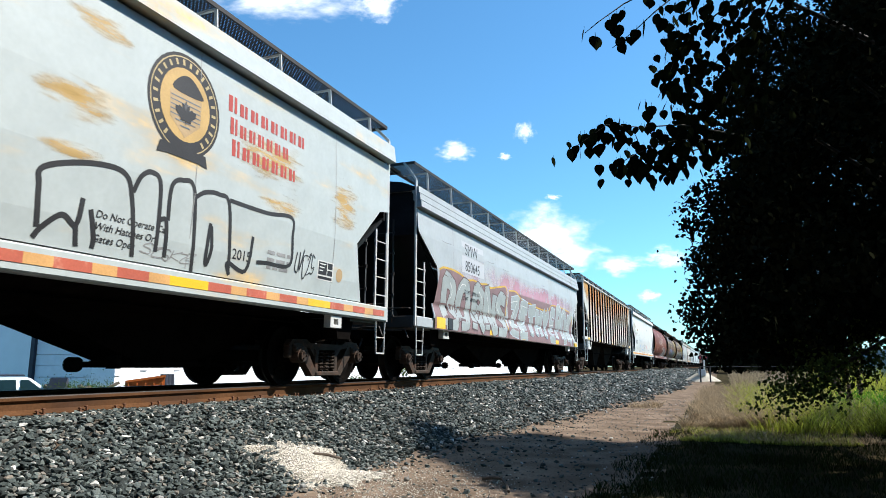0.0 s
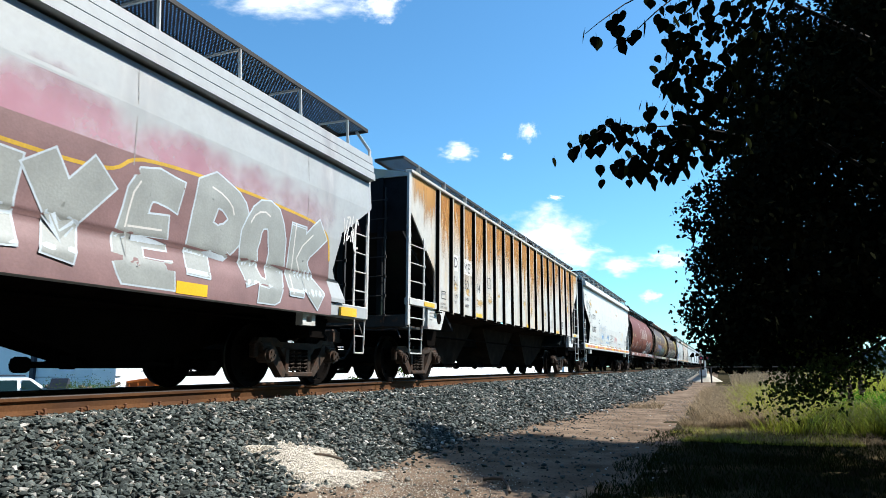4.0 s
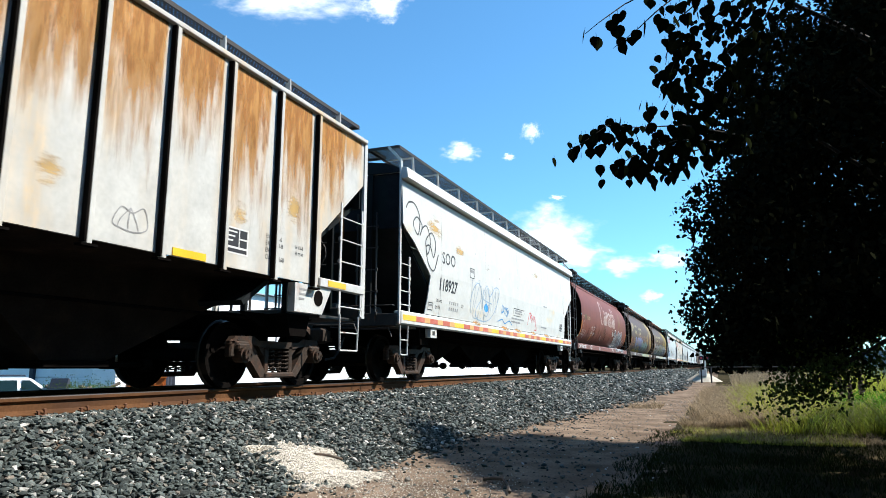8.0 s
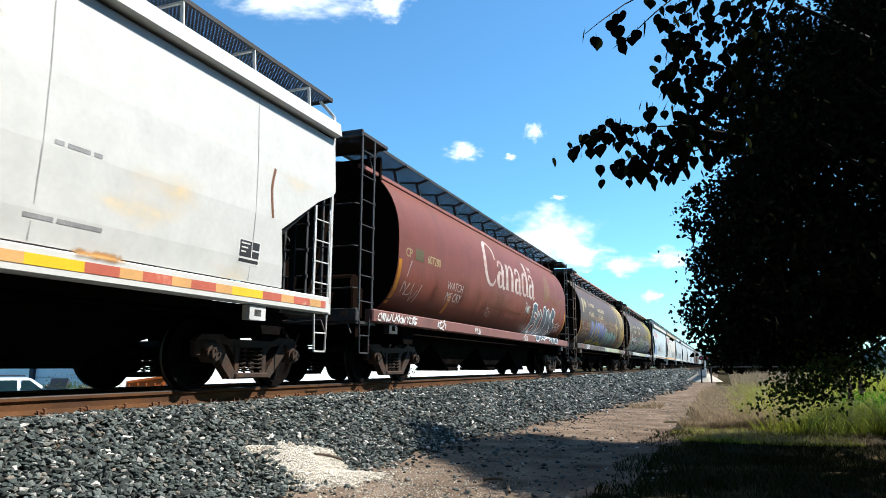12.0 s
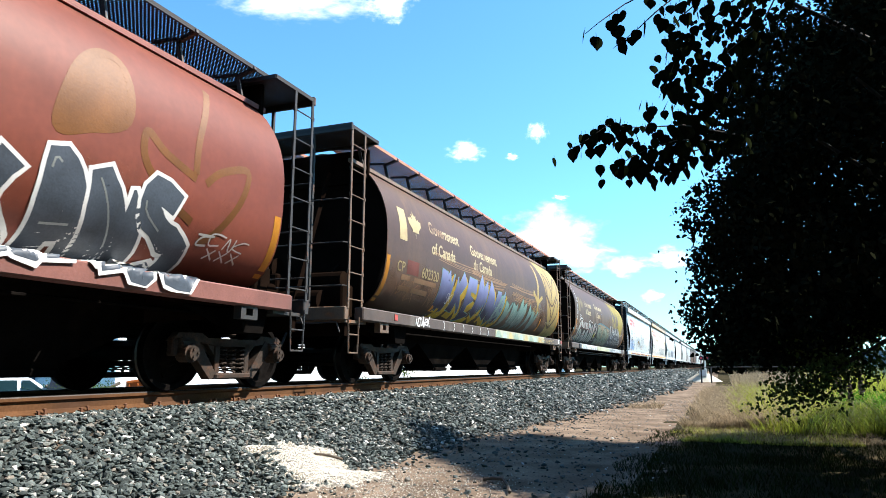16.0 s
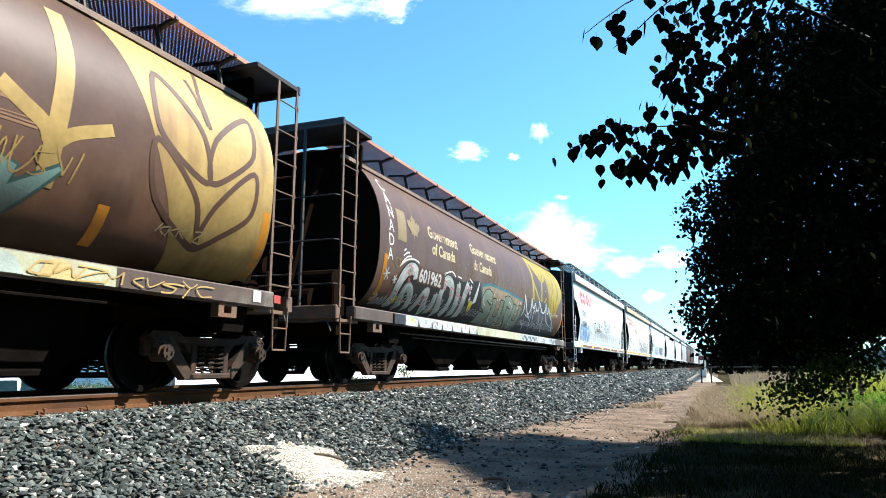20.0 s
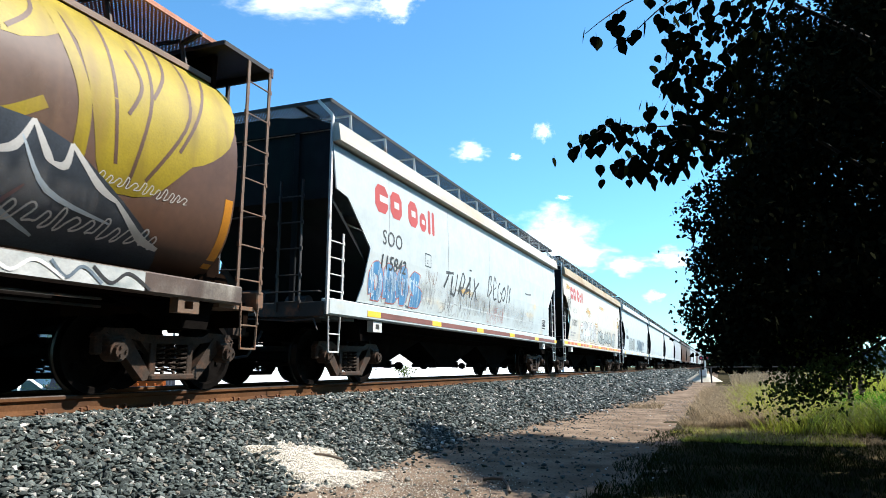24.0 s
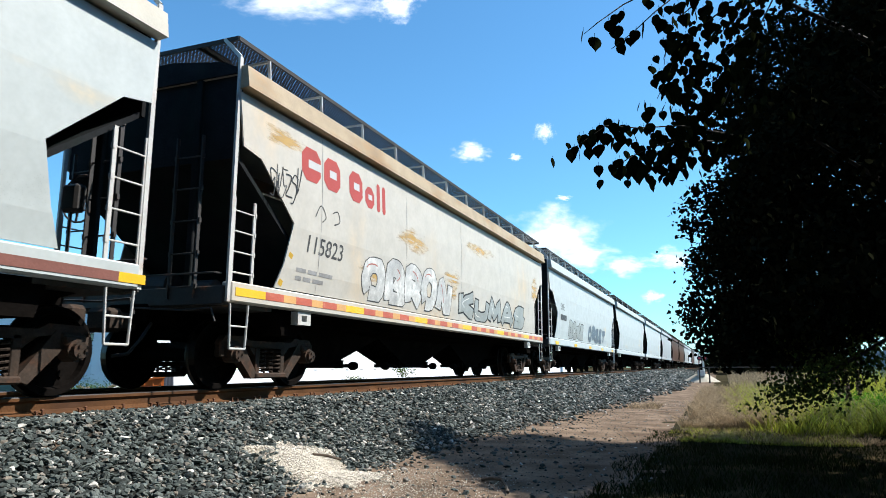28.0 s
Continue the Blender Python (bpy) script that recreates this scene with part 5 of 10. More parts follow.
W = {
    "W5_ll": [(6.19, 1.68), (5.44, 2.12), (5.39, 2.77), (6.0, 2.31), (6.16, 1.94)],
    "W5_rl": [(6.22, 1.69), (6.38, 2.19), (7.08, 2.8), (7.08, 2.26), (6.59, 1.88)],
    "W5_lu": [(6.19, 2.46), (5.42, 2.88), (5.41, 3.56), (5.97, 3.2), (6.19, 2.84)],
    "W5_ru": [(6.28, 2.48), (6.33, 3.04), (7.05, 3.56), (7.08, 3.11), (6.84, 2.81)],
    "W5_c1": [(6.44, 4.15), (6.16, 3.62), (6.24, 3.15)],
    "W5_c2": [(5.97, 3.9), (6.06, 3.54), (6.14, 3.16)],
    "W5_stem": [(4.14, 1.92), (4.16, 2.3), (4.2, 2.75), (4.22, 3.22), (4.2, 3.72)],
    "W5_b1": [(3.59, 2.73), (3.81, 2.61), (4.05, 2.48), (4.12, 2.34)],
    "W5_b2": [(4.16, 2.3), (4.36, 2.48), (4.8, 2.66)],
    "W4_a": [(6.27, 2.47), (5.77, 2.64), (5.49, 2.8), (5.49, 2.49), (5.83, 2.17), (6.3, 1.96)],
    "W4_b": [(6.44, 2.45), (6.7, 2.66), (7.19, 2.8), (7.12, 2.42), (6.76, 1.93), (6.49, 1.75)],
    "W4_c": [(6.26, 2.53), (6.3, 3.01), (6.61, 3.72)],
    "W4_d": [(4.41, 2.52), (4.56, 3.12), (4.89, 3.46), (5.2, 3.42), (5.22, 2.82), (4.77, 2.6)],
    "G0_a": [(1.27, 1.53), (1.23, 1.89), (1.25, 2.08), (1.7, 2.24), (2.13, 2.26), (2.28, 2.0), (2.38, 1.42)],
    "G0_b": [(1.25, 1.43), (1.32, 1.54), (1.5, 1.69), (1.66, 1.62), (1.7, 1.89)],
    "G0_b2": [(1.66, 1.62), (1.7, 1.42)],
    "G0_c": [(2.28, 2.09), (2.36, 2.28), (2.5, 2.36), (2.64, 2.24), (2.68, 1.52)],
    "G0_c2": [(2.68, 1.87), (2.78, 1.87), (2.82, 1.48)],
    "G0_d": [(2.8, 1.89), (2.8, 2.28), (2.96, 2.39), (3.16, 2.3), (3.26, 1.38)],
    "G0_e": [(3.18, 2.24), (3.34, 2.34), (3.58, 2.37), (3.78, 2.27), (3.9, 1.43)],
    "G0_f": [(3.78, 2.34), (4.56, 2.34), (5.12, 2.39), (5.18, 2.12), (5.16, 1.71), (4.62, 1.67), (4.42, 1.65)],
    "G0_g": [(3.48, 1.99), (3.46, 1.61), (3.49, 1.49), (3.54, 1.69), (3.5, 1.96)],
    "G0_h": [(4.3, 1.97), (4.22, 1.51), (3.86, 1.57), (3.92, 1.42)],
    "G0_i": [(1.8, 1.8), (1.88, 1.54), (1.88, 1.43)],
    "TAG3": [(-8.04, 3.39), (-7.89, 3.54), (-7.6, 3.56), (-7.37, 3.32), (-7.48, 2.95), (-7.71, 3.13), (-7.51, 3.31), (-7.26, 3.17), (-7.39, 2.95), (-7.2, 3.16), (-6.98, 3.19), (-6.83, 2.89), (-6.98, 2.62), (-7.07, 2.9), (-6.75, 3.11), (-6.54, 2.9), (-6.65, 2.6), (-6.84, 2.81), (-7.06, 2.75), (-6.92, 2.42), (-6.62, 2.32), (-6.38, 2.7)],
    "BLU3": [(-4.26, 1.82), (-4.01, 2.23), (-3.62, 2.37), (-3.4, 2.03), (-3.79, 1.69), (-3.58, 1.47), (-2.73, 1.5), (-2.15, 1.87), (-1.91, 2.34), (-2.29, 2.4), (-2.75, 2.12), (-2.98, 2.39), (-3.3, 2.04), (-2.51, 1.94)],
    "BLK7a": [(-3.89, 2.11), (-3.5, 2.3), (-3.23, 2.14), (-3.06, 2.03), (-2.89, 2.34), (-2.75, 2.55), (-2.61, 2.25), (-2.5, 2.07), (-2.33, 2.49), (-2.0, 2.19), (-1.69, 2.5), (-1.33, 2.05)],
    "BLK7b": [(-0.42, 2.6), (-0.33, 2.05), (-0.06, 2.54), (0.22, 2.46), (0.03, 2.09), (0.66, 2.41), (0.99, 2.08), (1.65, 2.48), (1.47, 2.01)],
}


def sill_tape(car, H, style):
    if style == "band":          # a continuous row of red, tan and yellow
        tape_row(car, H, -H + 0.1, H - 0.15, 1.235, 1.565, ["reflect_yellow", "reflect_red", "reflect_tan", "reflect_red", "reflect_tan", "reflect_red", "reflect_tan"], [0.62, 0.42, 0.30, 0.42, 0.30, 0.42, 0.30])
    elif style == "spaced":
        tape_row(car, H, -H + 0.95, H - 0.2, 1.20, 1.565, ["reflect_yellow", "sill_red"], [0.5, 2.4], 0.10)
    elif style == "few":
        tape_row(car, H, -H + 0.9, H - 0.2, 1.19, 1.565, ["reflect_yellow", None], [0.55, 3.1], 0.12)


def mark_white_emblem_car(car, s):
    # round emblem in black and gold, kept to plain shapes
    ey, ez = 2.93, 3.28
    for name, ry, rz, key, off in (("emblem_ring", 0.58, 0.62, "ink", 0.006), ("emblem_rim", 0.545, 0.58, "cream", 0.008), ("emblem_band", 0.53, 0.565, "ink", 0.010), ("emblem_field", 0.40, 0.44, "emblem_gold", 0.012)):
        bm = bmx()
        blob(bm, [(ey + ry * math.cos(a), ez + rz * math.sin(a)) for a in [i * math.pi / 16 for i in range(32)]], s, off)
        part(name, bm, M[key], car)
    bm = bmx()
    blob(bm, [(ey - 0.26, ez + 0.12), (ey + 0.26, ez + 0.12), (ey + 0.24, ez - 0.2), (ey, ez - 0.4), (ey - 0.24, ez - 0.2)], s, 0.014)
    shield = part("emblem_shield", bm, M["emblem_dull"], car)
    bm = bmx()
    for k in range(7):
        z = ez + 0.06 - k * 0.055
        w = 0.24 if k < 5 else 0.24 - 0.08 * (k - 4)
        ribbon(bm, [(ey - w, z), (ey + w, z)], 0.012, s, 0.017)
    part("shield_line", bm, M["slate"], shield)
    leaf_emblem(car, ey, ez - 0.12, 0.34, lambda z: s(z) + 0.014, M["ink"])
    bm = bmx()
    blob(bm, smooth_pts([(ey - 0.2, ez + 0.14), (ey - 0.12, ez + 0.3), (ey + 0.05, ez + 0.36), (ey + 0.22, ez + 0.25), (ey + 0.26, ez + 0.14)], 4, True), s, 0.016)
    part("emblem_crest", bm, M["ink"], car)
    for k in range(22):                      # short pale marks round the ring
        a = radians(-52 + 284 * k / 21)
        bm = bmx()
        ribbon(bm, [(ey + 0.435 * math.cos(a), ez + 0.475 * math.sin(a)), (ey + 0.505 * math.cos(a), ez + 0.545 * math.sin(a))], 0.035, s, 0.013)
        part("ring_mark", bm, M["cream"], car)
    bm = bmx()
    blob(bm, [(ey - 0.36, ez - 0.52), (ey + 0.36, ez - 0.52), (ey + 0.40, ez - 0.66), (ey + 0.24, ez - 0.64), (ey - 0.24, ez - 0.64), (ey - 0.40, ez - 0.66)], s, 0.016)
    part("emblem_ribbon", bm, M["ink"], car)
    for row, (y, z, ws) in enumerate(((3.68, 3.49, (1.78,)), (3.72, 3.20, (1.32,)), (3.76, 2.92, (1.46,)))):
        k = (8, 7, 7)[row]
        pitch = ws[0] / k
        for q in range(k):
            word_bars(car, "name_bar", y + q * pitch, z, 0.22 if q == 0 else 0.17, (pitch * 0.34, pitch * 0.22), s, M["logo_red"], "faded red lettering bar", gap=pitch * 0.7)
    for k in ("a", "b", "b2", "c", "c2", "d", "e", "f", "g", "h", "i"):
        stroke(car, "graffiti_stroke", W["G0_" + k], 0.055, s, M["ink"])
    for text, y, z in (("Do Not Operate Car", 1.86, 1.74), ("With Hatches Or", 1.86, 1.62), ("Gates Open", 1.86, 1.50)):
        lettering("warning_stencil", text, y, z, 0.075, s, M["ink"], car, shear=0.2, off=0.010)
    lettering("year_tag", "2015", 3.92, 1.63, 0.13, s, M["ink"], car)
    bm = bmx()
    scribble(bm, random.Random(3), 5.3, 1.58, 0.5, 0.42, 5, s, 0.022)
    part("graffiti_tag", bm, M["ink"], car)
    word_bars(car, "small_stencil", 4.64, 1.80, 0.05, (0.16, 0.2, 0.1), s, M["ink_grey"])
    word_bars(car, "small_stencil", 4.64, 1.70, 0.05, (0.16, 0.2, 0.1), s, M["ink_grey"])
    word_bars(car, "small_stencil", 4.64, 1.60, 0.05, (0.1, 0.1, 0.2), s, M["ink_grey"])
    panel_label(car, 5.90, 6.36, 1.60, 1.90, s)
    bm = bmx()
    blob(bm, [(6.55 + 0.1 * math.cos(a), 1.73 + 0.11 * math.sin(a)) for a in [i * math.pi / 8 for i in range(16)]], s, 0.007)
    part("round_mark", bm, M["emblem_dull"], car)
    for y0, y1, z0, z1 in ((0.9, 2.1, 2.35, 3.3), (1.2, 2.3, 3.45, 3.95), (3.6, 5.6, 2.55, 3.75), (4.2, 5.6, 2.2, 2.8), (6.0, 7.2, 2.2, 3.6), (-1.0, 0.6, 2.4, 3.8), (1.0, 2.0, 2.15, 2.5)):
        coat(car, "rust_stain", y0, y1, z0, z1, s, M["rust_bloom"])
    bm = bmx()
    scribble(bm, random.Random(8), 2.5, 1.45, 0.8, 0.14, 6, s, 0.015, 0.006)
    part("faded_tag", bm, M["ink_grey"], car)
    sill_tape(car, 8.325, "band")


def mark_graffiti_car(car, s):
    low = s
    bm = bmx()
    blob(bm, rect_pts(-6.0, -4.35, 2.52, 3.28), s, 0.004)
    part("paint_patch", bm, M["patch_grey"], car)
    lettering("reporting_mark", "SMW", -5.80, 2.96, 0.28, s, M["ink"], car, bold=0.004, width=1.05)
    lettering("car_number", "850645", -5.78, 2.57, 0.25, s, M["ink"], car)
    coat(car, "pink_haze", -7.3, 8.5, 1.95, 3.2, s, M["haze_pink"], 0.003)
    r = random.Random(12)
    bm = bmx()
    top = [(-7.44, 2.36), (-7.2, 2.44), (-6.6, 2.46), (-6.1, 2.42), (-5.6, 2.34), (-5.2, 2.38), (-4.6, 2.36), (-4.1, 2.40), (-3.8, 2.34), (-3.2, 2.42), (-2.9, 2.46), (-2.35, 2.50)]
    blob(bm, smooth_pts(top, 3) + [(-2.28, 2.2), (-2.32, 1.8), (-2.2, 1.5), (-2.15, 1.08), (-7.70, 1.08), (-7.62, 1.6), (-7.36, 1.72), (-7.40, 2.1)], low, 0.006)
    part("paint_ground", bm, M["mauve"], car, smooth=True)
    stroke(car, "ochre_edge", [(a, b + 0.02) for a, b in top] + [(-2.24, 2.2), (-2.28, 1.8), (-2.12, 1.3)], 0.045, low, M["ochre"], 0.009)
    burner(car, r, "BORNS", -7.30, -2.3, 1.07, 2.36, low, M["silver"], M["mauve_dark"], M["white_ink"], bold=0.33, line=0.035, base=0.009, label="silver block-letter graffiti with dark plum outline")
    ground2 = [(-2.05, 2.44), (-1.3, 2.48), (-0.6, 2.30), (0.4, 2.26), (1.5, 2.20), (2.9, 2.22), (3.4, 2.44), (4.6, 2.50), (5.8, 2.48), (7.0, 2.36), (7.25, 1.9)]
    bm = bmx()
    blob(bm, smooth_pts(ground2, 3) + [(7.3, 1.5), (7.3, 1.08), (-2.1, 1.08), (-1.95, 1.6), (-2.15, 2.0)], low, 0.006)
    part("paint_ground", bm, M["mauve"], car, smooth=True)
    stroke(car, "ochre_edge", [(a, b + 0.02) for a, b in ground2], 0.04, low, M["ochre"], 0.009)
    burner(car, r, "ZETHY", -1.90, 3.05, 1.08, 2.36, low, M["silver"], M["drip_pale"], M["white_ink"], bold=0.36, line=0.022, lean=0.05, round_off=False, label="silver block-letter graffiti with mauve outline")
    burner(car, r, "EPOK", 3.2, 7.1, 1.10, 2.52, low, M["silver"], M["drip_pale"], M["white_ink"], bold=0.36, line=0.022, label="silver block-letter graffiti on a mauve ground")
    lettering("load_stencil", "LD LMT  223900  CU", -5.85, 2.02, 0.09, s, M["ink"], car, off=0.03)
    lettering("load_stencil", "LT WT    62100  NE", -5.90, 1.86, 0.09, s, M["ink"], car, off=0.03)
    for y, n in ((-7.6, 0.5), (-3.9, 0.45), (-0.7, 0.5), (4.0, 0.5), (7.6, 0.5)):
        bm = box(bmx(), 1.565, 1.612, y, y + n, 1.10, 1.34 if y < -7 else 1.24)
        part("reflective_tape", bm, M["reflect_yellow"], car)
    bm = box(bmx(), 1.56, 1.625, -6.95, -6.65, 1.10, 1.36, 0.01)
    part("tag_reader_plate", bm, M["ink"], car)
    for y, z in ((-7.3, 3.05), (-2.6, 3.02), (-4.05, 3.05)):
        stroke(car, "scratch", [(y, z), (y + 0.3, z - 0.01), (y + 0.6, z + 0.01)], 0.018, s, M["ink_grey"], 0.006)
    bm = bmx()
    scribble(bm, random.Random(5), 7.6, 2.2, 0.5, 0.5, 5, s, 0.03)
    part("white_tag", bm, M["white_ink"], car)


def mark_rusty_car(car, s):
    for y0, y1 in ((-6.34, -5.98), (-5.65, -4.98)):
        bm = bmx()
        blob(bm, rect_pts(y0, y1, 2.50, 2.88), s, 0.004)
        part("paint_patch", bm, M["white_ink"], car)
    for text, y, z, h in (("D", -6.27, 2.58, 0.24), ("ME", -5.60, 2.55, 0.24), ("51", -6.30, 2.15, 0.22), ("50", -5.56, 2.15, 0.22), ("14", -4.68, 2.15, 0.22)):
        lettering("car_mark", text, y, z, h, s, M["ink_soft"], car)
    for text, y, z in (("LD LMT", -6.36, 1.88), ("LT WT", -6.36, 1.73), ("221400", -5.58, 1.87), ("64600", -5.52, 1.71), ("2 INCH HF", -7.12, 1.64), ("COMP SHOES", -7.12, 1.56)):
        lettering("load_stencil", text, y, z, 0.075 if "2 I" not in text and "COMP" not in text else 0.05, s, M["ink_soft"], car)
    for k, (a, b) in enumerate((("EX H", "15-6"), ("EX W", "10-8"), ("EW", "8-6"), ("CU FT", "5160"))):
        lettering("size_stencil", a + " " + b, 6.02, 2.02 - 0.095 * k, 0.06, s, M["ink_soft"], car)
    for k, t in enumerate(("H 13-8", "H 15-0")):
        lettering("size_stencil", t, 6.72, 1.98 - 0.095 * k, 0.05, s, M["ink_soft"], car)
    box_mark(car, -3.76, -3.50, 2.35, 2.62, s, "C")
    box_mark(car, -7.02, -6.76, 1.78, 1.94, s)
    panel_label(car, 5.20, 5.66, 1.70, 2.04, s)
    stroke(car, "chalk_sketch", [(3.5, 1.75), (3.6, 1.92), (3.75, 1.88), (3.9, 1.95), (3.96, 1.75), (3.8, 1.68), (3.6, 1.7)], 0.014, s, M["ink_grey"], closed=True)
    for k in range(3):
        stroke(car, "chalk_sketch", [(3.72, 1.93), (3.6 + 0.1 * k, 1.8), (3.56 + 0.14 * k, 1.7)], 0.012, s, M["ink_grey"])
    for y in (-8.06, -4.77, 0.2, 4.34, 7.6):
        bm = box(bmx(), 1.50, 1.588 if abs(y) > 7 else 1.556, y, y + 0.54, 1.525, 1.615)
        part("reflective_tape", bm, M["reflect_yellow"], car)
    r = random.Random(44)
    for y0 in POSTS:
        drop = r.uniform(1.6, 2.62)
        coat(car, "rust_speckle", y0 + 0.05, y0 + 0.90, 4.18 - drop * 0.9, 4.17, s, M["rust_speckle"], 0.0075, fade_top=False)
        coat(car, "rust_run", y0 + 0.02, y0 + 0.90, 4.18 - drop, 4.17, s, M["rust_run"], 0.004, fade_top=False)
        if r.random() < 0.9:
            coat(car, "rust_run", y0 + 0.05, y0 + 0.88, 4.18 - drop * 0.6, 4.17, s, M["rust_run"], 0.006, fade_top=False)
        if r.random() < 0.45:
            z = r.uniform(1.6, 2.1)
            coat(car, "rust_stain", y0 + r.uniform(0.05, 0.3), y0 + r.uniform(0.55, 0.85), z, z + r.uniform(0.5, 1.1), s, M["rust_bloom"], 0.0045)
    coat(car, "rust_run", -8.7, -7.35, 3.46, 4.17, s, M["rust_run"], 0.004, fade_top=False)
    coat(car, "rust_run", -8.1, -7.35, 3.05, 4.17, s, M["rust_run"], 0.005, fade_top=False)
    coat(car, "rust_run", 7.4, 8.7, 3.46, 4.17, s, M["rust_run"], 0.004, fade_top=False)


def mark_tagged_white_car(car, s):
    lettering("reporting_mark", "SOO", -6.15, 2.55, 0.26, s, M["ink_soft"], car, gap=1.1)
    lettering("car_number", "118927", -6.32, 1.95, 0.26, s, M["ink"], car, shear=0.08, bold=0.010)
    stroke(car, "graffiti_loop", W["TAG3"], 0.035, s, M["ink_soft"])
    stroke(car, "graffiti_loop", W["BLU3"], 0.028, s, M["blue_grey_ink"])
    bm = bmx()
    scribble(bm, random.Random(17), -4.2, 1.5, 2.2, 0.85, 8, s, 0.018)
    part("graffiti_tag", bm, M["blue_grey_ink"], car)
    bm = bmx()
    blob(bm, smooth_pts([(-3.15, 1.82), (-3.0, 1.92), (-2.82, 1.84), (-2.85, 1.72), (-3.05, 1.70)], 3, True), s, 0.010)
    part("blue_spot", bm, M["blue_ink"], car)
    bm = bmx()
    scribble(bm, random.Random(18), -1.6, 1.68, 0.7, 0.3, 6, s, 0.03)
    ribbon(bm, smooth_pts([(-1.9, 1.52), (-1.5, 1.6), (-1.2, 1.5), (-0.8, 1.6), (-0.5, 1.5)], 5), 0.03, s, 0.01)
    part("graffiti_tag", bm, M["blue_ink"], car)
    bm = bmx()
    ribbon(bm, smooth_pts([(1.25, 1.60), (1.4, 1.95), (1.6, 1.96), (1.5, 1.78), (1.7, 1.95), (1.75, 1.7), (1.9, 1.92), (2.05, 1.72), (2.1, 1.92), (2.3, 1.62), (2.45, 1.5), (2.2, 1.48)], 4), 0.032, s, 0.01)
    part("graffiti_tag", bm, M["red_ink"], car)
    bm = bmx()
    for a, b in (((-0.39, 1.79), (0.4, 1.79)), ((-0.39, 2.0), (0.77, 2.0)), ((-0.39, 1.85), (-0.39, 2.0)), ((0.77, 1.79), (0.77, 1.95))):
        ribbon(bm, [a, b], 0.02, s, 0.008)
    part("stencil_frame", bm, M["ink_soft"], car)
    for k, (y, z, w) in enumerate(((-0.25, 1.92, (0.3, 0.4)), (-0.25, 1.85, (0.2, 0.35, 0.2)), (-0.6, 1.68, (0.25, 0.3, 0.5, 0.2)), (-0.6, 1.58, (0.4, 0.2, 0.3)), (3.2, 2.32, (0.1, 0.25, 0.1)), (3.0, 1.6, (0.3, 0.5)))):
        word_bars(car, "small_stencil", y, z, 0.045, w, s, M["ink_grey"])
    for text, y, z in (("Ld Lmt", -6.42, 1.68), ("Lt Wt", -6.42, 1.53), ("LO", -4.85, 1.66)):
        lettering("load_stencil", text, y, z, 0.08, s, M["ink_soft"], car, shear=0.15)
    for z in (1.68, 1.54):
        word_bars(car, "weight_bar", -5.62, z, 0.075, (0.06,) * 5, s, M["ink_grey"])
    box_mark(car, -6.80, -6.56, 1.48, 1.63, s)
    box_mark(car, -4.3, -4.0, 2.45, 2.68, s)
    panel_label(car, 5.9, 6.35, 1.60, 1.92, s)
    for y0, y1, z0, z1, k in ((-7.2, -5.9, 2.9, 3.7, "rust_bloom"), (-5.4, -4.6, 2.7, 3.3, "rust_bloom"), (-3.2, -2.4, 2.5, 3.2, "rust_fleck"), (-2.2, -1.6, 2.55, 2.85, "rust_fleck"), (-1.2, -0.6, 2.6, 2.9, "rust_fleck"), (1.5, 2.8, 3.0, 3.5, "rust_bloom"), (-4.4, -3.7, 3.0, 3.2, "rust_fleck")):
        coat(car, "rust_stain", y0, y1, z0, z1, s, M[k])
    stroke(car, "scratch", [(6.55, 2.3), (6.5, 2.7), (6.56, 3.0)], 0.05, s, M["rust_dark"])
    for y in (-4.0, -1.6, -0.2, 1.7, 3.5):
        coat(car, "sill_rust", y, y + 0.7, 1.30, 1.44, lambda z: 1.572 if z < 1.37 else s(z), M["rust_run"], 0.006)
    sill_tape(car, 8.175, "band")


def canada_common(car, s, front, rear):
    """Orange stripes up the barrel's ends and along its side."""
    for y in (front + 0.10, rear - 0.10, -4.45, 4.85):
        n = 6
        bm = bmx()
        ribbon(bm, [(y, 1.50 + (0.85 if abs(y) > 6 else 0.40) * i / n) for i in range(n + 1)], 0.14, s, 0.007)
        part("orange_stripe", bm, M["orange_bar"], car)


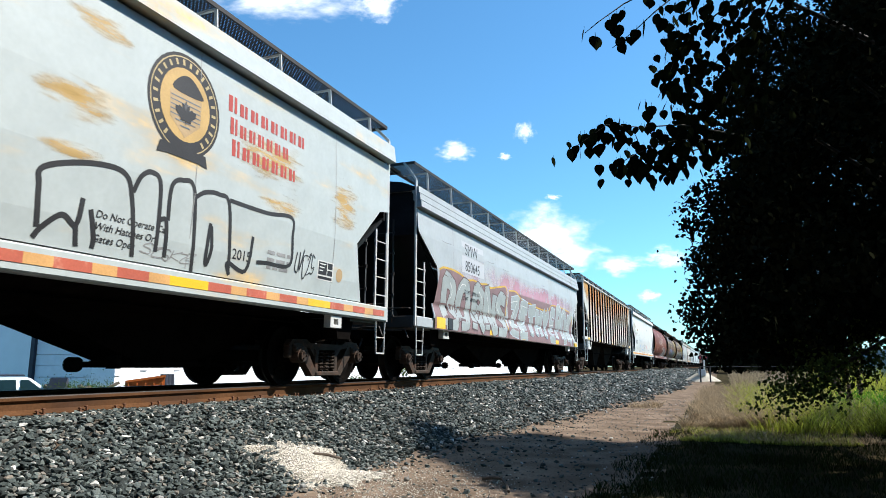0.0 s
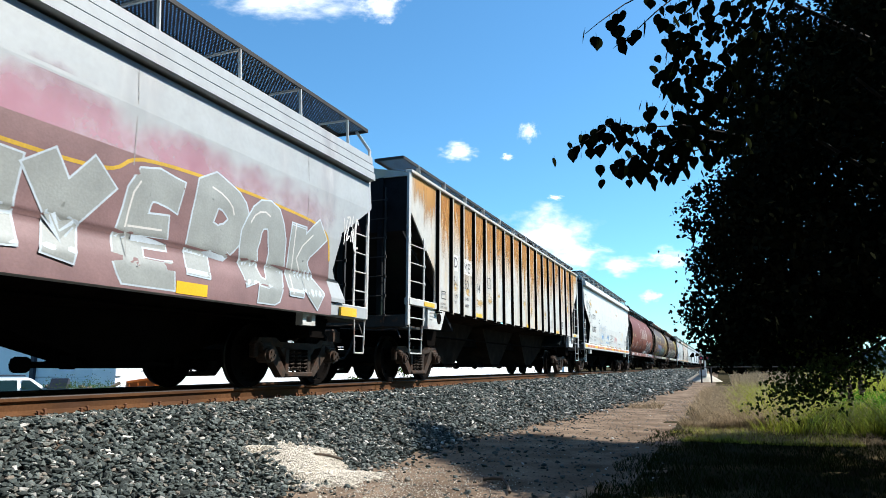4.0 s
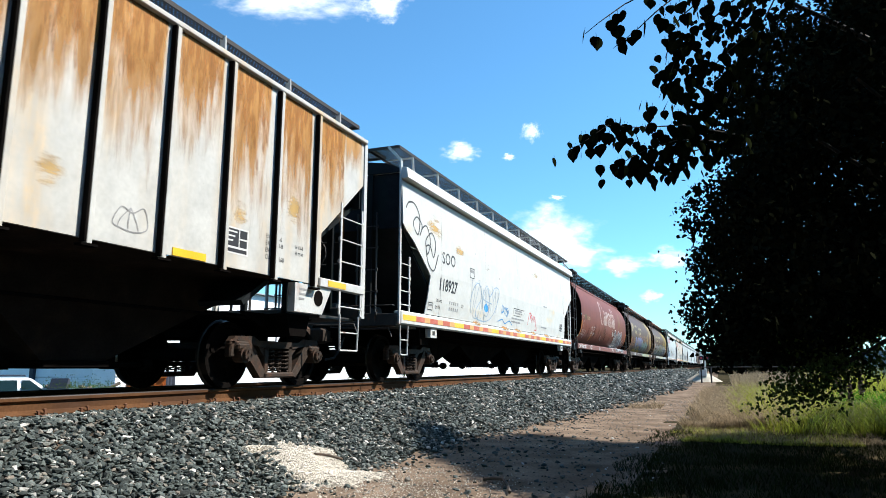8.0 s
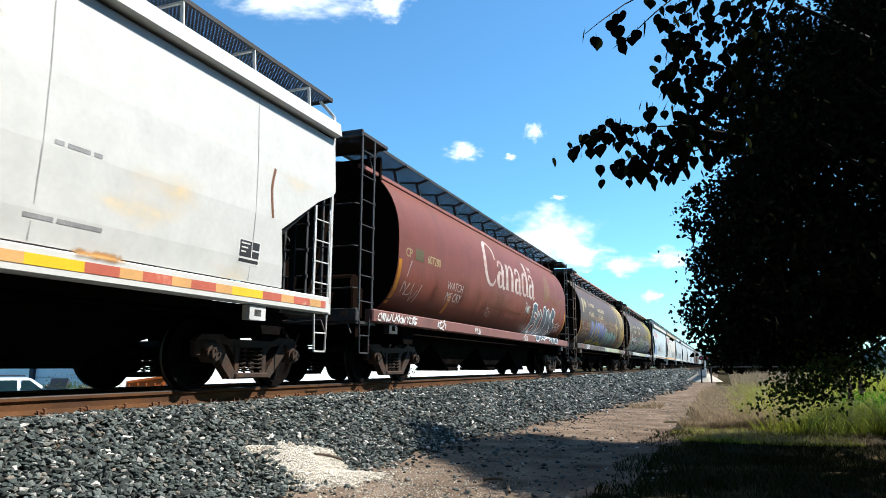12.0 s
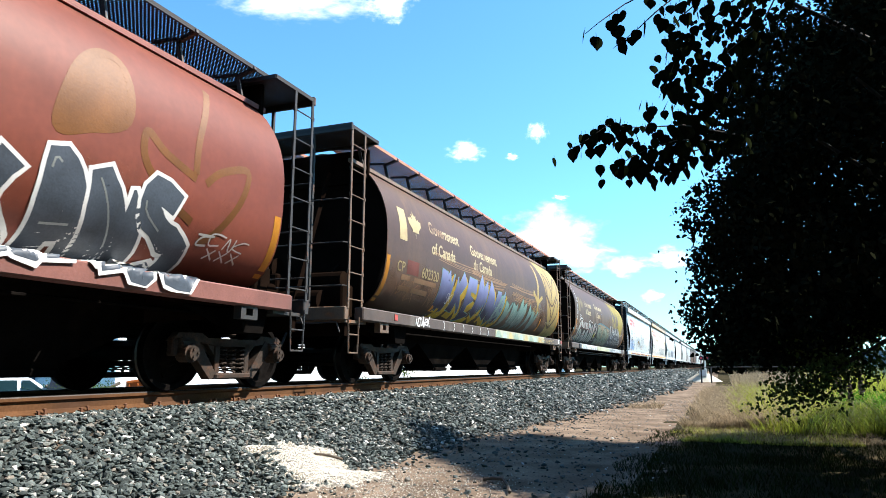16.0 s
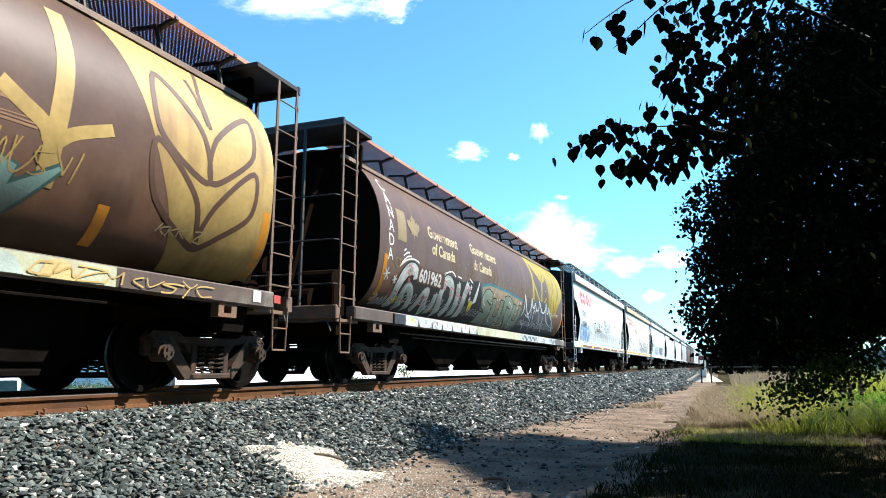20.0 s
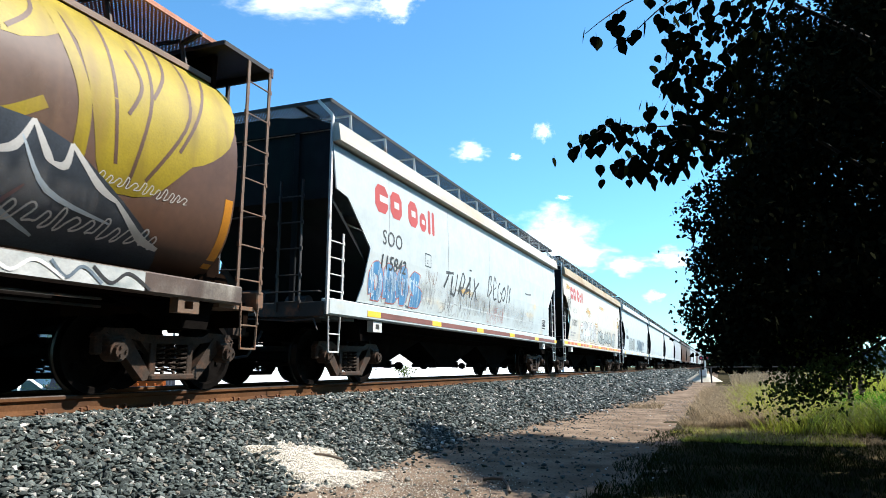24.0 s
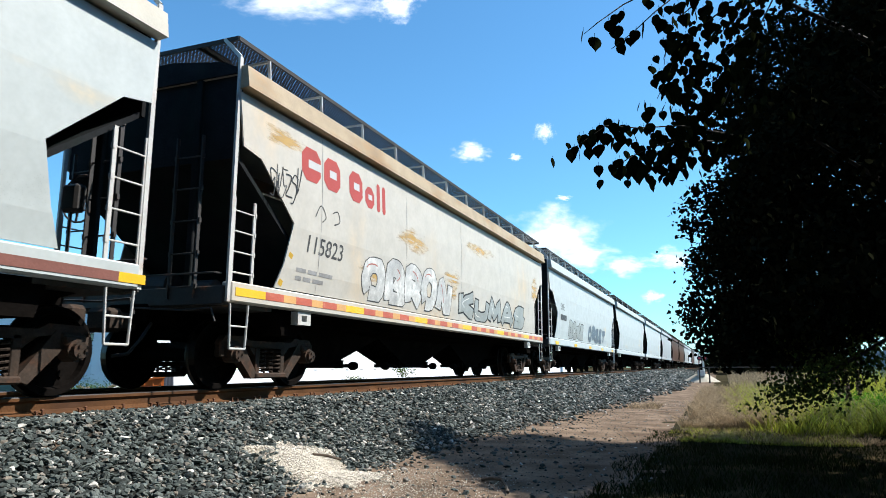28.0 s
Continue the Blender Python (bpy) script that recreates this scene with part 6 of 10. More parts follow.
def serif_wordmark(car, s, y, z):
    """The large wordmark in thick and thin strokes with serifs, a small flag over its last letter."""
    thick, thin = 0.225, 0.07
    cap, xh = 1.10, 0.74

    def arc(cy, cz, ry, rz, a0, a1, n=14, heavy=180):
        pts, ws = [], []
        for i in range(n + 1):
            a = radians(a0 + (a1 - a0) * i / n)
            pts.append((cy + ry * math.cos(a), cz + rz * math.sin(a)))
            ws.append(thin + (thick - thin) * max(0.0, math.cos(a - radians(heavy))) ** 1.2)
        return pts, ws

    def letter(strokes):
        bm = bmx()
        for k, (pts, ws) in enumerate(strokes):
            fat(bm, pts, ws, s, 0.006 + 0.0008 * k)
        part("wordmark_letter", bm, M["wordmark"], car, "worn whitish serif letter of the wordmark", smooth=True)

    def small_a(q):
        letter([arc(q + 0.30, z + 0.22, 0.20, 0.20, 60, 330), ([(q + 0.07, z + xh - 0.17), (q + 0.14, z + xh - 0.04), (q + 0.30, z + xh), (q + 0.46, z + xh - 0.05), (q + 0.52, z + xh - 0.2)], [0.13, 0.09, thin, 0.10, thick]),
                ([(q + 0.52, z + xh - 0.2), (q + 0.53, z + 0.16), (q + 0.58, z + 0.03), (q + 0.68, z + 0.02), (q + 0.74, z + 0.08)], [thick, thick, 0.14, 0.07, 0.04])])

    letter([arc(y + 0.60, z + cap / 2 + 0.02, 0.50, cap / 2 + 0.03, 36, 320, 26), ([(y + 1.00, z + cap - 0.36), (y + 0.99, z + cap - 0.1), (y + 0.97, z + cap)], [0.10, 0.07, 0.03])])
    small_a(y + 1.12)
    q = y + 1.94
    letter([([(q + 0.15, z), (q + 0.15, z + xh)], [thick] * 2), ([(q, z + 0.025), (q + 0.32, z + 0.025)], [0.05] * 2), ([(q, z + xh - 0.03), (q + 0.2, z + xh - 0.01)], [0.05] * 2),
            ([(q + 0.22, z + xh - 0.22), (q + 0.34, z + xh - 0.06), (q + 0.5, z + xh), (q + 0.64, z + xh - 0.08), (q + 0.68, z + xh - 0.24), (q + 0.68, z)], [0.05, 0.06, 0.08, 0.14, thick, thick]), ([(q + 0.54, z + 0.025), (q + 0.84, z + 0.025)], [0.05] * 2)])
    small_a(y + 2.88)
    q = y + 3.68
    letter([arc(q + 0.34, z + xh / 2, 0.26, xh / 2 - 0.02, 50, 330, 20), ([(q + 0.60, z + 0.06), (q + 0.60, z + cap * 0.98)], [thick] * 2), ([(q + 0.44, z + cap * 0.95), (q + 0.62, z + cap * 0.98)], [0.05] * 2), ([(q + 0.6, z + 0.03), (q + 0.8, z + 0.05)], [0.07, 0.04])])
    small_a(y + 4.50)
    for a, b in ((4.74, 4.80), (4.98, 5.04)):
        bm = bmx()
        blob(bm, rect_pts(y + a, y + b, z + xh + 0.12, z + xh + 0.32), s, 0.008)
        part("flag_bar", bm, M["wordmark"], car, smooth=True)
    leaf_emblem(car, y + 4.89, z + xh + 0.22, 0.15, s, M["wordmark"])


def mark_red_barrel(car, s):
    lettering("reporting_mark", "CP", -7.06, 2.44, 0.17, s, M["cream"], car)
    lettering("car_number", "607280", -5.98, 2.44, 0.17, s, M["cream"], car)
    serif_wordmark(car, s, -2.2, 2.47)
    for text, y, z in (("Government", -1.32, 1.84), ("of Canada", -1.28, 1.62), ("Gouvernement", 0.10, 1.84), ("du Canada", 0.12, 1.62)):
        lettering("old_name", text, y, z, 0.14, s, M["ghost_letter"], car, "faint overpainted lettering", off=0.004)
    lettering("sprayed_word", "To", -1.72, 1.62, 0.24, s, M["white_ink"], car, bold=-0.006)
    for text, y, z in (("WATCH", -4.75, 2.02), ("ME CRY", -4.72, 1.78)):
        lettering("sprayed_word", text, y, z, 0.19, s, M["white_ink"], car, shear=0.15, bold=-0.004)
    bm = bmx()
    blob(bm, rect_pts(-6.60, -6.18, 2.42, 2.66), s, 0.006)
    part("paint_patch", bm, M["olive"], car)
    canada_common(car, s, -7.38, 8.0)
    for seed, y, z, w, h, n in ((1, -7.0, 1.6, 0.9, 0.35, 4), (4, 6.45, 1.72, 0.9, 0.2, 4), (6, 2.0, 1.95, 0.6, 0.35, 4)):
        bm = bmx()
        scribble(bm, random.Random(seed), y, z, w, h, n, s, 0.022)
        part("graffiti_tag", bm, M["white_ink"], car)
    stroke(car, "arrow_tag", [(-6.75, 2.38), (-6.85, 2.2), (-6.9, 2.05)], 0.025, s, M["white_ink"])
    for k in range(3):
        y = 6.7 + 0.22 * k
        stroke(car, "cross_tag", [(y, 1.60), (y + 0.16, 1.72)], 0.02, s, M["white_ink"])
        stroke(car, "cross_tag", [(y, 1.72), (y + 0.16, 1.60)], 0.02, s, M["white_ink"])
    leaf_emblem(car, 2.3, 2.08, 0.32, s, M["white_ink"], "leaf_tag")
    low = lambda z: 1.572 if z < 1.32 else s(z)
    burner(car, random.Random(71), "EKANS", 3.05, 6.25, 1.10, 2.30, low, M["slate_dark"], M["white_ink"], M["silver"], bold=0.40, line=0.045, lean=-0.22, spike=0.05, label="slate-black graffiti outlined in white")
    for k in ("a", "b", "c", "d"):
        stroke(car, "faded_wheat", W["W4_" + k], 0.10, s, M["faded_orange"], 0.004, closed=k == "d")
    bm = bmx()
    blob(bm, smooth_pts(W["W4_d"], 4, True), s, 0.003)
    part("faded_wheat", bm, M["faded_orange"], car)
    coat(car, "dust_film", -8.0, 8.0, 1.4, 2.8, s, M["haze_brown"], 0.002)
    for k in range(9):
        coat(car, "soot_run", -7.5 + k * 1.7, -6.7 + k * 1.7, 1.45, 2.3, s, M["haze_soot"], 0.0025)
    bm = bmx()
    r = random.Random(7)
    for y in (-8.2, -7.6, -7.0, -5.4, -3.0, 1.6):
        scribble(bm, r, y, 1.10, 0.5, 0.16, 4, lambda z: 1.565, 0.03)
    part("sill_tag", bm, M["white_ink"], car)


def mark_wheat_barrel(car, s):
    def brown(name, pts, w, closed=False):
        stroke(car, name, pts, w, s, M["brown_line"], 0.010, closed)
    bm = bmx()
    blob(bm, [(4.80, 4.02), (5.25, 3.6), (5.5, 3.0), (5.7, 2.3), (5.95, 1.40), (7.50, 1.40), (7.50, 2.6), (7.50, 4.02)], s, 0.004)
    part("wheat_field", bm, M["wheat"], car, "faded gold wheat-ear panel")
    for k in ("ll", "rl", "lu", "ru"):
        brown("wheat_outline", W["W5_" + k], 0.075, True)
    brown("wheat_outline", W["W5_c1"], 0.06)
    brown("wheat_outline", [(6.0, 3.74), (6.1, 3.45), (6.2, 3.18)], 0.06)
    for k, w in (("stem", 0.2), ("b1", 0.16), ("b2", 0.13)):
        stroke(car, "wheat_stem", W["W5_" + k], w, s, M["wheat"], 0.006)
    bm = bmx()
    blob(bm, rect_pts(-6.70, -6.37, 2.73, 3.38), s, 0.006)
    part("flag_bar", bm, M["cream"], car)
    leaf_emblem(car, -5.95, 3.12, 0.62, s, M["cream"])
    for text, y, z in (("Government", -5.19, 3.12), ("of Canada", -5.12, 2.68), ("Gouvernement", -2.59, 3.04), ("du Canada", -2.42, 2.70)):
        lettering("owner_name", text, y, z, 0.25, s, M["cream_worn"], car, "worn cream lettering", width=0.96, bold=0.008)
    lettering("reporting_mark", "CP", -6.76, 2.11, 0.20, s, M["cream"], car)
    lettering("car_number", "602320", -5.58, 2.11, 0.21, s, M["cream"], car)
    bm = bmx()
    blob(bm, rect_pts(-6.30, -5.75, 2.10, 2.38), s, 0.006)
    part("paint_patch", bm, M["red_patch"], car)
    canada_common(car, s, -7.25, 7.50)
    for y0, y1, z in ((-6.5, -6.1, 1.97), (-5.9, -4.75, 1.97), (-5.9, -5.1, 1.76), (-6.5, -6.0, 1.76)):
        bm = bmx()
        blob(bm, rect_pts(y0, y1, z, z + 0.10), s, 0.005)
        part("stencil_band", bm, M["brown_pale"], car)
    low = lambda z: 1.572 if z < 1.32 else s(z)
    r = random.Random(55)
    burner(car, r, "WKEMNV", -4.5, 0.45, 1.38, 2.48, s, M["violet_fade"], M["teal"], None, shade=M["ochre"], bold=0.36, line=0.016, lean=0.12, round_off=False, spike=0.45, drop=(0.17, -0.12), label="spiky violet-blue graffiti with yellow blocks")
    burner(car, r, "AVWMIV", -0.35, 4.15, 1.38, 2.26, s, M["teal_fade"], M["teal_dark"], M["teal_pale"], bold=0.36, line=0.03, lean=0.30, round_off=False, spike=0.25, label="dull teal leaning graffiti")
    for seed, y, z, w, h, n, key in ((5, -6.7, 1.6, 1.0, 0.35, 6, "brown_pale"), (6, -5.0, 1.55, 0.5, 0.5, 4, "brown_pale"), (9, -4.0, 1.7, 0.3, 0.25, 3, "white_ink"), (10, 3.6, 2.0, 0.9, 0.35, 5, "wheat"), (11, 5.6, 1.75, 0.7, 0.12, 5, "cream")):
        bm = bmx()
        scribble(bm, random.Random(seed), y, z, w, h, n, s, 0.018)
        part("graffiti_tag", bm, M[key], car)
    bm = bmx()
    scribble(bm, random.Random(21), -5.95, 1.10, 0.75, 0.18, 6, lambda z: 1.565, 0.035)
    part("sill_tag", bm, M["white_ink"], car)
    bm = bmx()
    scribble(bm, random.Random(22), 4.0, 1.10, 2.4, 0.15, 9, lambda z: 1.565, 0.02)
    part("sill_tag", bm, M["wheat"], car)
    part("sill_patch", box(bmx(), 1.55, 1.568, -0.6, 5.0, 1.085, 1.285), M["sill_cream"], car)
    rr = random.Random(77)
    for k in range(9):
        y, q = -0.3 + 0.58 * k, rr.uniform(0.18, 0.3)
        bm = bmx()
        blob(bm, smooth_pts([(y - q, 1.09), (y - q * 0.6, 1.24), (y, 1.275), (y + q * 0.6, 1.23), (y + q, 1.09)], 3), lambda z: 1.568, 0.004 + 0.001 * (k % 2))
        part("sill_shape", bm, M[("sage", "teal_pale", "ochre_pale")[k % 3]], car)
    for k in range(6):
        y = -4.4 + 0.62 * k
        stroke(car, "sill_line", [(y, 1.28), (y + 0.07, 1.18), (y, 1.08)], 0.02, lambda z: 1.563, M["white_ink"])
    part("reflective_tape", box(bmx(), 1.55, 1.57, -6.85, -6.72, 1.15, 1.26), M["logo_red"], car)
    part("reflective_tape", box(bmx(), 1.55, 1.57, 7.2, 7.36, 1.13, 1.28), M["white_ink"], car)
    part("reflective_tape", box(bmx(), 1.55, 1.57, 7.65, 7.80, 1.15, 1.26), M["logo_red"], car)
    coat(car, "dust_film", -8.0, 8.0, 1.5, 3.0, s, M["haze_brown"], 0.002)
    for k, (y0, y1, z) in enumerate(((-5.0, -1.9, 2.62), (-2.6, 0.6, 2.58), (-2.3, 0.5, 2.44), (0.8, 4.0, 2.62), (1.0, 4.2, 2.40), (1.2, 3.9, 2.26))):
        rr = random.Random(300 + k)
        for q in range(4):
            zz = z + 0.035 * q
            stroke(car, "pale_scrape", [(y0 + rr.uniform(0, 0.5), zz), ((y0 + y1) / 2, zz - 0.05 + rr.uniform(-0.02, 0.03)), (y1 - rr.uniform(0, 0.7), zz - 0.02)], rr.uniform(0.010, 0.035), s, M["brown_pale"], 0.004)
    for k in range(9):
        coat(car, "soot_run", -7.5 + k * 1.7, -6.6 + k * 1.7, 1.45, 2.4, s, M["haze_soot"], 0.0025)


def swash(car, pts, w, surf, material, off, name="graffiti_shape", label="", taper=0.0):
    """One fat painted sweep with an even or tapering width, laid on a side."""
    bm = bmx()
    line = smooth_pts(pts, 5)
    n = len(line) - 1
    fat(bm, line, [w * (1 - taper * abs(2 * i / n - 1)) for i in range(n + 1)], surf, off, 1.385)
    return part(name, bm, material, car, label, smooth=True)


def diamond(car, y, z, q, surf, off):
    """A tilted pink square with a darker one inside it."""
    r = [(y - q, z - 0.6 * q), (y + 0.7 * q, z - q), (y + q, z + 0.6 * q), (y - 0.7 * q, z + q)]
    bm = bmx()
    ribbon(bm, r, 0.035, surf, off, True)
    d = part("pink_diamond", bm, M["pink_line"], car)
    bm = bmx()
    blob(bm, [(y + (a - y) * 0.45, z + (b - z) * 0.45) for a, b in r], surf, off)
    part("diamond_core", bm, M["teal"], d)


def loops(bm, rng, y0, y1, z, h, surf, line, off):
    """A quick run of joined loops, like hurried handwriting."""
    pts, y = [], y0
    while y < y1:
        w = h * rng.uniform(0.8, 1.3)
        top, low = z + h * rng.uniform(0.7, 1.15), z + h * rng.uniform(-0.15, 0.15)
        pts += [(y, low + 0.3 * h), (y + 0.45 * w, top), (y + 0.75 * w, top - 0.25 * h), (y + 0.35 * w, low), (y + 0.7 * w, low + 0.05 * h)]
        y += w
    ribbon(bm, smooth_pts(pts, 3), line, surf, off)
    return bm


def mark_painted_barrel(car, s):
    bm = bmx()
    blob(bm, rect_pts(-6.84, -6.45, 2.70, 3.32), s, 0.006)
    part("flag_bar", bm, M["cream_dull"], car)
    leaf_emblem(car, -6.08, 3.05, 0.6, s, M["cream_dull"])
    for text, y, z in (("Government", -5.34, 3.02), ("of Canada", -5.15, 2.68), ("Gouvernement", -2.62, 3.10), ("du Canada", -2.46, 2.70)):
        lettering("owner_name", text, y, z, 0.24, s, M["cream_worn"], car, "worn cream lettering", width=0.98, bold=0.009)
    lettering("reporting_mark", "CP", -6.93, 2.16, 0.20, s, M["cream_dull"], car)
    for k, ch in enumerate("CANADA"):
        lettering("sprayed_letter", ch, -7.22, 3.62 - 0.27 * k, 0.22, s, M["white_ink"], car, shear=-0.15)
    for y, z, q, key in ((-7.20, 2.0, 0.13, "white_ink"), (-6.82, 1.93, 0.09, "white_ink"), (-6.80, 1.66, 0.08, "red_dull"), (-6.2, 1.98, 0.06, "red_dull"), (-2.62, 2.22, 0.07, "white_ink"),
                         (-2.66, 2.08, 0.06, "white_ink"), (-2.6, 1.92, 0.07, "white_ink"), (-6.45, 1.58, 0.08, "sun_yellow"), (-5.3, 1.74, 0.07, "red_dull")):
        for a in range(3):
            t = a * math.pi / 3 + 0.2
            stroke(car, "sprayed_star", [(y - q * math.cos(t), z - q * math.sin(t)), (y, z), (y + q * math.cos(t), z + q * math.sin(t))], 0.03, s, M[key], 0.030)
    # black ground with pale rounded shapes, pink diamonds and hurried writing
    ground_pts = [(-6.66, 1.40), (-6.66, 1.55), (-6.70, 1.70), (-6.63, 1.95), (-6.44, 2.19), (-6.2, 2.33), (-5.9, 2.36), (-5.62, 2.2), (-5.5, 1.92), (-4.45, 1.96), (-4.31, 2.26), (-3.95, 2.35), (-3.6, 2.29), (-3.13, 2.3),
                  (-2.7, 2.37), (-2.41, 2.25), (-1.98, 2.46), (-1.80, 2.2), (-1.88, 1.89), (-1.45, 1.40)]
    bm = bmx()
    blob(bm, ground_pts, s, 0.008)
    part("graffiti_ground", bm, M["ink"], car, "black ground of a crowded graffiti piece", smooth=True)
    pale, teal = M["pale_grey_green"], M["teal_pale"]
    for pts, w, key in (([(-6.53, 1.45), (-6.59, 1.75), (-6.47, 2.03), (-6.21, 2.21), (-5.94, 2.20), (-5.88, 2.04)], 0.24, pale), ([(-6.11, 1.45), (-6.27, 1.72), (-6.14, 1.86), (-5.92, 1.76), (-5.73, 1.45)], 0.20, teal),
                        ([(-5.45, 1.45), (-5.35, 1.75), (-5.15, 1.85), (-5.05, 1.6), (-4.82, 1.45)], 0.20, pale), ([(-4.62, 1.45), (-4.65, 1.65), (-4.68, 1.86)], 0.22, pale),
                        ([(-4.15, 1.45), (-4.42, 1.85), (-4.24, 2.19), (-3.90, 2.14), (-3.78, 1.86), (-3.82, 1.45)], 0.24, pale), ([(-3.30, 1.48), (-3.40, 1.9), (-3.46, 2.22)], 0.26, pale), ([(-2.90, 1.48), (-2.96, 1.95), (-2.79, 2.28)], 0.28, pale)):
        swash(car, pts, w + 0.07, s, M["ink"], 0.010, "graffiti_outline")
        swash(car, pts, w, s, key, 0.013, "graffiti_shape", "pale rounded graffiti shape outlined in black")
        swash(car, [(y + 0.02, z + 0.05) for y, z in pts], 0.03, s, M["white_ink"], 0.016, "highlight")
    for y, z in ((-6.2, 2.18), (-6.55, 1.64), (-6.2, 1.52), (-4.30, 2.10), (-3.86, 1.99), (-3.43, 2.02), (-2.87, 2.12), (-3.18, 1.84), (-5.1, 1.66)):
        diamond(car, y, z, 0.10, s, 0.018)
    for pts in ([(-6.62, 2.28), (-6.4, 2.42), (-6.2, 2.46)], [(-6.56, 2.42), (-6.42, 2.5), (-6.3, 2.52)], [(-6.55, 2.52), (-6.46, 2.58)], [(-6.7, 2.2), (-6.4, 2.36), (-6.05, 2.42), (-5.8, 2.38)], [(-4.5, 2.2), (-4.42, 2.34)], [(-4.42, 2.2), (-4.32, 2.38)],
                [(-4.3, 2.36), (-3.95, 2.44), (-3.7, 2.36)], [(-3.55, 2.38), (-3.3, 2.36)], [(-2.75, 2.42), (-2.5, 2.34)]):
        stroke(car, "white_edge", pts, 0.035, s, M["white_ink"], 0.012)
    bm = bmx()
    blob(bm, [(-2.32, 1.82), (-2.1, 1.9), (-1.96, 2.46), (-2.22, 2.1)], s, 0.012)
    part("white_flame", bm, M["white_ink"], car)
    bm = bmx()
    blob(bm, [(-2.42 + 0.13 * math.cos(a * 0.7), 1.78 + 0.14 * math.sin(a * 0.7)) for a in range(9)], s, 0.014)
    part("yellow_ball", bm, M["sun_yellow"], car)
    bm = bmx()
    rw = random.Random(24)
    loops(bm, rw, -6.4, -1.6, 1.56, 0.19, s, 0.016, 0.022)
    loops(bm, rw, -7.3, -6.75, 1.46, 0.14, s, 0.022, 0.022)
    part("graffiti_tag", bm, M["white_ink"], car, "hurried white handwriting over the graffiti")
    bm = bmx()
    blob(bm, rect_pts(-5.82, -4.36, 1.98, 2.32), s, 0.020)
    part("number_patch", bm, M["brown_line"], car)
    lettering("car_number", "601962", -5.76, 2.02, 0.26, s, M["white_ink"], car, off=0.026, bold=0.012, width=1.06)
    # speckled tan panel with green letters
    bm = bmx()
    blob(bm, [(-1.80, 2.40), (-1.04, 2.50), (0.3, 2.47), (2.18, 2.36), (2.26, 1.40), (-1.5, 1.40)], s, 0.007)
    part("panel_border", bm, M["deep_teal"], car)
    bm = bmx()
    blob(bm, [(-1.73, 2.33), (-1.04, 2.43), (0.3, 2.40), (2.10, 2.29), (2.18, 1.40), (-1.42, 1.40)], s, 0.009)
    panel = part("graffiti_panel", bm, M["speckled_tan"], car, "tan panel speckled with pale dots")
    rd = random.Random(9)
    bm = bmx()
    for _ in range(150):
        y, z, q = rd.uniform(-1.5, 2.05), rd.uniform(1.45, 2.24), rd.uniform(0.014, 0.045)
        blob(bm, [(y + 0.8 * q * math.cos(a * 1.05), z + q * math.sin(a * 1.05)) for a in range(6)], s, 0.011)
    tagged(part("pale_dots", bm, M["white_ink"], panel), kind="stuff")
    r = random.Random(66)
    burner(car, r, "SURU", -1.65, 2.15, 1.40, 2.30, s, M["sage"], M["ink"], M["white_ink"], bold=0.30, line=0.03, base=0.013, label="sage-green graffiti outlined in black")
    # dark flames edged in white
    flame = [(2.25, 1.40), (2.30, 1.85), (2.48, 2.54), (2.72, 2.09), (3.13, 2.01), (3.29, 2.5), (3.48, 2.22), (3.73, 2.38), (4.1, 2.14), (4.3, 2.49), (4.88, 2.11), (5.27, 2.49), (5.51, 2.15), (5.68, 2.38), (6.3, 1.96), (7.06, 1.59), (7.2, 1.40)]
    bm = bmx()
    blob(bm, flame, s, 0.012)
    part("graffiti_flame", bm, M["slate_dark"], car, "dark graffiti flames edged in white")
    coat(car, "white_mist", 2.2, 7.0, 1.42, 2.45, s, M["haze_white"], 0.0135)
    for i in range(1, len(flame) - 2):
        a, b = flame[i], flame[i + 1]
        mid = ((a[0] + b[0]) / 2 + 0.05, (a[1] + b[1]) / 2 - 0.10)
        swash(car, [a, mid, b], 0.085, s, M["white_ink"], 0.016 + 0.0006 * (i % 3), "flame_edge", taper=0.55)
    for pts in ([(3.94, 2.04), (3.77, 2.12), (3.63, 2.0), (3.76, 1.77)], [(2.6, 1.95), (2.89, 1.88), (3.27, 1.84), (3.84, 1.5)], [(4.2, 2.22), (4.57, 1.86), (4.7, 1.57)], [(5.18, 2.32), (5.52, 1.9), (6.32, 1.73)], [(2.4, 1.7), (2.9, 1.6), (3.2, 1.45)], [(3.2, 2.2), (3.4, 1.95), (3.5, 1.6)],
                [(4.95, 2.0), (5.1, 1.7), (5.6, 1.5)]):
        swash(car, pts, 0.06, s, M["drip_pale"], 0.0175, "flame_curl", taper=0.7)
    for y in (3.9, 5.0):
        swash(car, [(y, 1.45), (y + 0.12, 1.68), (y + 0.30, 1.9)], 0.05, s, M["mauve"], 0.0165, "flame_curl", taper=0.6)
    bm = bmx()
    loops(bm, rw, 2.3, 6.9, 1.60, 0.16, s, 0.020, 0.026)
    loops(bm, rw, 6.0, 7.2, 2.12, 0.10, s, 0.010, 0.010)
    part("graffiti_tag", bm, M["white_ink"], car)
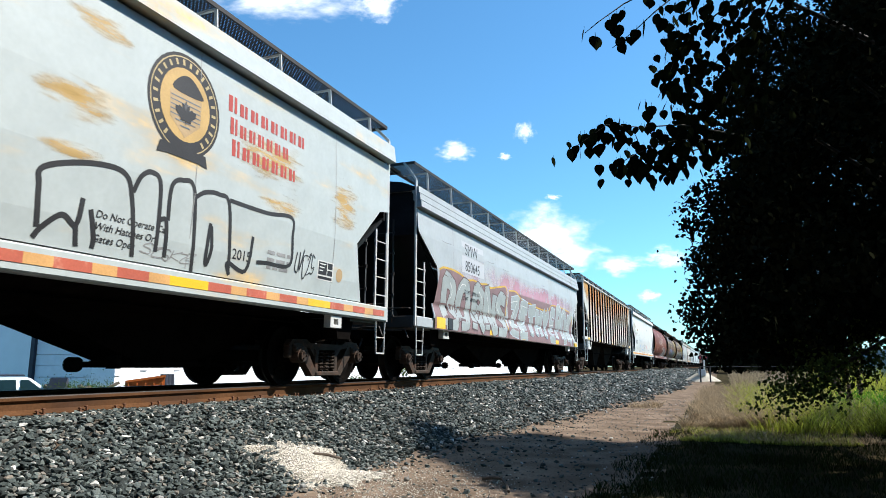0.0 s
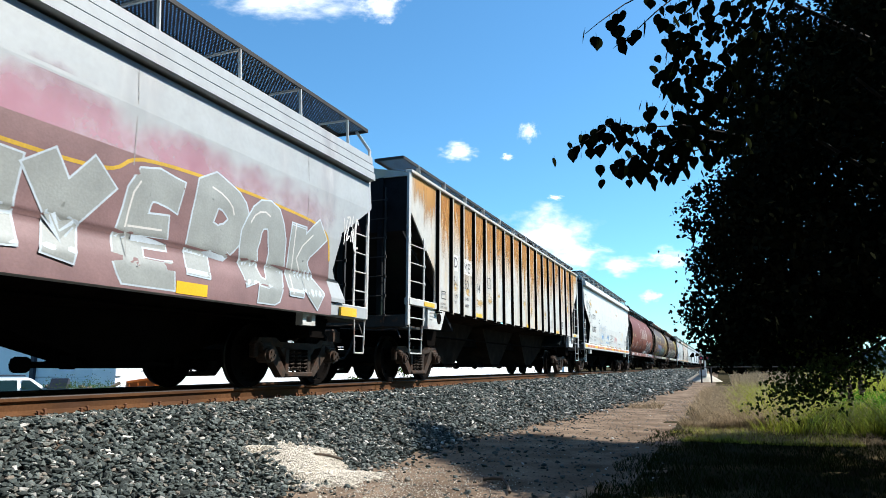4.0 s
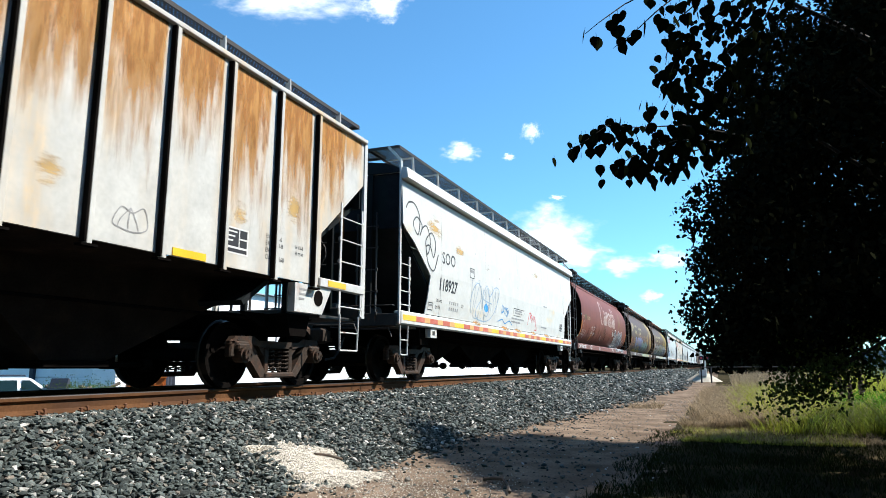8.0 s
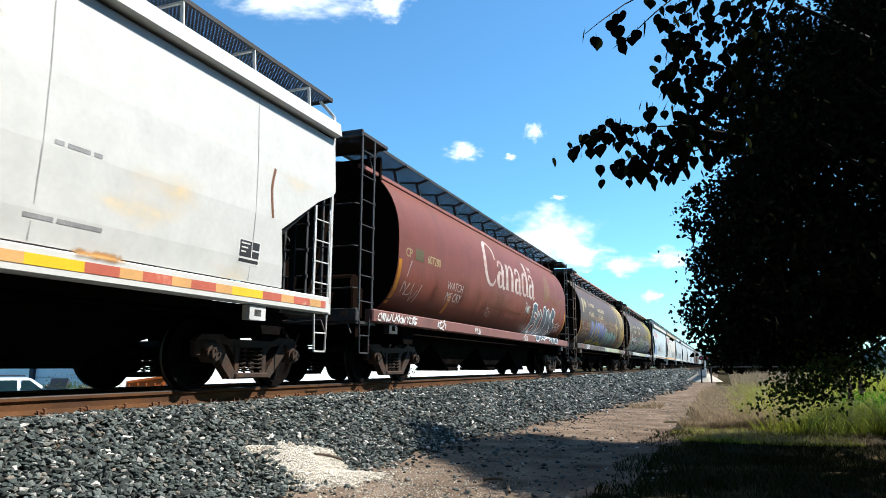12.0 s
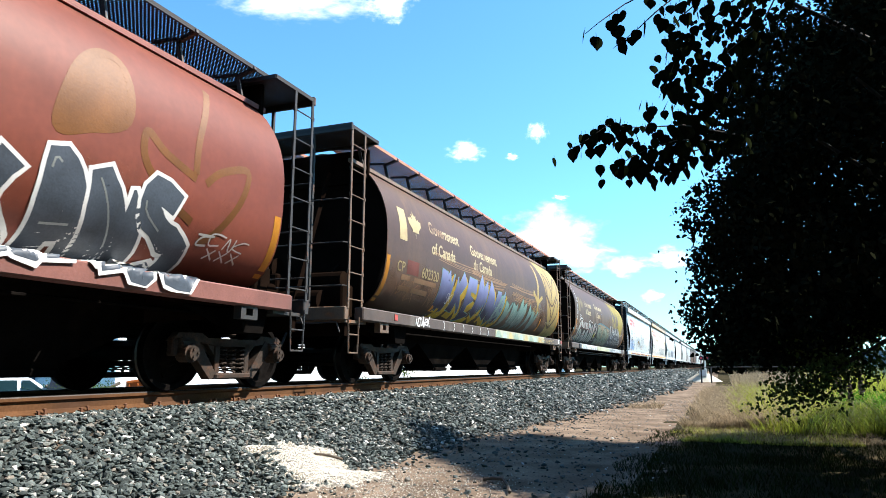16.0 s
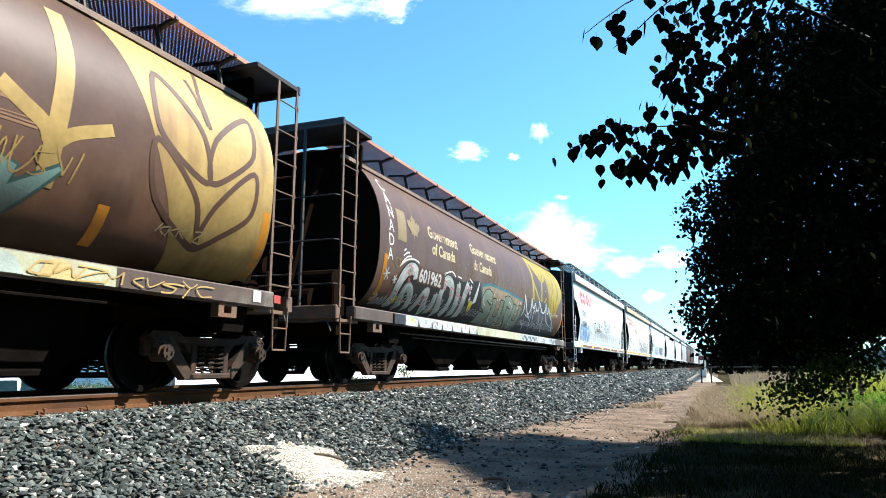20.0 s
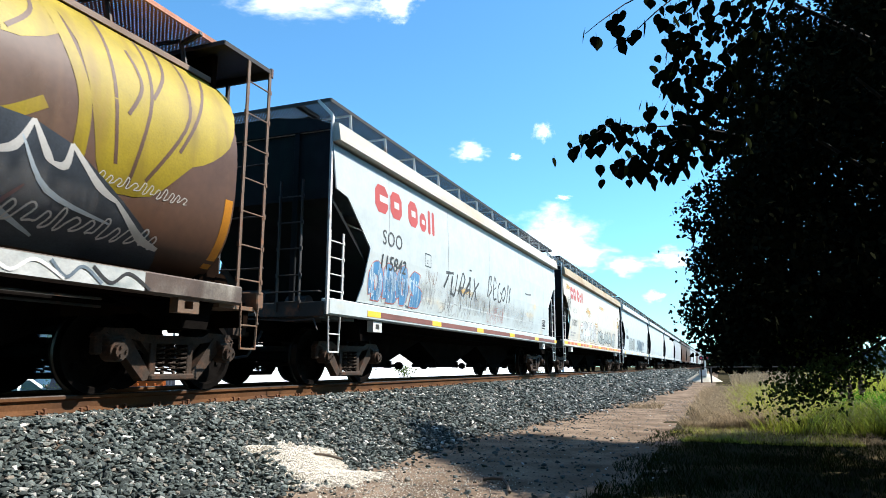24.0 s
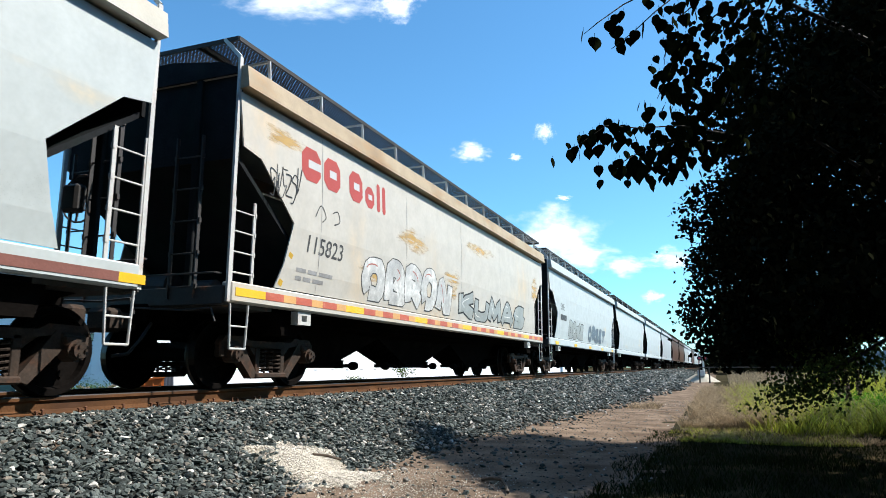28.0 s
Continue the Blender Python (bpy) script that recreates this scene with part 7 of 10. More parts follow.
    # yellow wheat
    for pts, w in (([(4.0, 4.08), (3.66, 3.7), (3.55, 3.13), (3.52, 2.35)], 0.24), ([(4.8, 3.2), (4.68, 2.82), (4.66, 2.45)], 0.16), ([(3.62, 3.05), (3.96, 2.78), (4.45, 2.45), (4.7, 2.25)], 0.11), ([(4.72, 2.32), (5.05, 2.48), (5.36, 2.69)], 0.12), ([(5.45, 3.9), (5.6, 3.4), (5.77, 2.84), (5.75, 2.3)], 0.15)):
        swash(car, pts, w, s, M["gold_yellow"], 0.005, "wheat_stem")
    for pts in ([(4.15, 4.1), (4.7, 4.1), (4.95, 3.84), (4.81, 3.18), (4.4, 3.33), (3.95, 3.65)], [(4.85, 4.1), (5.45, 4.1), (5.56, 3.9), (5.55, 3.48), (4.90, 3.18), (5.0, 3.79)],
                [(5.7, 4.1), (8.0, 4.1), (8.0, 3.2), (7.6, 2.75), (7.1, 2.5), (6.71, 2.11), (6.06, 2.11), (5.86, 2.84), (5.72, 3.47)]):
        bm = bmx()
        blob(bm, smooth_pts(pts, 3, True), s, 0.004)
        part("yellow_wheat", bm, M["gold_yellow"], car, "bright yellow wheat emblem, partly overpainted")
    for pts in ([(6.1, 4.05), (6.12, 3.27), (6.19, 2.33)], [(6.7, 4.05), (6.62, 3.16), (6.37, 2.13)], [(7.3, 4.05), (7.2, 3.15), (6.6, 2.25)], [(7.0, 4.0), (6.9, 3.6), (6.65, 3.2)], [(4.5, 4.0), (4.7, 3.6), (4.8, 3.25)], [(5.2, 4.05), (5.25, 3.6), (4.95, 3.25)], [(6.4, 3.7), (6.5, 3.3), (6.3, 2.9)], [(7.7, 3.9), (7.4, 3.3), (7.05, 2.7)]):
        stroke(car, "wheat_outline", pts, 0.045, s, M["brown_line"], 0.0075)
    # painted sill
    flat_sill = lambda z: 1.563
    part("sill_patch", box(bmx(), 1.55, 1.566, -6.92, -2.2, 1.085, 1.285), M["sill_pale"], car)
    part("sill_patch", box(bmx(), 1.55, 1.566, -2.2, 1.9, 1.085, 1.285), M["sill_cream"], car)
    part("sill_patch", box(bmx(), 1.55, 1.566, 1.9, 6.7, 1.085, 1.285), M["sill_pale"], car)
    part("tag_reader_plate", box(bmx(), 1.55, 1.59, -6.95, -6.45, 1.08, 1.28, 0.01), M["ink"], car)
    y = -6.4
    while y < -2.4:
        w = rw.uniform(0.4, 0.6)
        stroke(car, "sill_wave", [(y, 1.11), (y + 0.25 * w, 1.20), (y + 0.5 * w, 1.13), (y + 0.75 * w, 1.22), (y + w, 1.12)], 0.03, flat_sill, M["white_ink"], 0.010)
        bm = bmx()
        q = 0.06
        blob(bm, [(y + w * 0.5 + q * math.cos(a * 0.785), 1.19 + q * math.sin(a * 0.785)) for a in range(8)], flat_sill, 0.007)
        part("sill_spot", bm, M[rw.choice(("red_dull", "teal", "sun_yellow", "pink_line"))], car)
        bm = bmx()
        blob(bm, [(y + w, 1.085), (y + w + 0.10, 1.085), (y + w + 0.04, 1.24)], flat_sill, 0.008)
        part("sill_gap", bm, M["ink"], car)
        y += w + 0.1
    y = 2.0
    while y < 6.5:
        w = rw.uniform(0.5, 0.8)
        stroke(car, "sill_wave", [(y, 1.26), (y + 0.3 * w, 1.12), (y + 0.6 * w, 1.24), (y + w, 1.10)], 0.035, flat_sill, M[("ink", "slate", "white_ink")[int(y * 3) % 3]], 0.010)
        y += w * 0.8
    for z in (0.90, 0.98):
        part("brake_pipe", bar(bmx(), (1.30, -5.5, z - 0.02), (1.30, 6.4, z), 0.03, sides=6), M["iron_black"], car)
    canada_common(car, s, -7.4, 8.05)
    coat(car, "dust_film", -8.0, 8.0, 1.6, 3.4, s, M["haze_brown"], 0.002)


def rail_logo(car, s, y, z):
    """The big red wordmark of two words, kept to plain rounded shapes."""
    h = 0.52
    for w, x in ((0.52, 0.0), (0.50, 0.62), (0.46, 1.42), (0.34, 1.98), (0.13, 2.42), (0.13, 2.64)):
        bm = bmx()
        hh = h if w > 0.4 or w < 0.2 else h * 0.74
        q = min(0.12, w * 0.3)
        pts = [(y + x + q, z), (y + x + w - q, z), (y + x + w, z + q), (y + x + w, z + hh - q), (y + x + w - q, z + hh), (y + x + q, z + hh), (y + x, z + hh - q), (y + x, z + q)]
        if w > 0.2:
            iw = w * 0.34
            far = y + x + (w + 0.004 if x == 0.0 else w - iw * 0.7)
            bm2 = [(y + x + iw, z + hh * 0.40), (far, z + hh * 0.40), (far, z + hh * 0.64), (y + x + iw, z + hh * 0.64)]
            blob(bm, pts, s, 0.007)
            p = part("logo_shape", bm, M["logo_red"], car, "solid red logo shape")
            bm = bmx()
            blob(bm, bm2, s, 0.010)
            part("logo_counter", bm, M["white_patch"], p)
        else:
            blob(bm, pts, s, 0.007)
            part("logo_shape", bm, M["logo_red"], car, "solid red logo shape")


def mark_blue_tag_car(car, s):
    rail_logo(car, s, -6.90, 3.06)
    lettering("reporting_mark", "SOO", -6.60, 2.50, 0.27, s, M["ink_soft"], car, gap=1.08)
    lettering("car_number", "115842", -6.70, 2.05, 0.26, s, M["ink_soft"], car, shear=0.12, off=0.024)
    r = random.Random(91)
    burner(car, r, "OBOS", -7.05, -4.85, 1.43, 2.18, s, M["blue_streak"], M["red_dull"], None, bold=0.40, line=0.018, label="blue bubble graffiti edged in red")
    bm = bmx()
    for k in range(44):
        y = -7.0 + 2.1 * k / 44
        z = 2.1 - 0.2 * r.random()
        ribbon(bm, [(y, z), (y + 0.02, z - r.uniform(0.2, 0.55))], r.uniform(0.010, 0.03), s, 0.019)
    part("paint_drip", bm, M["drip_pale"], car)
    coat(car, "blue_smear", -7.2, -4.7, 1.40, 2.25, s, M["haze_blue"], 0.03)
    hand_tag(car, r, "TURAX", T7[0], T7[1], 1.93, 2.42, 0.07, s, M["ink_soft"], slant=0.5)
    for k in range(26):
        y, z = r.uniform(-3.5, 1.6), r.uniform(1.75, 2.2)
        stroke(car, "paint_drip", [(y, z), (y + 0.01, z - 0.08), (y, z - r.uniform(0.12, 0.35))], r.uniform(0.01, 0.02), s, M["ink_soft"], 0.009)
    hand_tag(car, r, "BEGON", T7[2], T7[3], 2.10, 2.58, 0.055, s, M["ink_soft"])
    for seed, y, z, w, h, n, key in ((31, -3.8, 1.45, 2.6, 0.35, 12, "ink_grey"), (32, -0.5, 1.42, 1.5, 0.42, 14, "red_dull"), (33, 2.0, 1.45, 2.5, 0.3, 9, "ink_grey"), (34, -4.7, 1.5, 0.7, 0.5, 6, "ink_grey"), (35, -4.6, 2.0, 0.6, 0.28, 4, "rust_dark")):
        bm = bmx()
        scribble(bm, random.Random(seed), y, z, w, h, n, s, 0.009)
        part("graffiti_tag", bm, M[key], car)
    box_mark(car, -4.64, -4.33, 2.36, 2.62, s, "C")
    lettering("date_stencil", "New 12.94", -5.45, 1.42, 0.07, s, M["ink_soft"], car)
    panel_label(car, 5.6, 6.1, 1.55, 1.9, s)
    stroke(car, "black_dash", [(3.3, 2.56), (3.6, 2.55), (4.0, 2.58)], 0.04, s, M["ink_soft"])
    stroke(car, "black_dash", [(-1.9, 2.62), (-1.75, 2.62)], 0.035, s, M["ink"])
    coat(car, "rust_stain", -3.2, -1.2, 1.9, 2.3, s, M["rust_bloom"])
    # thin grey film that makes the lower part of the side darker
    coat(car, "grime_film", -7.0, 7.6, 1.38, 2.3, s, M["haze_grey_thin"], 0.002)
    sill_tape(car, 8.0, "spaced")


def mark_rust_logo_car(car, s):
    rail_logo(car, s, -6.90, 3.06)
    lettering("car_number", "115823", -6.75, 1.98, 0.26, s, M["ink_soft"], car, shear=0.12)
    stroke(car, "faded_mark", [(-6.5, 2.55), (-6.35, 2.75), (-6.2, 2.6), (-6.3, 2.5)], 0.02, s, M["ink_soft"])
    stroke(car, "faded_mark", [(-6.0, 2.7), (-5.85, 2.75), (-5.78, 2.6), (-5.95, 2.52)], 0.02, s, M["ink_soft"])
    bm = bmx()
    scribble(bm, random.Random(41), -7.7, 2.6, 0.8, 0.5, 6, s, 0.02)
    part("graffiti_tag", bm, M["ink"], car)
    r = random.Random(42)
    burner(car, r, "OBRON", -4.9, -0.7, 1.42, 2.3, s, M["silver_thin"], M["ink_soft"], M["red_dull"], bold=0.34, line=0.02, label="hollow black-outlined graffiti")
    burner(car, r, "KUMAS", -0.2, 5.6, 1.42, 2.1, s, M["silver"], M["ink"], M["white_ink"], bold=0.36, line=0.04, label="grey block-letter graffiti")
    for y, z, w in ((-6.9, 1.66, (0.25, 0.25, 0.4)), (-6.9, 1.54, (0.15, 0.2, 0.3))):
        word_bars(car, "small_stencil", y, z, 0.06, w, s, M["ink_grey"])
    for y0, y1, z0, z1, k in ((-7.9, -6.6, 3.2, 3.8, "rust_bloom"), (-3.8, -1.8, 2.4, 3.2, "rust_bloom"), (-1.3, 0.0, 1.5, 2.9, "rust_bloom"), (-5.2, -3.6, 1.5, 2.4, "rust_bloom"), (6.4, 7.6, 2.0, 3.6, "rust_bloom"), (0, 3, 2.9, 3.6, "rust_bloom")):
        coat(car, "rust_stain", y0, y1, z0, z1, s, M[k])
    bm = bmx()
    ribbon(bm, [(-7.25, 1.42), (-7.05, 1.9)], 0.10, s, 0.006)
    part("yellow_edge", bm, M["ochre"], car)
    sill_tape(car, 8.325, "band")


def mark_pale_car(car, s):
    lettering("reporting_mark", "DME", -6.6, 2.5, 0.25, s, M["ink_soft"], car)
    word_bars(car, "car_number_bar", -6.6, 2.1, 0.22, (1.1,), s, M["ink_soft"])
    r = random.Random(52)
    burner(car, r, "BOKE", -5.0, -1.6, 1.42, 2.2, s, M["silver"], M["ink_soft"], None, bold=0.34, line=0.03, label="grey graffiti")
    burner(car, r, "ORSET", -0.5, 4.6, 1.42, 2.2, s, M["slate"], M["silver"], None, bold=0.34, line=0.03, label="slate graffiti")
    sill_tape(car, 8.4, "few")


def fade_paint(name, top, bottom, z0, z1):
    """Spray paint that blends from one colour to another up the side."""
    m = mat(name, top, 0.5, vary=0.2, stain=bottom, stain_amt=0.5, stain_scale=1.3, streak=(1, 1.2, 0.8))
    n, l = m.node_tree.nodes, m.node_tree.links
    tc, sep, r = n.new("ShaderNodeTexCoord"), n.new("ShaderNodeSeparateXYZ"), n.new("ShaderNodeMapRange")
    mix = n.new("ShaderNodeMix")
    mix.data_type = "RGBA"
    nz = n.new("ShaderNodeTexNoise")
    nz.inputs["Scale"].default_value, nz.inputs["Detail"].default_value = 2.2, 4.0
    l.new(tc.outputs["Object"], nz.inputs["Vector"])
    l.new(tc.outputs["Object"], sep.inputs[0])
    ad = n.new("ShaderNodeMath")
    ad.operation = "MULTIPLY_ADD"
    ad.inputs[1].default_value = 0.7
    l.new(nz.outputs["Fac"], ad.inputs[0])
    l.new(sep.outputs["Z"], ad.inputs[2])
    r.inputs["From Min"].default_value, r.inputs["From Max"].default_value = z0 + 0.35, z1 + 0.35
    l.new(ad.outputs[0], r.inputs["Value"])
    l.new(r.outputs[0], mix.inputs[0])
    mix.inputs[6].default_value, mix.inputs[7].default_value = (*bottom, 1), (*top, 1)
    l.new(mix.outputs[2], n["Principled BSDF"].inputs["Base Color"])
    return m


M["violet_fade"] = fade_paint("violet_to_navy_spray_paint", (0.24, 0.27, 0.50), (0.02, 0.02, 0.06), 1.62, 2.40)
M["teal_fade"] = fade_paint("teal_to_slate_spray_paint", (0.20, 0.36, 0.32), (0.11, 0.13, 0.13), 1.45, 2.2)
M["slate_dark"] = mat("slate_black_spray_paint", (0.045, 0.055, 0.07), 0.5, vary=0.3)
M["ghost_letter"] = mat("overpainted_ghost_lettering", (0.16, 0.062, 0.022), 0.55, vary=0.3, stain=(0.14, 0.045, 0.03), stain_amt=0.4, stain_scale=3)
M["wordmark"] = mat("worn_white_wordmark_paint", (0.44, 0.355, 0.31), 0.6, vary=0.12, stain=(0.30, 0.125, 0.09), stain_amt=0.5, stain_scale=1.3, streak=(1, 0.7, 4), stain_soft=0.2)
M["emblem_gold"] = mat("emblem_gold_paint", (0.46, 0.30, 0.11), 0.5, vary=0.12)
M["emblem_dull"] = mat("dull_tan_paint", (0.36, 0.25, 0.13), 0.6, vary=0.15)
M["patch_grey"] = mat("clean_grey_paint_patch", (0.42, 0.42, 0.43), 0.5, vary=0.05)
M["white_patch"] = mat("clean_white_paint_patch", (0.46, 0.46, 0.455), 0.5, vary=0.05)
M["mauve_dark"] = mat("dark_plum_spray_paint", (0.11, 0.065, 0.065), 0.6, vary=0.15)
M["ink_soft"] = mat("worn_black_stencil_paint", (0.045, 0.045, 0.045), 0.6, vary=0.3, stain=(0.45, 0.44, 0.42), stain_amt=0.16, stain_scale=9)
M["blue_grey_ink"] = mat("pale_blue_spray_paint", (0.24, 0.33, 0.43), 0.5, vary=0.2)
M["rust_dark"] = mat("dark_rust_scrape", (0.14, 0.06, 0.03), 0.8, vary=0.3)
M["olive"] = mat("olive_paint_patch", (0.11, 0.085, 0.04), 0.6, vary=0.2)
M["red_patch"] = mat("red_paint_patch", (0.17, 0.055, 0.045), 0.6, vary=0.2)
M["cream_worn"] = mat("worn_cream_lettering", (0.42, 0.335, 0.19), 0.55, vary=0.15, stain=(0.16, 0.08, 0.05), stain_amt=0.38, stain_scale=2.2, stain_soft=0.06)
M["faded_orange"] = mat("faded_orange_wheat_paint", (0.16, 0.062, 0.016), 0.55, vary=0.2)
M["brown_line"] = mat("dark_brown_line_paint", (0.085, 0.045, 0.028), 0.55, vary=0.2)
M["brown_pale"] = mat("pale_brown_paint", (0.26, 0.15, 0.085), 0.6, vary=0.2)
M["teal_dark"] = mat("dark_teal_spray_paint", (0.045, 0.10, 0.09), 0.5, vary=0.2)
M["teal_pale"] = mat("pale_teal_spray_paint", (0.30, 0.36, 0.32), 0.5, vary=0.3)
M["sage"] = mat("sage_spray_paint", (0.20, 0.25, 0.19), 0.5, vary=0.25)
M["red_dull"] = mat("dull_red_spray_paint", (0.33, 0.10, 0.08), 0.6, vary=0.25)
M["drip_pale"] = mat("pale_paint_drip", (0.45, 0.52, 0.58), 0.5, vary=0.15)
M["blue_streak"] = mat("streaked_blue_spray_paint", (0.05, 0.17, 0.32), 0.5, vary=0.25, stain=(0.30, 0.36, 0.42), stain_amt=0.42, stain_scale=1.6, streak=(1, 7, 0.4))
M["cream_dull"] = mat("dull_gold_lettering_paint", (0.20, 0.145, 0.065), 0.55, vary=0.2, stain=(0.12, 0.07, 0.04), stain_amt=0.3, stain_scale=3)
M["pink_line"] = mat("pink_marker_paint", (0.50, 0.14, 0.16), 0.5, vary=0.2)
M["sun_yellow"] = mat("lemon_spray_paint", (0.55, 0.50, 0.03), 0.5, vary=0.2)
M["deep_teal"] = mat("blue_teal_spray_paint", (0.03, 0.13, 0.17), 0.5, vary=0.3)
M["speckled_tan"] = mat("tan_spray_paint", (0.26, 0.20, 0.13), 0.55, vary=0.3, scale=6)
M["sill_pale"] = mat("pale_mixed_spray_paint", (0.40, 0.41, 0.40), 0.55, vary=0.2, stain=(0.13, 0.17, 0.17), stain_amt=0.4, stain_scale=2.2, streak=(1, 1, 2))
M["haze_white"] = spray_material("white_spray_mist", (0.50, 0.50, 0.52), 2.4, (1, 1.4, 0.8), 0.85, 1.3, 0.5)
M["rust_speckle"] = spray_material("speckled_orange_rust", (0.36, 0.15, 0.036), 7.0, (1, 1.6, 0.35), 0.84, 1.14, 0.75)
M["haze_blue"] = spray_material("blue_spray_smear", (0.06, 0.16, 0.28), 2.0, (1, 3.5, 0.35), 0.85, 1.3, 0.7)
M["sill_cream"] = mat("cream_green_spray_paint", (0.34, 0.35, 0.24), 0.55, vary=0.2, stain=(0.22, 0.15, 0.08), stain_amt=0.3, stain_scale=2)
M["ochre_pale"] = mat("pale_ochre_spray_paint", (0.42, 0.32, 0.14), 0.55, vary=0.2)
M["pale_grey_green"] = mat("pale_grey_green_spray_paint", (0.36, 0.41, 0.385), 0.5, vary=0.2, stain=(0.55, 0.56, 0.55), stain_amt=0.4, stain_scale=3)
T7 = (-3.6, -1.2, -0.5, 1.75)
M["silver_thin"] = mat("thin_grey_spray_paint", (0.42, 0.42, 0.41), 0.5, vary=0.3, stain=(0.6, 0.6, 0.58), stain_amt=0.5, stain_scale=2)
M["haze_grey_thin"] = spray_material("thin_grey_film", (0.17, 0.165, 0.16), 1.2, (1, 1.0, 0.5), 0.75, 1.4, 0.6)



def shifted(marker, car, surf, dy):
    """Lays the marks of a car, moved along it by dy."""
    had = set(car.children)
    marker(car, surf)
    for ob in car.children:
        if ob not in had:
            ob.matrix_basis = Matrix.Translation((0, dy, 0)) @ ob.matrix_basis


SOLID = ("reflective_tape", "sill_patch", "tag_reader_plate")
before = {ob for ob in bpy.data.objects}
mark_white_emblem_car(c0, c0s)
mark_graffiti_car(c1, c1s)
mark_rusty_car(c2, c2s)
mark_tagged_white_car(c3, c3s)
mark_red_barrel(c4, c4s)
shifted(mark_wheat_barrel, c5, c5s, 0.2)
shifted(mark_painted_barrel, c6, c6s, 0.04)
shifted(mark_blue_tag_car, c7, c7s, 0.29)
shifted(mark_rust_logo_car, c8, c8s, 0.05)
mark_pale_car(c9, c9s)

def face_out(ob, round_side, surf):
    """Turns thin paint outward and presses it close to the side; on a barrel it takes the barrel's own roundness."""
    thin = 0.6 if round_side else 0.4
    for v in ob.data.vertices:
        d = v.co.x - surf(v.co.z)
        if v.co.z > 1.37 and 0.0 < d < 0.04:
            v.co.x -= d * (1 - thin)
    bm = bmx()
    bm.from_mesh(ob.data)
    bm.normal_update()
    bmesh.ops.reverse_faces(bm, faces=[f for f in bm.faces if f.normal.x < 0])
    bm.to_mesh(ob.data)
    bm.free()
    ob.data.shade_smooth()
    if round_side and len(ob.data.vertices) and min(v.co.z for v in ob.data.vertices) > 1.3:
        ob.data.normals_split_custom_set_from_vertices([Vector((v.co.x / CYL_A ** 2, 0.0, (v.co.z - CYL_C) / CYL_B ** 2)).normalized() for v in ob.data.vertices])


barrels = (c4, c5, c6)
SIDES = {c0: c0s, c1: c1s, c2: c2s, c3: c3s, c4: c4s, c5: c5s, c6: c6s, c7: c7s, c8: c8s, c9: c9s}
for ob in [q for q in bpy.data.objects if q not in before]:          # thin paint follows the curve of the side
    if ob.type == "MESH" and ob.name.split(".")[0] not in SOLID:
        top = ob
        while top.parent:
            top = top.parent
        face_out(ob, top in barrels, SIDES[top])


# ---------------------------------------------------------------- ground, track bed, rails
CROWN = RAIL - 0.185


def wob(x, y, s, k=0.0):
    return noise.noise(Vector((x * s + k, y * s - k, k)))


def toe(y):
    return 3.05 + min(1.4, 0.05 * max(0.0, y - 12)) + 0.18 * wob(0, y, 0.35, 3.1) + 0.12 * wob(0, y, 1.3, 7.7)


def ground_z(x, y):
    r = x - TX
    if r > 0:
        t = toe(y)
        if r <= 1.6:
            z = CROWN - 0.03
        elif r < t:
            k = (r - 1.6) / (t - 1.6)
            z = (CROWN - 0.03) * (1 - k) ** 0.92
        else:
            z = 0.03 * wob(x, y, 0.6) - 0.03 * math.exp(-((x + 1.9) / 1.1) ** 2)
            if x > 0:
                z += 0.10 * min(1, x / 6) + 0.05 * wob(x, y, 0.4, 5)
    else:
        z = CROWN - 0.03 if r > -1.7 else max(-0.85, CROWN - 0.03 + (r + 1.7) * 0.45)
        if r < -5:
            z += 0.06 * wob(x, y, 0.3)
    return z


def axis(stops):
    out = []
    for a, b, step in stops:
        n = max(1, round((b - a) / step))
        out += [a + (b - a) * i / n for i in range(n)]
    return out + [stops[-1][1]]


def ground_material():
    m = mat("ground_soil", (0.165, 0.122, 0.090), 0.95, spec=0.0, vary=0.42, scale=1.6, fine=30, bump=0.7, stain=(0.065, 0.046, 0.031), stain_amt=0.35, stain_scale=0.9)
    return m


xs = axis([(-900, -120, 120), (-120, -40, 12), (-40, -13, 2.5), (-13, -8.8, 0.35), (-8.8, -5.7, 0.3), (-5.7, -3.4, 0.12), (-3.4, 3, 0.3), (3, 20, 1.0), (20, 120, 12), (120, 900, 120)])
ys = axis([(-200, -20, 30), (-20, 2, 1.2), (2, 20, 0.22), (20, 60, 0.7), (60, 160, 4), (160, 1500, 130)])
verts = [(x, y, ground_z(x, y)) for y in ys for x in xs]
nx = len(xs)
faces, kinds = [], []
for j in range(len(ys) - 1):
    for i in range(nx - 1):
        faces.append((j * nx + i, j * nx + i + 1, (j + 1) * nx + i + 1, (j + 1) * nx + i))
        cx, cy = (xs[i] + xs[i + 1]) / 2, (ys[j] + ys[j + 1]) / 2
        r = cx - TX
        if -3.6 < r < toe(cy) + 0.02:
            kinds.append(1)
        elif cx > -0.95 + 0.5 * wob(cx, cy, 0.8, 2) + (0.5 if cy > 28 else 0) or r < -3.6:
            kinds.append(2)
        else:
            kinds.append(0)
me = bpy.data.meshes.new("ground")
me.from_pydata(verts, [], faces)
M["soil"] = ground_material()
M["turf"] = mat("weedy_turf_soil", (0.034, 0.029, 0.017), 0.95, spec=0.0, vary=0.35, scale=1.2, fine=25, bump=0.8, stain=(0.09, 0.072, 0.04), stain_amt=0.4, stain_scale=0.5)
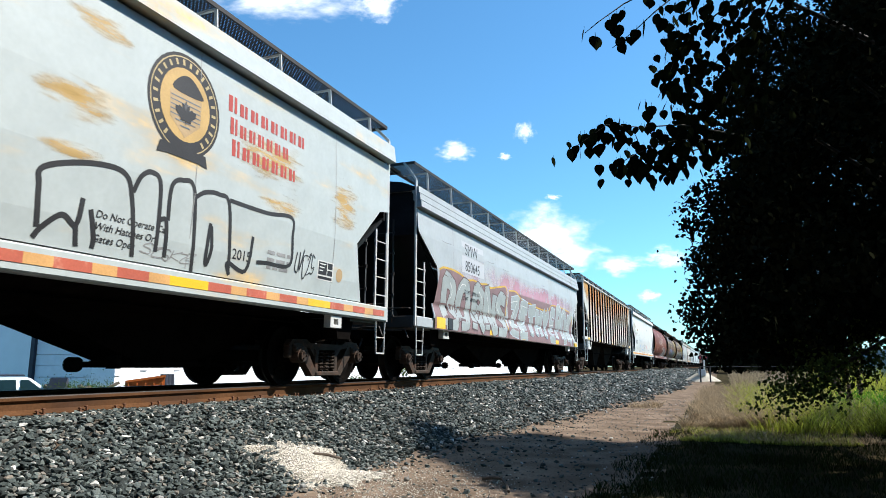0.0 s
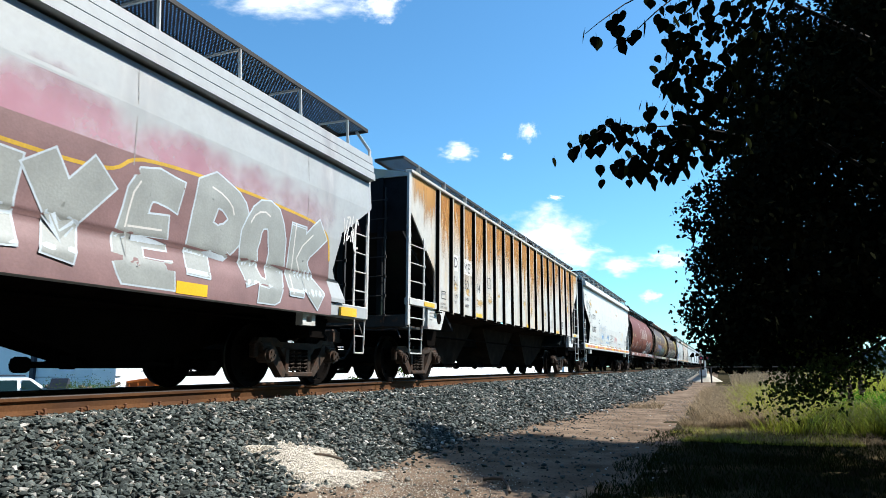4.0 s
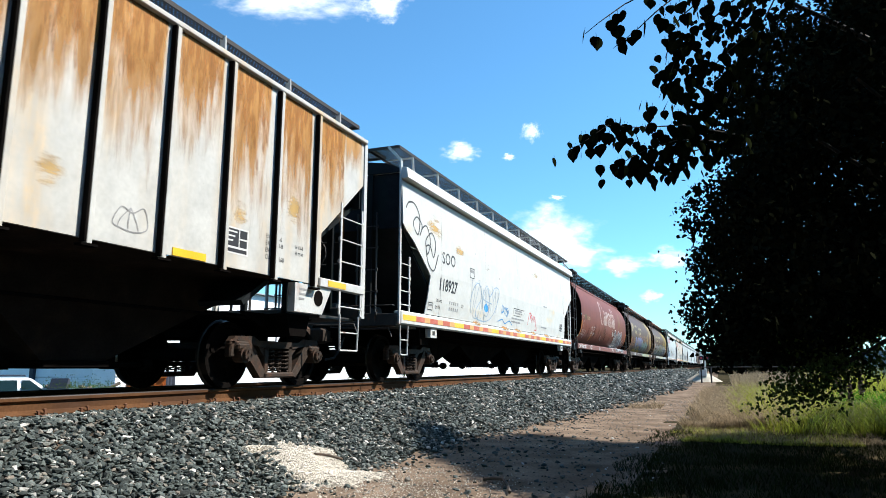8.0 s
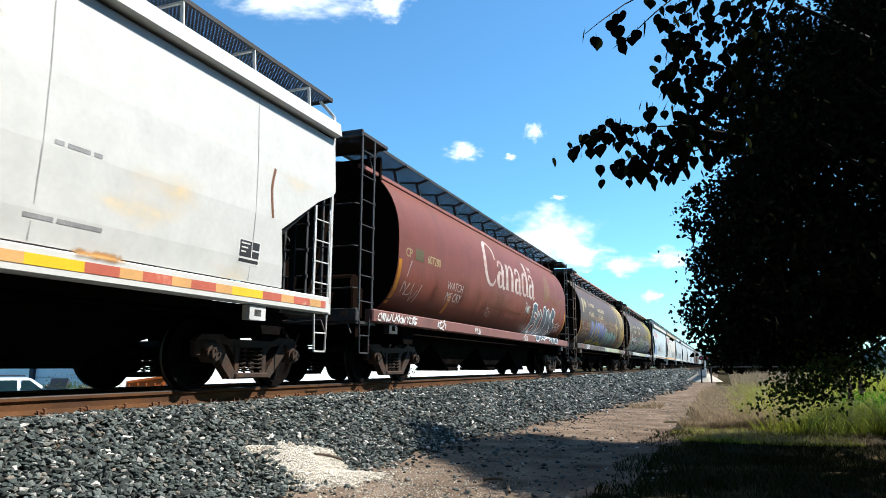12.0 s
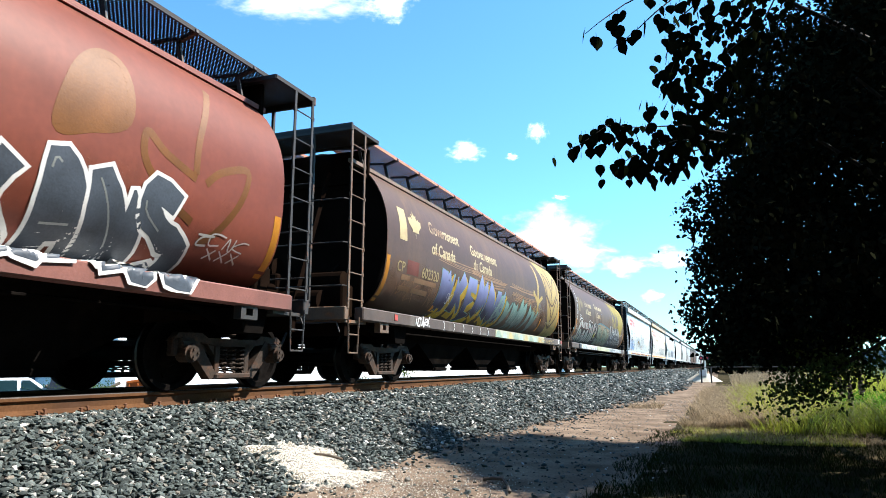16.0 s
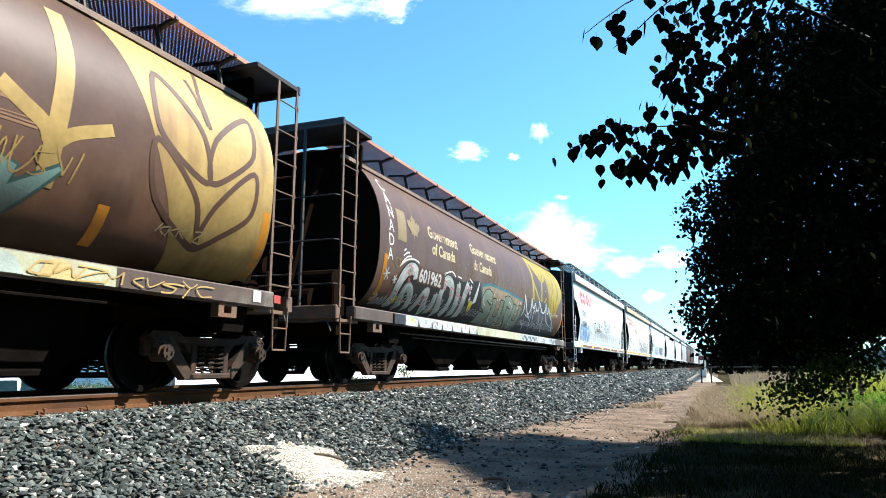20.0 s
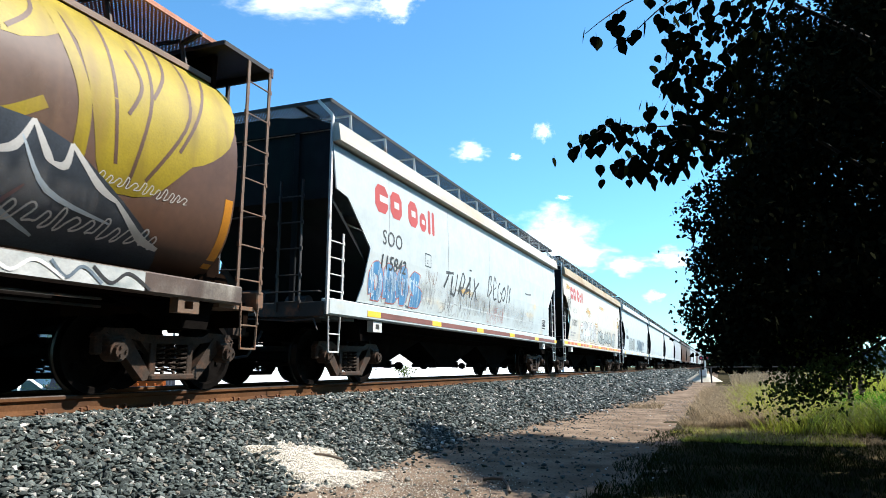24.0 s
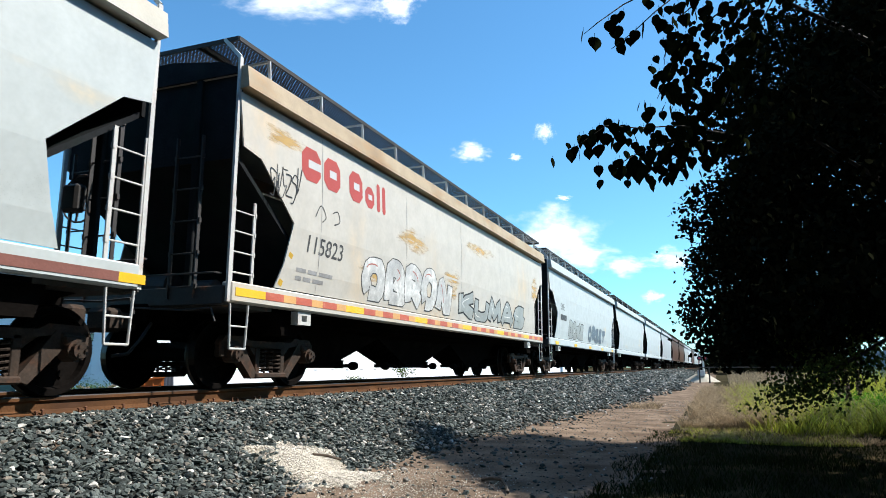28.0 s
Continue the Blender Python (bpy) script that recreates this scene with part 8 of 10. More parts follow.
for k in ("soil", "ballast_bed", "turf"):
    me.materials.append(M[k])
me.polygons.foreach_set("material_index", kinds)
me.shade_smooth()
ground = tagged(new("ground", me), "bare dirt path between grey ballast and weedy grass", "ground", kind="structure")


def rail_mesh(y0, y1):
    half = [(0.0, 0.0), (0.075, 0.0), (0.075, 0.012), (0.02, 0.032), (0.009, 0.05), (0.009, 0.125), (0.036, 0.142), (0.037, 0.172), (0.030, 0.183), (0.0, 0.185)]
    prof = half + [(-x, z) for x, z in half[-2:0:-1]]
    bm = bmx()
    rows = [[bm.verts.new((x, y, z)) for x, z in prof] for y in (y0, 10, 30, 80, y1)]
    n = len(prof)
    for a, b in zip(rows, rows[1:]):
        for i in range(n):
            f = bm.faces.new((a[i], a[(i + 1) % n], b[(i + 1) % n], b[i]))
            if a[i].co.z > 0.170 and a[(i + 1) % n].co.z > 0.170:
                f.material_index = 1
    bmesh.ops.recalc_face_normals(bm, faces=bm.faces)
    m = mesh_of(bm, "rail", M["rail_rust"])
    m.materials.append(M["rail_top"])
    return m


track = tagged(new("railway_track"), "rusty steel rails spiked to timber ties in grey ballast", "railway track", kind="structure")
rm = rail_mesh(-340, 700)
for s in (1, -1):
    part_mesh("rail", rm, None, track, m=pose(TX + s * 0.7525, 0, CROWN))
tie_bm = box(bmx(), -1.32, 1.32, -0.115, 0.115, -0.19, -0.015, 0.012)
tie_me = mesh_of(tie_bm, "tie", M["tie"])
plate_bm = box(bmx(), -0.17, 0.17, -0.09, 0.09, -0.014, 0.004, 0.004)
plate_me = mesh_of(plate_bm, "tie_plate", M["spike"])
spike_bm = bmx()
box(spike_bm, -0.009, 0.009, -0.009, 0.009, -0.02, 0.035)
box(spike_bm, -0.024, 0.010, -0.016, 0.016, 0.030, 0.046, 0.005)
spike_me = mesh_of(spike_bm, "spike", M["spike"])
rng = random.Random(4)
for i in range(150):
    y = -6 + i * 0.5
    part_mesh("tie", tie_me, None, track, m=pose(TX + rng.uniform(-0.03, 0.03), y, CROWN, 0, 0, rng.uniform(-1, 1)))
    if y < 26:
        part_mesh("tie_plate", plate_me, None, track, m=pose(TX + 0.7525, y, CROWN))
        for d in (-0.05, 0.05):
            part_mesh("spike", spike_me, None, track, m=pose(TX + 0.7525 + 0.088, y + d + rng.uniform(-0.02, 0.02), CROWN + rng.uniform(0, 0.02), rng.uniform(-8, 8)))


# ---------------------------------------------------------------- loose stone, grain, stick
ICO_V = None


def ico():
    bm = bmx()
    bmesh.ops.create_icosphere(bm, subdivisions=1, radius=1)
    v = np.array([p.co[:] for p in bm.verts])
    f = np.array([[q.index for q in p.verts] for p in bm.faces])
    bm.free()
    return v, f


def pebbles(name, pts, sizes, material, seed, flat=0.5, bite=0.5, parent=None):
    """Many angular stones in one mesh."""
    v, f = ico()
    r = np.random.RandomState(seed)
    n = len(pts)
    base = v[None] * (1 + r.uniform(-bite, bite, (n, len(v), 1)))
    base = base * np.stack([r.uniform(0.75, 1.25, n), r.uniform(0.75, 1.25, n), r.uniform(flat * 0.8, flat * 1.4, n)], -1)[:, None]
    a, b = r.uniform(0, 6.28, n), r.uniform(-0.7, 0.7, n)
    ca, sa, cb, sb = np.cos(a), np.sin(a), np.cos(b), np.sin(b)
    x, y, z = base[..., 0], base[..., 1], base[..., 2]
    y, z = y * cb[:, None] - z * sb[:, None], y * sb[:, None] + z * cb[:, None]
    x, y = x * ca[:, None] - y * sa[:, None], x * sa[:, None] + y * ca[:, None]
    pos = np.stack([x, y, z], -1) * np.array(sizes)[:, None, None] + np.array(pts)[:, None]
    idx = f[None] + (np.arange(n) * len(v))[:, None, None]
    me = bpy.data.meshes.new(name)
    me.from_pydata(pos.reshape(-1, 3).tolist(), [], idx.reshape(-1, 3).tolist())
    return part_mesh(name, me, material, parent)


def stone_material():
    m = mat("crushed_stone", (0.2, 0.2, 0.2), 0.85, vary=0.25, fine=70, scale=12, bump=0.4, spec=0.1)
    n, l = m.node_tree.nodes, m.node_tree.links
    g = n.new("ShaderNodeNewGeometry")
    ramp = n.new("ShaderNodeValToRGB")
    ramp.color_ramp.interpolation = "LINEAR"
    e = ramp.color_ramp.elements
    e[0].position, e[0].color = 0.0, (0.028, 0.033, 0.032, 1)
    e[1].position, e[1].color = 1.0, (0.50, 0.48, 0.44, 1)
    for p, c in ((0.45, (0.068, 0.080, 0.075)), (0.78, (0.115, 0.130, 0.122)), (0.88, (0.16, 0.135, 0.11)), (0.95, (0.26, 0.255, 0.24))):
        k = e.new(p)
        k.color = (*c, 1)
    l.new(g.outputs["Random Per Island"], ramp.inputs[0])
    for node in n:
        if node.type == "VECT_MATH" and node.operation == "SCALE":
            l.new(ramp.outputs[0], node.inputs[0])
    return m


M["stone"] = stone_material()


# where the spilled grain lies
HEAP = (-4.22, 6.88)


def heap_z(x, y):
    u, v = (x - HEAP[0]), (y - HEAP[1])
    ragged = 0.30 * wob(x, y, 2.6, 9) + 0.16 * wob(x, y, 8.0, 4)
    body = math.hypot(u / 0.66, v / 0.70) + ragged
    tongue = math.hypot((x + 4.72 - 0.05 * (y - 6.45)) / 0.10, (y - 6.45) / 0.50) + ragged
    return ground_z(x, y) + max(0.115 * max(0.0, 1 - body) ** 0.6 - 0.03, 0.075 * max(0.0, 1 - tongue) ** 0.5 - 0.03)


def strew(seed, y0, y1, per, size, x0=0.85, spill=0.0):
    r = random.Random(seed)
    pts, sz = [], []
    for _ in range(int((y1 - y0) * (2.4 + 0.03 * max(0, y0 - 12)) * per)):
        y = r.uniform(y0, y1)
        k = r.uniform(x0, toe(y) + 0.9)
        t = toe(y)
        if k > t and r.random() > math.exp(-(k - t) / (0.12 + 0.02 * min(12.0, max(0.0, y - 9)))) * 0.55:
            continue
        if 0.66 < k < 0.86:
            continue
        if heap_z(TX + k, y) > ground_z(TX + k, y) + 0.02 and r.random() > 0.04:
            continue
        s = size * r.uniform(0.5, 1.35)
        pts.append((TX + k, y, ground_z(TX + k, y) + s * r.uniform(0.1, 1.0)))
        sz.append(s)
    return pts, sz


bed = tagged(new("ballast"), "loose crushed grey ballast stone on a sloping shoulder", "ballast", kind="stuff")
# the nearest stones, one by one
lone = []
v0, f0 = ico()
for k in range(6):
    r = random.Random(50 + k)
    q = bpy.data.meshes.new("stone")
    q.from_pydata([tuple(Vector(c) * r.uniform(0.65, 1.3)) for c in v0], [], f0.tolist())
    q.materials.append(M["stone_lone"] if "stone_lone" in M else M.setdefault("stone_lone", mat("broken_stone", (0.092, 0.106, 0.100), 0.85, vary=0.2, fine=70, scale=12, bump=0.4, objrand=0.75)))
    lone.append(q)
r = random.Random(8)
for k in range(260):
    y = r.uniform(3.6, 7.0)
    u = r.uniform(1.75, toe(y))
    s = r.uniform(0.022, 0.036)
    if heap_z(TX + u, y) > ground_z(TX + u, y) + 0.02:
        continue
    part_mesh("stone", lone[k % 6], None, bed, m=Matrix.LocRotScale((TX + u, y, ground_z(TX + u, y) + s * 0.7), Euler((r.uniform(-1, 1), r.uniform(-1, 1), r.uniform(0, 6))), (s * r.uniform(0.8, 1.4), s * r.uniform(0.8, 1.4), s * r.uniform(0.5, 0.9))))
for k, (y0, y1, per, size) in enumerate([(2.6, 9, 1300, 0.027), (9, 16, 760, 0.033), (16, 30, 330, 0.045), (30, 60, 100, 0.07), (60, 130, 30, 0.11)]):
    pts, sz = strew(20 + k, y0, y1, per, size)
    tagged(pebbles("loose_stone", pts, sz, M["stone"], 30 + k, parent=bed), kind="stuff")
# inner bed between the rails
pts, sz = [], []
r = random.Random(77)
for _ in range(2600):
    y = r.uniform(2, 40)
    u = r.uniform(-1.9, 0.62)
    pts.append((TX + u, y, CROWN - 0.04)), sz.append(r.uniform(0.03, 0.05))
tagged(pebbles("bed_stone", pts, sz, M["stone"], 41, parent=bed), kind="stuff")

# gravel crumbs on the path
pts, sz = [], []
for _ in range(9000):
    y = 4 + 24 * r.random() ** 1.6
    x = r.uniform(-4.3, -0.7)
    s = 0.004 + 0.016 * r.random() ** 4
    pts.append((x, y, ground_z(x, y) + s * 0.3)), sz.append(s)
for _ in range(160):
    y = 6.4 + 6.5 * r.random()
    x = r.uniform(-3.9, -1.2)
    s = r.uniform(0.018, 0.045)
    pts.append((x, y, ground_z(x, y) + s * 0.2)), sz.append(s)
crumbs = pebbles("path_gravel", pts, sz, M["stone"], 43)
tagged(crumbs, "small stones scattered on the dirt path", "gravel", kind="stuff")

# heap of spilled grain on the toe of the slope
bm = bmx()
n = 44
grid = [[bm.verts.new((HEAP[0] - 1.1 + 2.2 * i / n, HEAP[1] - 0.8 + 1.6 * j / n, heap_z(HEAP[0] - 1.1 + 2.2 * i / n, HEAP[1] - 0.8 + 1.6 * j / n) + 0.012 * wob(i, j, 1.1))) for i in range(n + 1)] for j in range(n + 1)]
for j in range(n):
    for i in range(n):
        bm.faces.new((grid[j][i], grid[j][i + 1], grid[j + 1][i + 1], grid[j + 1][i]))
# sheet coloured darker to imitate the shade among its grains
M["grain_under"] = mat("shade_dark_grain_sheet", (0.26, 0.225, 0.175), 0.95, vary=0.3, scale=14, fine=90, bump=0.8)
heap = part("grain_heap", bm, M["grain_under"], None, smooth=True)
tagged(heap, "pale heap of spilled grain beside the ballast", "grain pile")
pts, sz = [], []
for _ in range(9000):
    a, d = r.uniform(0, 6.28), abs(r.gauss(0, 0.52))
    x, y = HEAP[0] + math.cos(a) * d * 0.85, HEAP[1] + math.sin(a) * d * 0.85
    if d > 0.45 and wob(x, y, 3.2, 2) < -0.05:
        continue
    pts.append((x, y, max(heap_z(x, y), ground_z(x, y)) + 0.006)), sz.append(r.uniform(0.006, 0.014))
for _ in range(16000):
    x, y = HEAP[0] + r.uniform(-0.85, 0.85), HEAP[1] + r.uniform(-0.95, 0.85)
    if heap_z(x, y) > ground_z(x, y) - 0.012:
        pts.append((x, y, heap_z(x, y) + 0.005)), sz.append(r.uniform(0.006, 0.013))
for _ in range(2200):               # chaff blown over the path
    x, y = r.gauss(-3.1, 0.55), r.gauss(6.7, 0.7)
    pts.append((x, y, ground_z(x, y) + 0.004)), sz.append(r.uniform(0.003, 0.009))
tagged(pebbles("spilled_grain", pts, sz, M["grain"], 44, parent=heap), kind="stuff")


def stick(name, pts, w, label):
    bm = bmx()
    rods(bm, [(x, y, ground_z(x, y) + w * 0.5 + z) for x, y, z in pts], w, 6)
    tagged(part(name, bm, M["stick"]), label, "stick")


stick("fallen_stick", [(-2.50, 7.46, 0.0), (-2.38, 7.42, 0.03), (-2.24, 7.36, 0.04), (-2.12, 7.12, 0.02), (-2.04, 6.90, 0.0)], 0.035, "short crooked dead stick lying on the dirt path")
stick("fallen_stick", [(-4.42, 7.05, 0.06), (-4.33, 7.20, 0.07), (-4.24, 7.38, 0.04)], 0.03, "dark stick lying on the grain heap")


# ---------------------------------------------------------------- grass and weeds
M["straw"] = mat("pale_straw_stem", (0.36, 0.30, 0.16), 0.9, vary=0.2, island=0.35, spec=0.05, glow_through=0.4)
M["weed_green"] = mat("fresh_weed_leaf", (0.07, 0.21, 0.015), 0.8, vary=0.2, island=0.45, spec=0.05, glow_through=0.45)


def blades(name, count, place, height, width, material, seed, lean=0.35, label="", category="grass"):
    r = np.random.RandomState(seed)
    rr = random.Random(seed)
    P = []
    while len(P) < count:
        p = place(rr)
        if p:
            P.append((p[0], p[1], ground_z(p[0], p[1])))
    P = np.array(P)
    h = height * r.uniform(0.45, 1.2, count) * np.array([max(0.3, 0.85 + 0.9 * wob(x, y, 1.3, 2) + 0.5 * wob(x, y, 4.5, 7)) for x, y, _ in P])
    a, b = r.uniform(0, 6.28, count), r.uniform(0, 6.28, count)
    side = np.stack([np.cos(a), np.sin(a), np.zeros(count)], -1) * (width * r.uniform(0.6, 1.4, count))[:, None]
    tip = np.stack([np.cos(b) * lean, np.sin(b) * lean, np.ones(count)], -1) * h[:, None]
    mid = tip * np.array([0.35, 0.35, 0.55])
    vs = np.stack([P - side, P + side, P + mid + side * 0.8, P + mid - side * 0.8, P + tip], 1).reshape(-1, 3)
    k = np.arange(count)[:, None] * 5
    me = bpy.data.meshes.new(name)
    quads = (k + np.array([0, 1, 2, 3])).tolist()
    tris = (k + np.array([3, 2, 4])).tolist()
    me.from_pydata(vs.tolist(), [], quads + tris)
    return tagged(part_mesh(name, me, material), label, category, kind="stuff")


def zone(x0, x1, y0, y1, test=None):
    def f(r):
        y = y0 + (y1 - y0) * r.random() ** 1.4
        x = r.uniform(x0 * (1 + 0.02 * y), x1 * (1 + 0.02 * y))
        return (x, y) if test is None or test(x, y) else None
    return f


edge = lambda x, y: x > -0.62 + 0.55 * wob(x, y, 0.9, 4) + 0.35 * wob(x, y, 2.7, 1)
blades("dry_grass", 26000, zone(-1.3, 3.4, 15.0, 40, lambda x, y: edge(x, y) and 0.8 * wob(x, y, 0.9, 6) + 0.5 * wob(x, y, 3.0, 2) > (x - 1.1) * 0.45), 0.33, 0.0055, M["dry"], 1, 1.0, "dry straw-coloured weeds beside the path")
blades("green_grass", 70000, zone(0.2, 10, 14.0, 36, lambda x, y: 0.8 * wob(x, y, 0.9, 6) + 0.6 * wob(x, y, 3.0, 8) < (x - 0.9) * 0.5), 0.46, 0.007, M["grass"], 2, 0.85, "tall green grass beyond the shade of the tree")
blades("tall_grass", 30000, zone(2.2, 12, 19.0, 42, lambda x, y: wob(x, y, 0.5, 3) > -0.3), 0.95, 0.010, M["grass"], 12, 0.55, "tall seeding grass in the open field")
blades("field_grass", 42000, zone(0.35, 22, 33.0, 110), 0.55, 0.018, M["dry"], 13, 0.5, "pale dry grass of the field beyond")
blades("straw_grass", 24000, zone(0.6, 11, 14.5, 40), 0.6, 0.0045, M["straw"], 3, 0.6, "dry stems among the green grass")
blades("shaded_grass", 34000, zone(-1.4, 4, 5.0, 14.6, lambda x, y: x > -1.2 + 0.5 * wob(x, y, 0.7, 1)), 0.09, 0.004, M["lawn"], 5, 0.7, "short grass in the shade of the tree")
blades("edge_straw", 9000, zone(-0.95, 1.9, 12.6, 16.6, edge), 0.10, 0.004, M["dry"], 9, 0.8, "short dry grass at the path's edge")
blades("edge_grass", 6000, zone(-0.95, 1.6, 12.4, 16.4, edge), 0.09, 0.005, M["grass"], 6, 0.8, "low mossy grass at the path's edge")
blades("path_tuft", 700, zone(-1.9, -1.2, 22, 24), 0.14, 0.006, M["dry"], 7, 0.8, "dry tuft growing in the dirt path")
r = random.Random(15)
for k in range(16):          # tall seeding weeds
    y = r.uniform(17, 24)
    x = y * math.tan(radians(r.uniform(7.6, 13.0)))
    h = r.uniform(0.8, 1.5)
    bm = bmx()
    bar(bm, (0, 0, 0), (0.06, 0.02, h), 0.016, sides=5)
    for i in range(26):
        z = h * (0.45 + 0.55 * i / 26)
        a = i * 2.4
        bmesh.ops.create_icosphere(bm, subdivisions=1, radius=0.032 * (1.3 - 0.7 * i / 26), matrix=Matrix.Translation((0.06 * z / h + 0.028 * math.cos(a), 0.028 * math.sin(a), z)))
    w = part("dock_weed", bm, M["weed"])
    w.matrix_basis = pose(x, y, ground_z(x, y) - 0.02, 0, 0, r.uniform(0, 360))
    tagged(w, "tall dark seeding weed standing in the grass", "weed", "tall weeds in the grass")


# ---------------------------------------------------------------- leaves and the tree
def leaf_cloud(name, centres, per, spread, size, material, seed, parent=None):
    """Leaves of five corners round many twig ends, in one mesh."""
    r = np.random.RandomState(seed)
    C = np.repeat(np.array(centres), per, 0)
    n = len(C)
    P = C + r.normal(0, spread, (n, 3)) * np.array([1, 1, 0.75])
    s = size * r.uniform(0.6, 1.25, n)
    u = r.normal(0, 1, (n, 3))
    u[:, 2] -= 0.9
    u /= np.linalg.norm(u, axis=1)[:, None]
    w = np.cross(u, r.normal(0, 1, (n, 3)))
    w /= np.linalg.norm(w, axis=1)[:, None] + 1e-9
    shape = [(0.0, 0.0), (0.22, 0.42), (0.62, 0.30), (1.0, 0.0), (0.62, -0.30), (0.22, -0.42)]
    vs = np.stack([P + (u * a + w * b) * s[:, None] for a, b in shape], 1).reshape(-1, 3)
    k = np.arange(n)[:, None] * 6
    me = bpy.data.meshes.new(name)
    me.from_pydata(vs.tolist(), [], (k + np.array([0, 1, 2, 3])).tolist() + (k + np.array([0, 3, 4, 5])).tolist())
    return part_mesh(name, me, material, parent)


def in_ball(r, c, rad, shell=0.35):
    while True:
        p = [r.uniform(-1, 1) for _ in range(3)]
        d = math.sqrt(sum(q * q for q in p))
        if shell < d < 1:
            return tuple(c[i] + p[i] * rad[i] for i in range(3))


def limb(bm, pts, r0, r1, sides=8):
    rings = []
    n = len(pts)
    for i, p in enumerate(pts):
        rad = r0 + (r1 - r0) * i / (n - 1)
        d = (Vector(pts[min(n - 1, i + 1)]) - Vector(pts[max(0, i - 1)])).normalized()
        q = d.to_track_quat("Z", "Y")
        rings.append([bm.verts.new(Vector(p) + q @ Vector((rad * math.cos(2 * math.pi * k / sides), rad * math.sin(2 * math.pi * k / sides), 0))) for k in range(sides)])
    for a, b in zip(rings, rings[1:]):
        for k in range(sides):
            bm.faces.new((a[k], a[(k + 1) % sides], b[(k + 1) % sides], b[k]))
    bm.faces.new(rings[-1])
    return bm


rw = random.Random(16)
fresh = [(x, y, ground_z(x, y) + rw.uniform(0.05, 0.45)) for x, y in ((rw.gauss(3.75, 0.55), rw.gauss(19.0, 1.5)) for _ in range(420))]
tagged(leaf_cloud("leafy_weed", fresh, 26, 0.12, 0.055, M["weed_green"], 17), "fresh green leafy weeds in the tall grass", "weeds", kind="stuff")
low_weeds = [(x, y, ground_z(x, y) + rw.uniform(0.03, 0.3)) for x, y in ((rw.uniform(0.9, 7.5), 15.5 + 18 * rw.random() ** 1.5) for _ in range(1300))]
tagged(leaf_cloud("low_weed", low_weeds, 16, 0.14, 0.050, M["grass"], 18), "low leafy weeds between the grass stems", "weeds", kind="stuff")
scrub = [(x, y, ground_z(x, y) + rw.uniform(0.05, 0.32)) for x, y in ((rw.uniform(-0.4, 3.6), 15.0 + 14 * rw.random() ** 1.4) for _ in range(420))]
tagged(leaf_cloud("dry_scrub", scrub, 14, 0.13, 0.035, M["dry"], 19), "brown dried-up weeds at the edge of the grass", "weeds", kind="stuff")
tree = tagged(new("tree"), "large dark leafy tree overhanging the edge of the path", "tree")
r = random.Random(21)
ROOT = Vector((3.9, 10.9, ground_z(3.9, 10.9) - 0.1))
bm = limb(bmx(), [ROOT, ROOT + Vector((0.02, 0.0, 0.4)), ROOT + Vector((0.1, 0.05, 1.6)), ROOT + Vector((0.0, 0.1, 3.2)), ROOT + Vector((0.15, 0.2, 5.2)), ROOT + Vector((0.1, 0.3, 7.5))], 0.30, 0.07, 12)
part("trunk", bm, M["bark"], tree, smooth=True)
CROWNS = [((3.65, 10.9, 4.9), (3.45, 3.3, 4.1), 1000), ((2.45, 10.2, 2.25), (2.55, 2.2, 1.0), 360), ((5.6, 14.6, 4.9), (3.8, 3.6, 4.2), 380), ((1.35, 6.0, 4.55), (1.35, 1.2, 1.75), 130), ((3.0, 6.4, 4.4), (1.7, 1.5, 2.2), 170)]
# unseen leaf masses round the eye, added to block sky light
UNSEEN_CROWNS = [((6.0, 2.0, 6.0), (4.0, 3.6, 2.4), 240), ((2.6, 1.6, 6.4), (4.4, 4.2, 2.0), 330), ((8.6, 9.0, 5.0), (3.6, 5.0, 4.6), 300), ((8.5, -2.5, 4.5), (4.5, 5.0, 4.2), 360), ((0.5, -6.5, 5.0), (6.0, 3.5, 4.6), 360)]
SHADE_NEAR = [(-4.9, 10.2), (-4.3, 9.7), (-3.65, 9.2), (-2.9, 8.3), (-2.4, 7.6), (-2.0, 6.9), (-1.4, 6.0), (0.0, 4.0)]
SHADE_FAR = [(-4.9, 10.8), (-4.35, 11.2), (-3.9, 12.0), (-3.2, 12.8), (-2.4, 12.3), (-1.5, 11.9), (-0.85, 12.6), (-0.3, 13.4), (0.66, 13.9), (1.23, 15.1), (1.83, 16.0), (3.1, 16.7), (14.0, 26.5)]
# crown's edge fitted to the camera's view: height angle over the eye, bearing
VIEW_EDGE = [(-0.04, 2.6), (0.47, 0.66), (1.46, -1.11), (2.57, -2.0), (3.9, -2.52), (5.22, -1.86), (6.52, -1.11), (7.43, -1.48), (8.53, -1.25), (9.62, -0.72), (10.8, -1.85),
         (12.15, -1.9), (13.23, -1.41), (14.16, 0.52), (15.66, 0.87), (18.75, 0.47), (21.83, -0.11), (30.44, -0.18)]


def open_to_sun(p):
    """True where a clump would shade the sunny strip of path, heap and grass; the crown is open there."""
    k = p[2] / math.tan(radians(SUN_EL))
    x, y = p[0] - k * math.cos(radians(SUN_AZ)), p[1] - k * math.sin(radians(SUN_AZ))
    if y < 3.0 + (x + 4.72) * 0.988:
        return False
    return not (x > -4.9 and lerp_table(SHADE_NEAR, x) < y < lerp_table(SHADE_FAR, x))


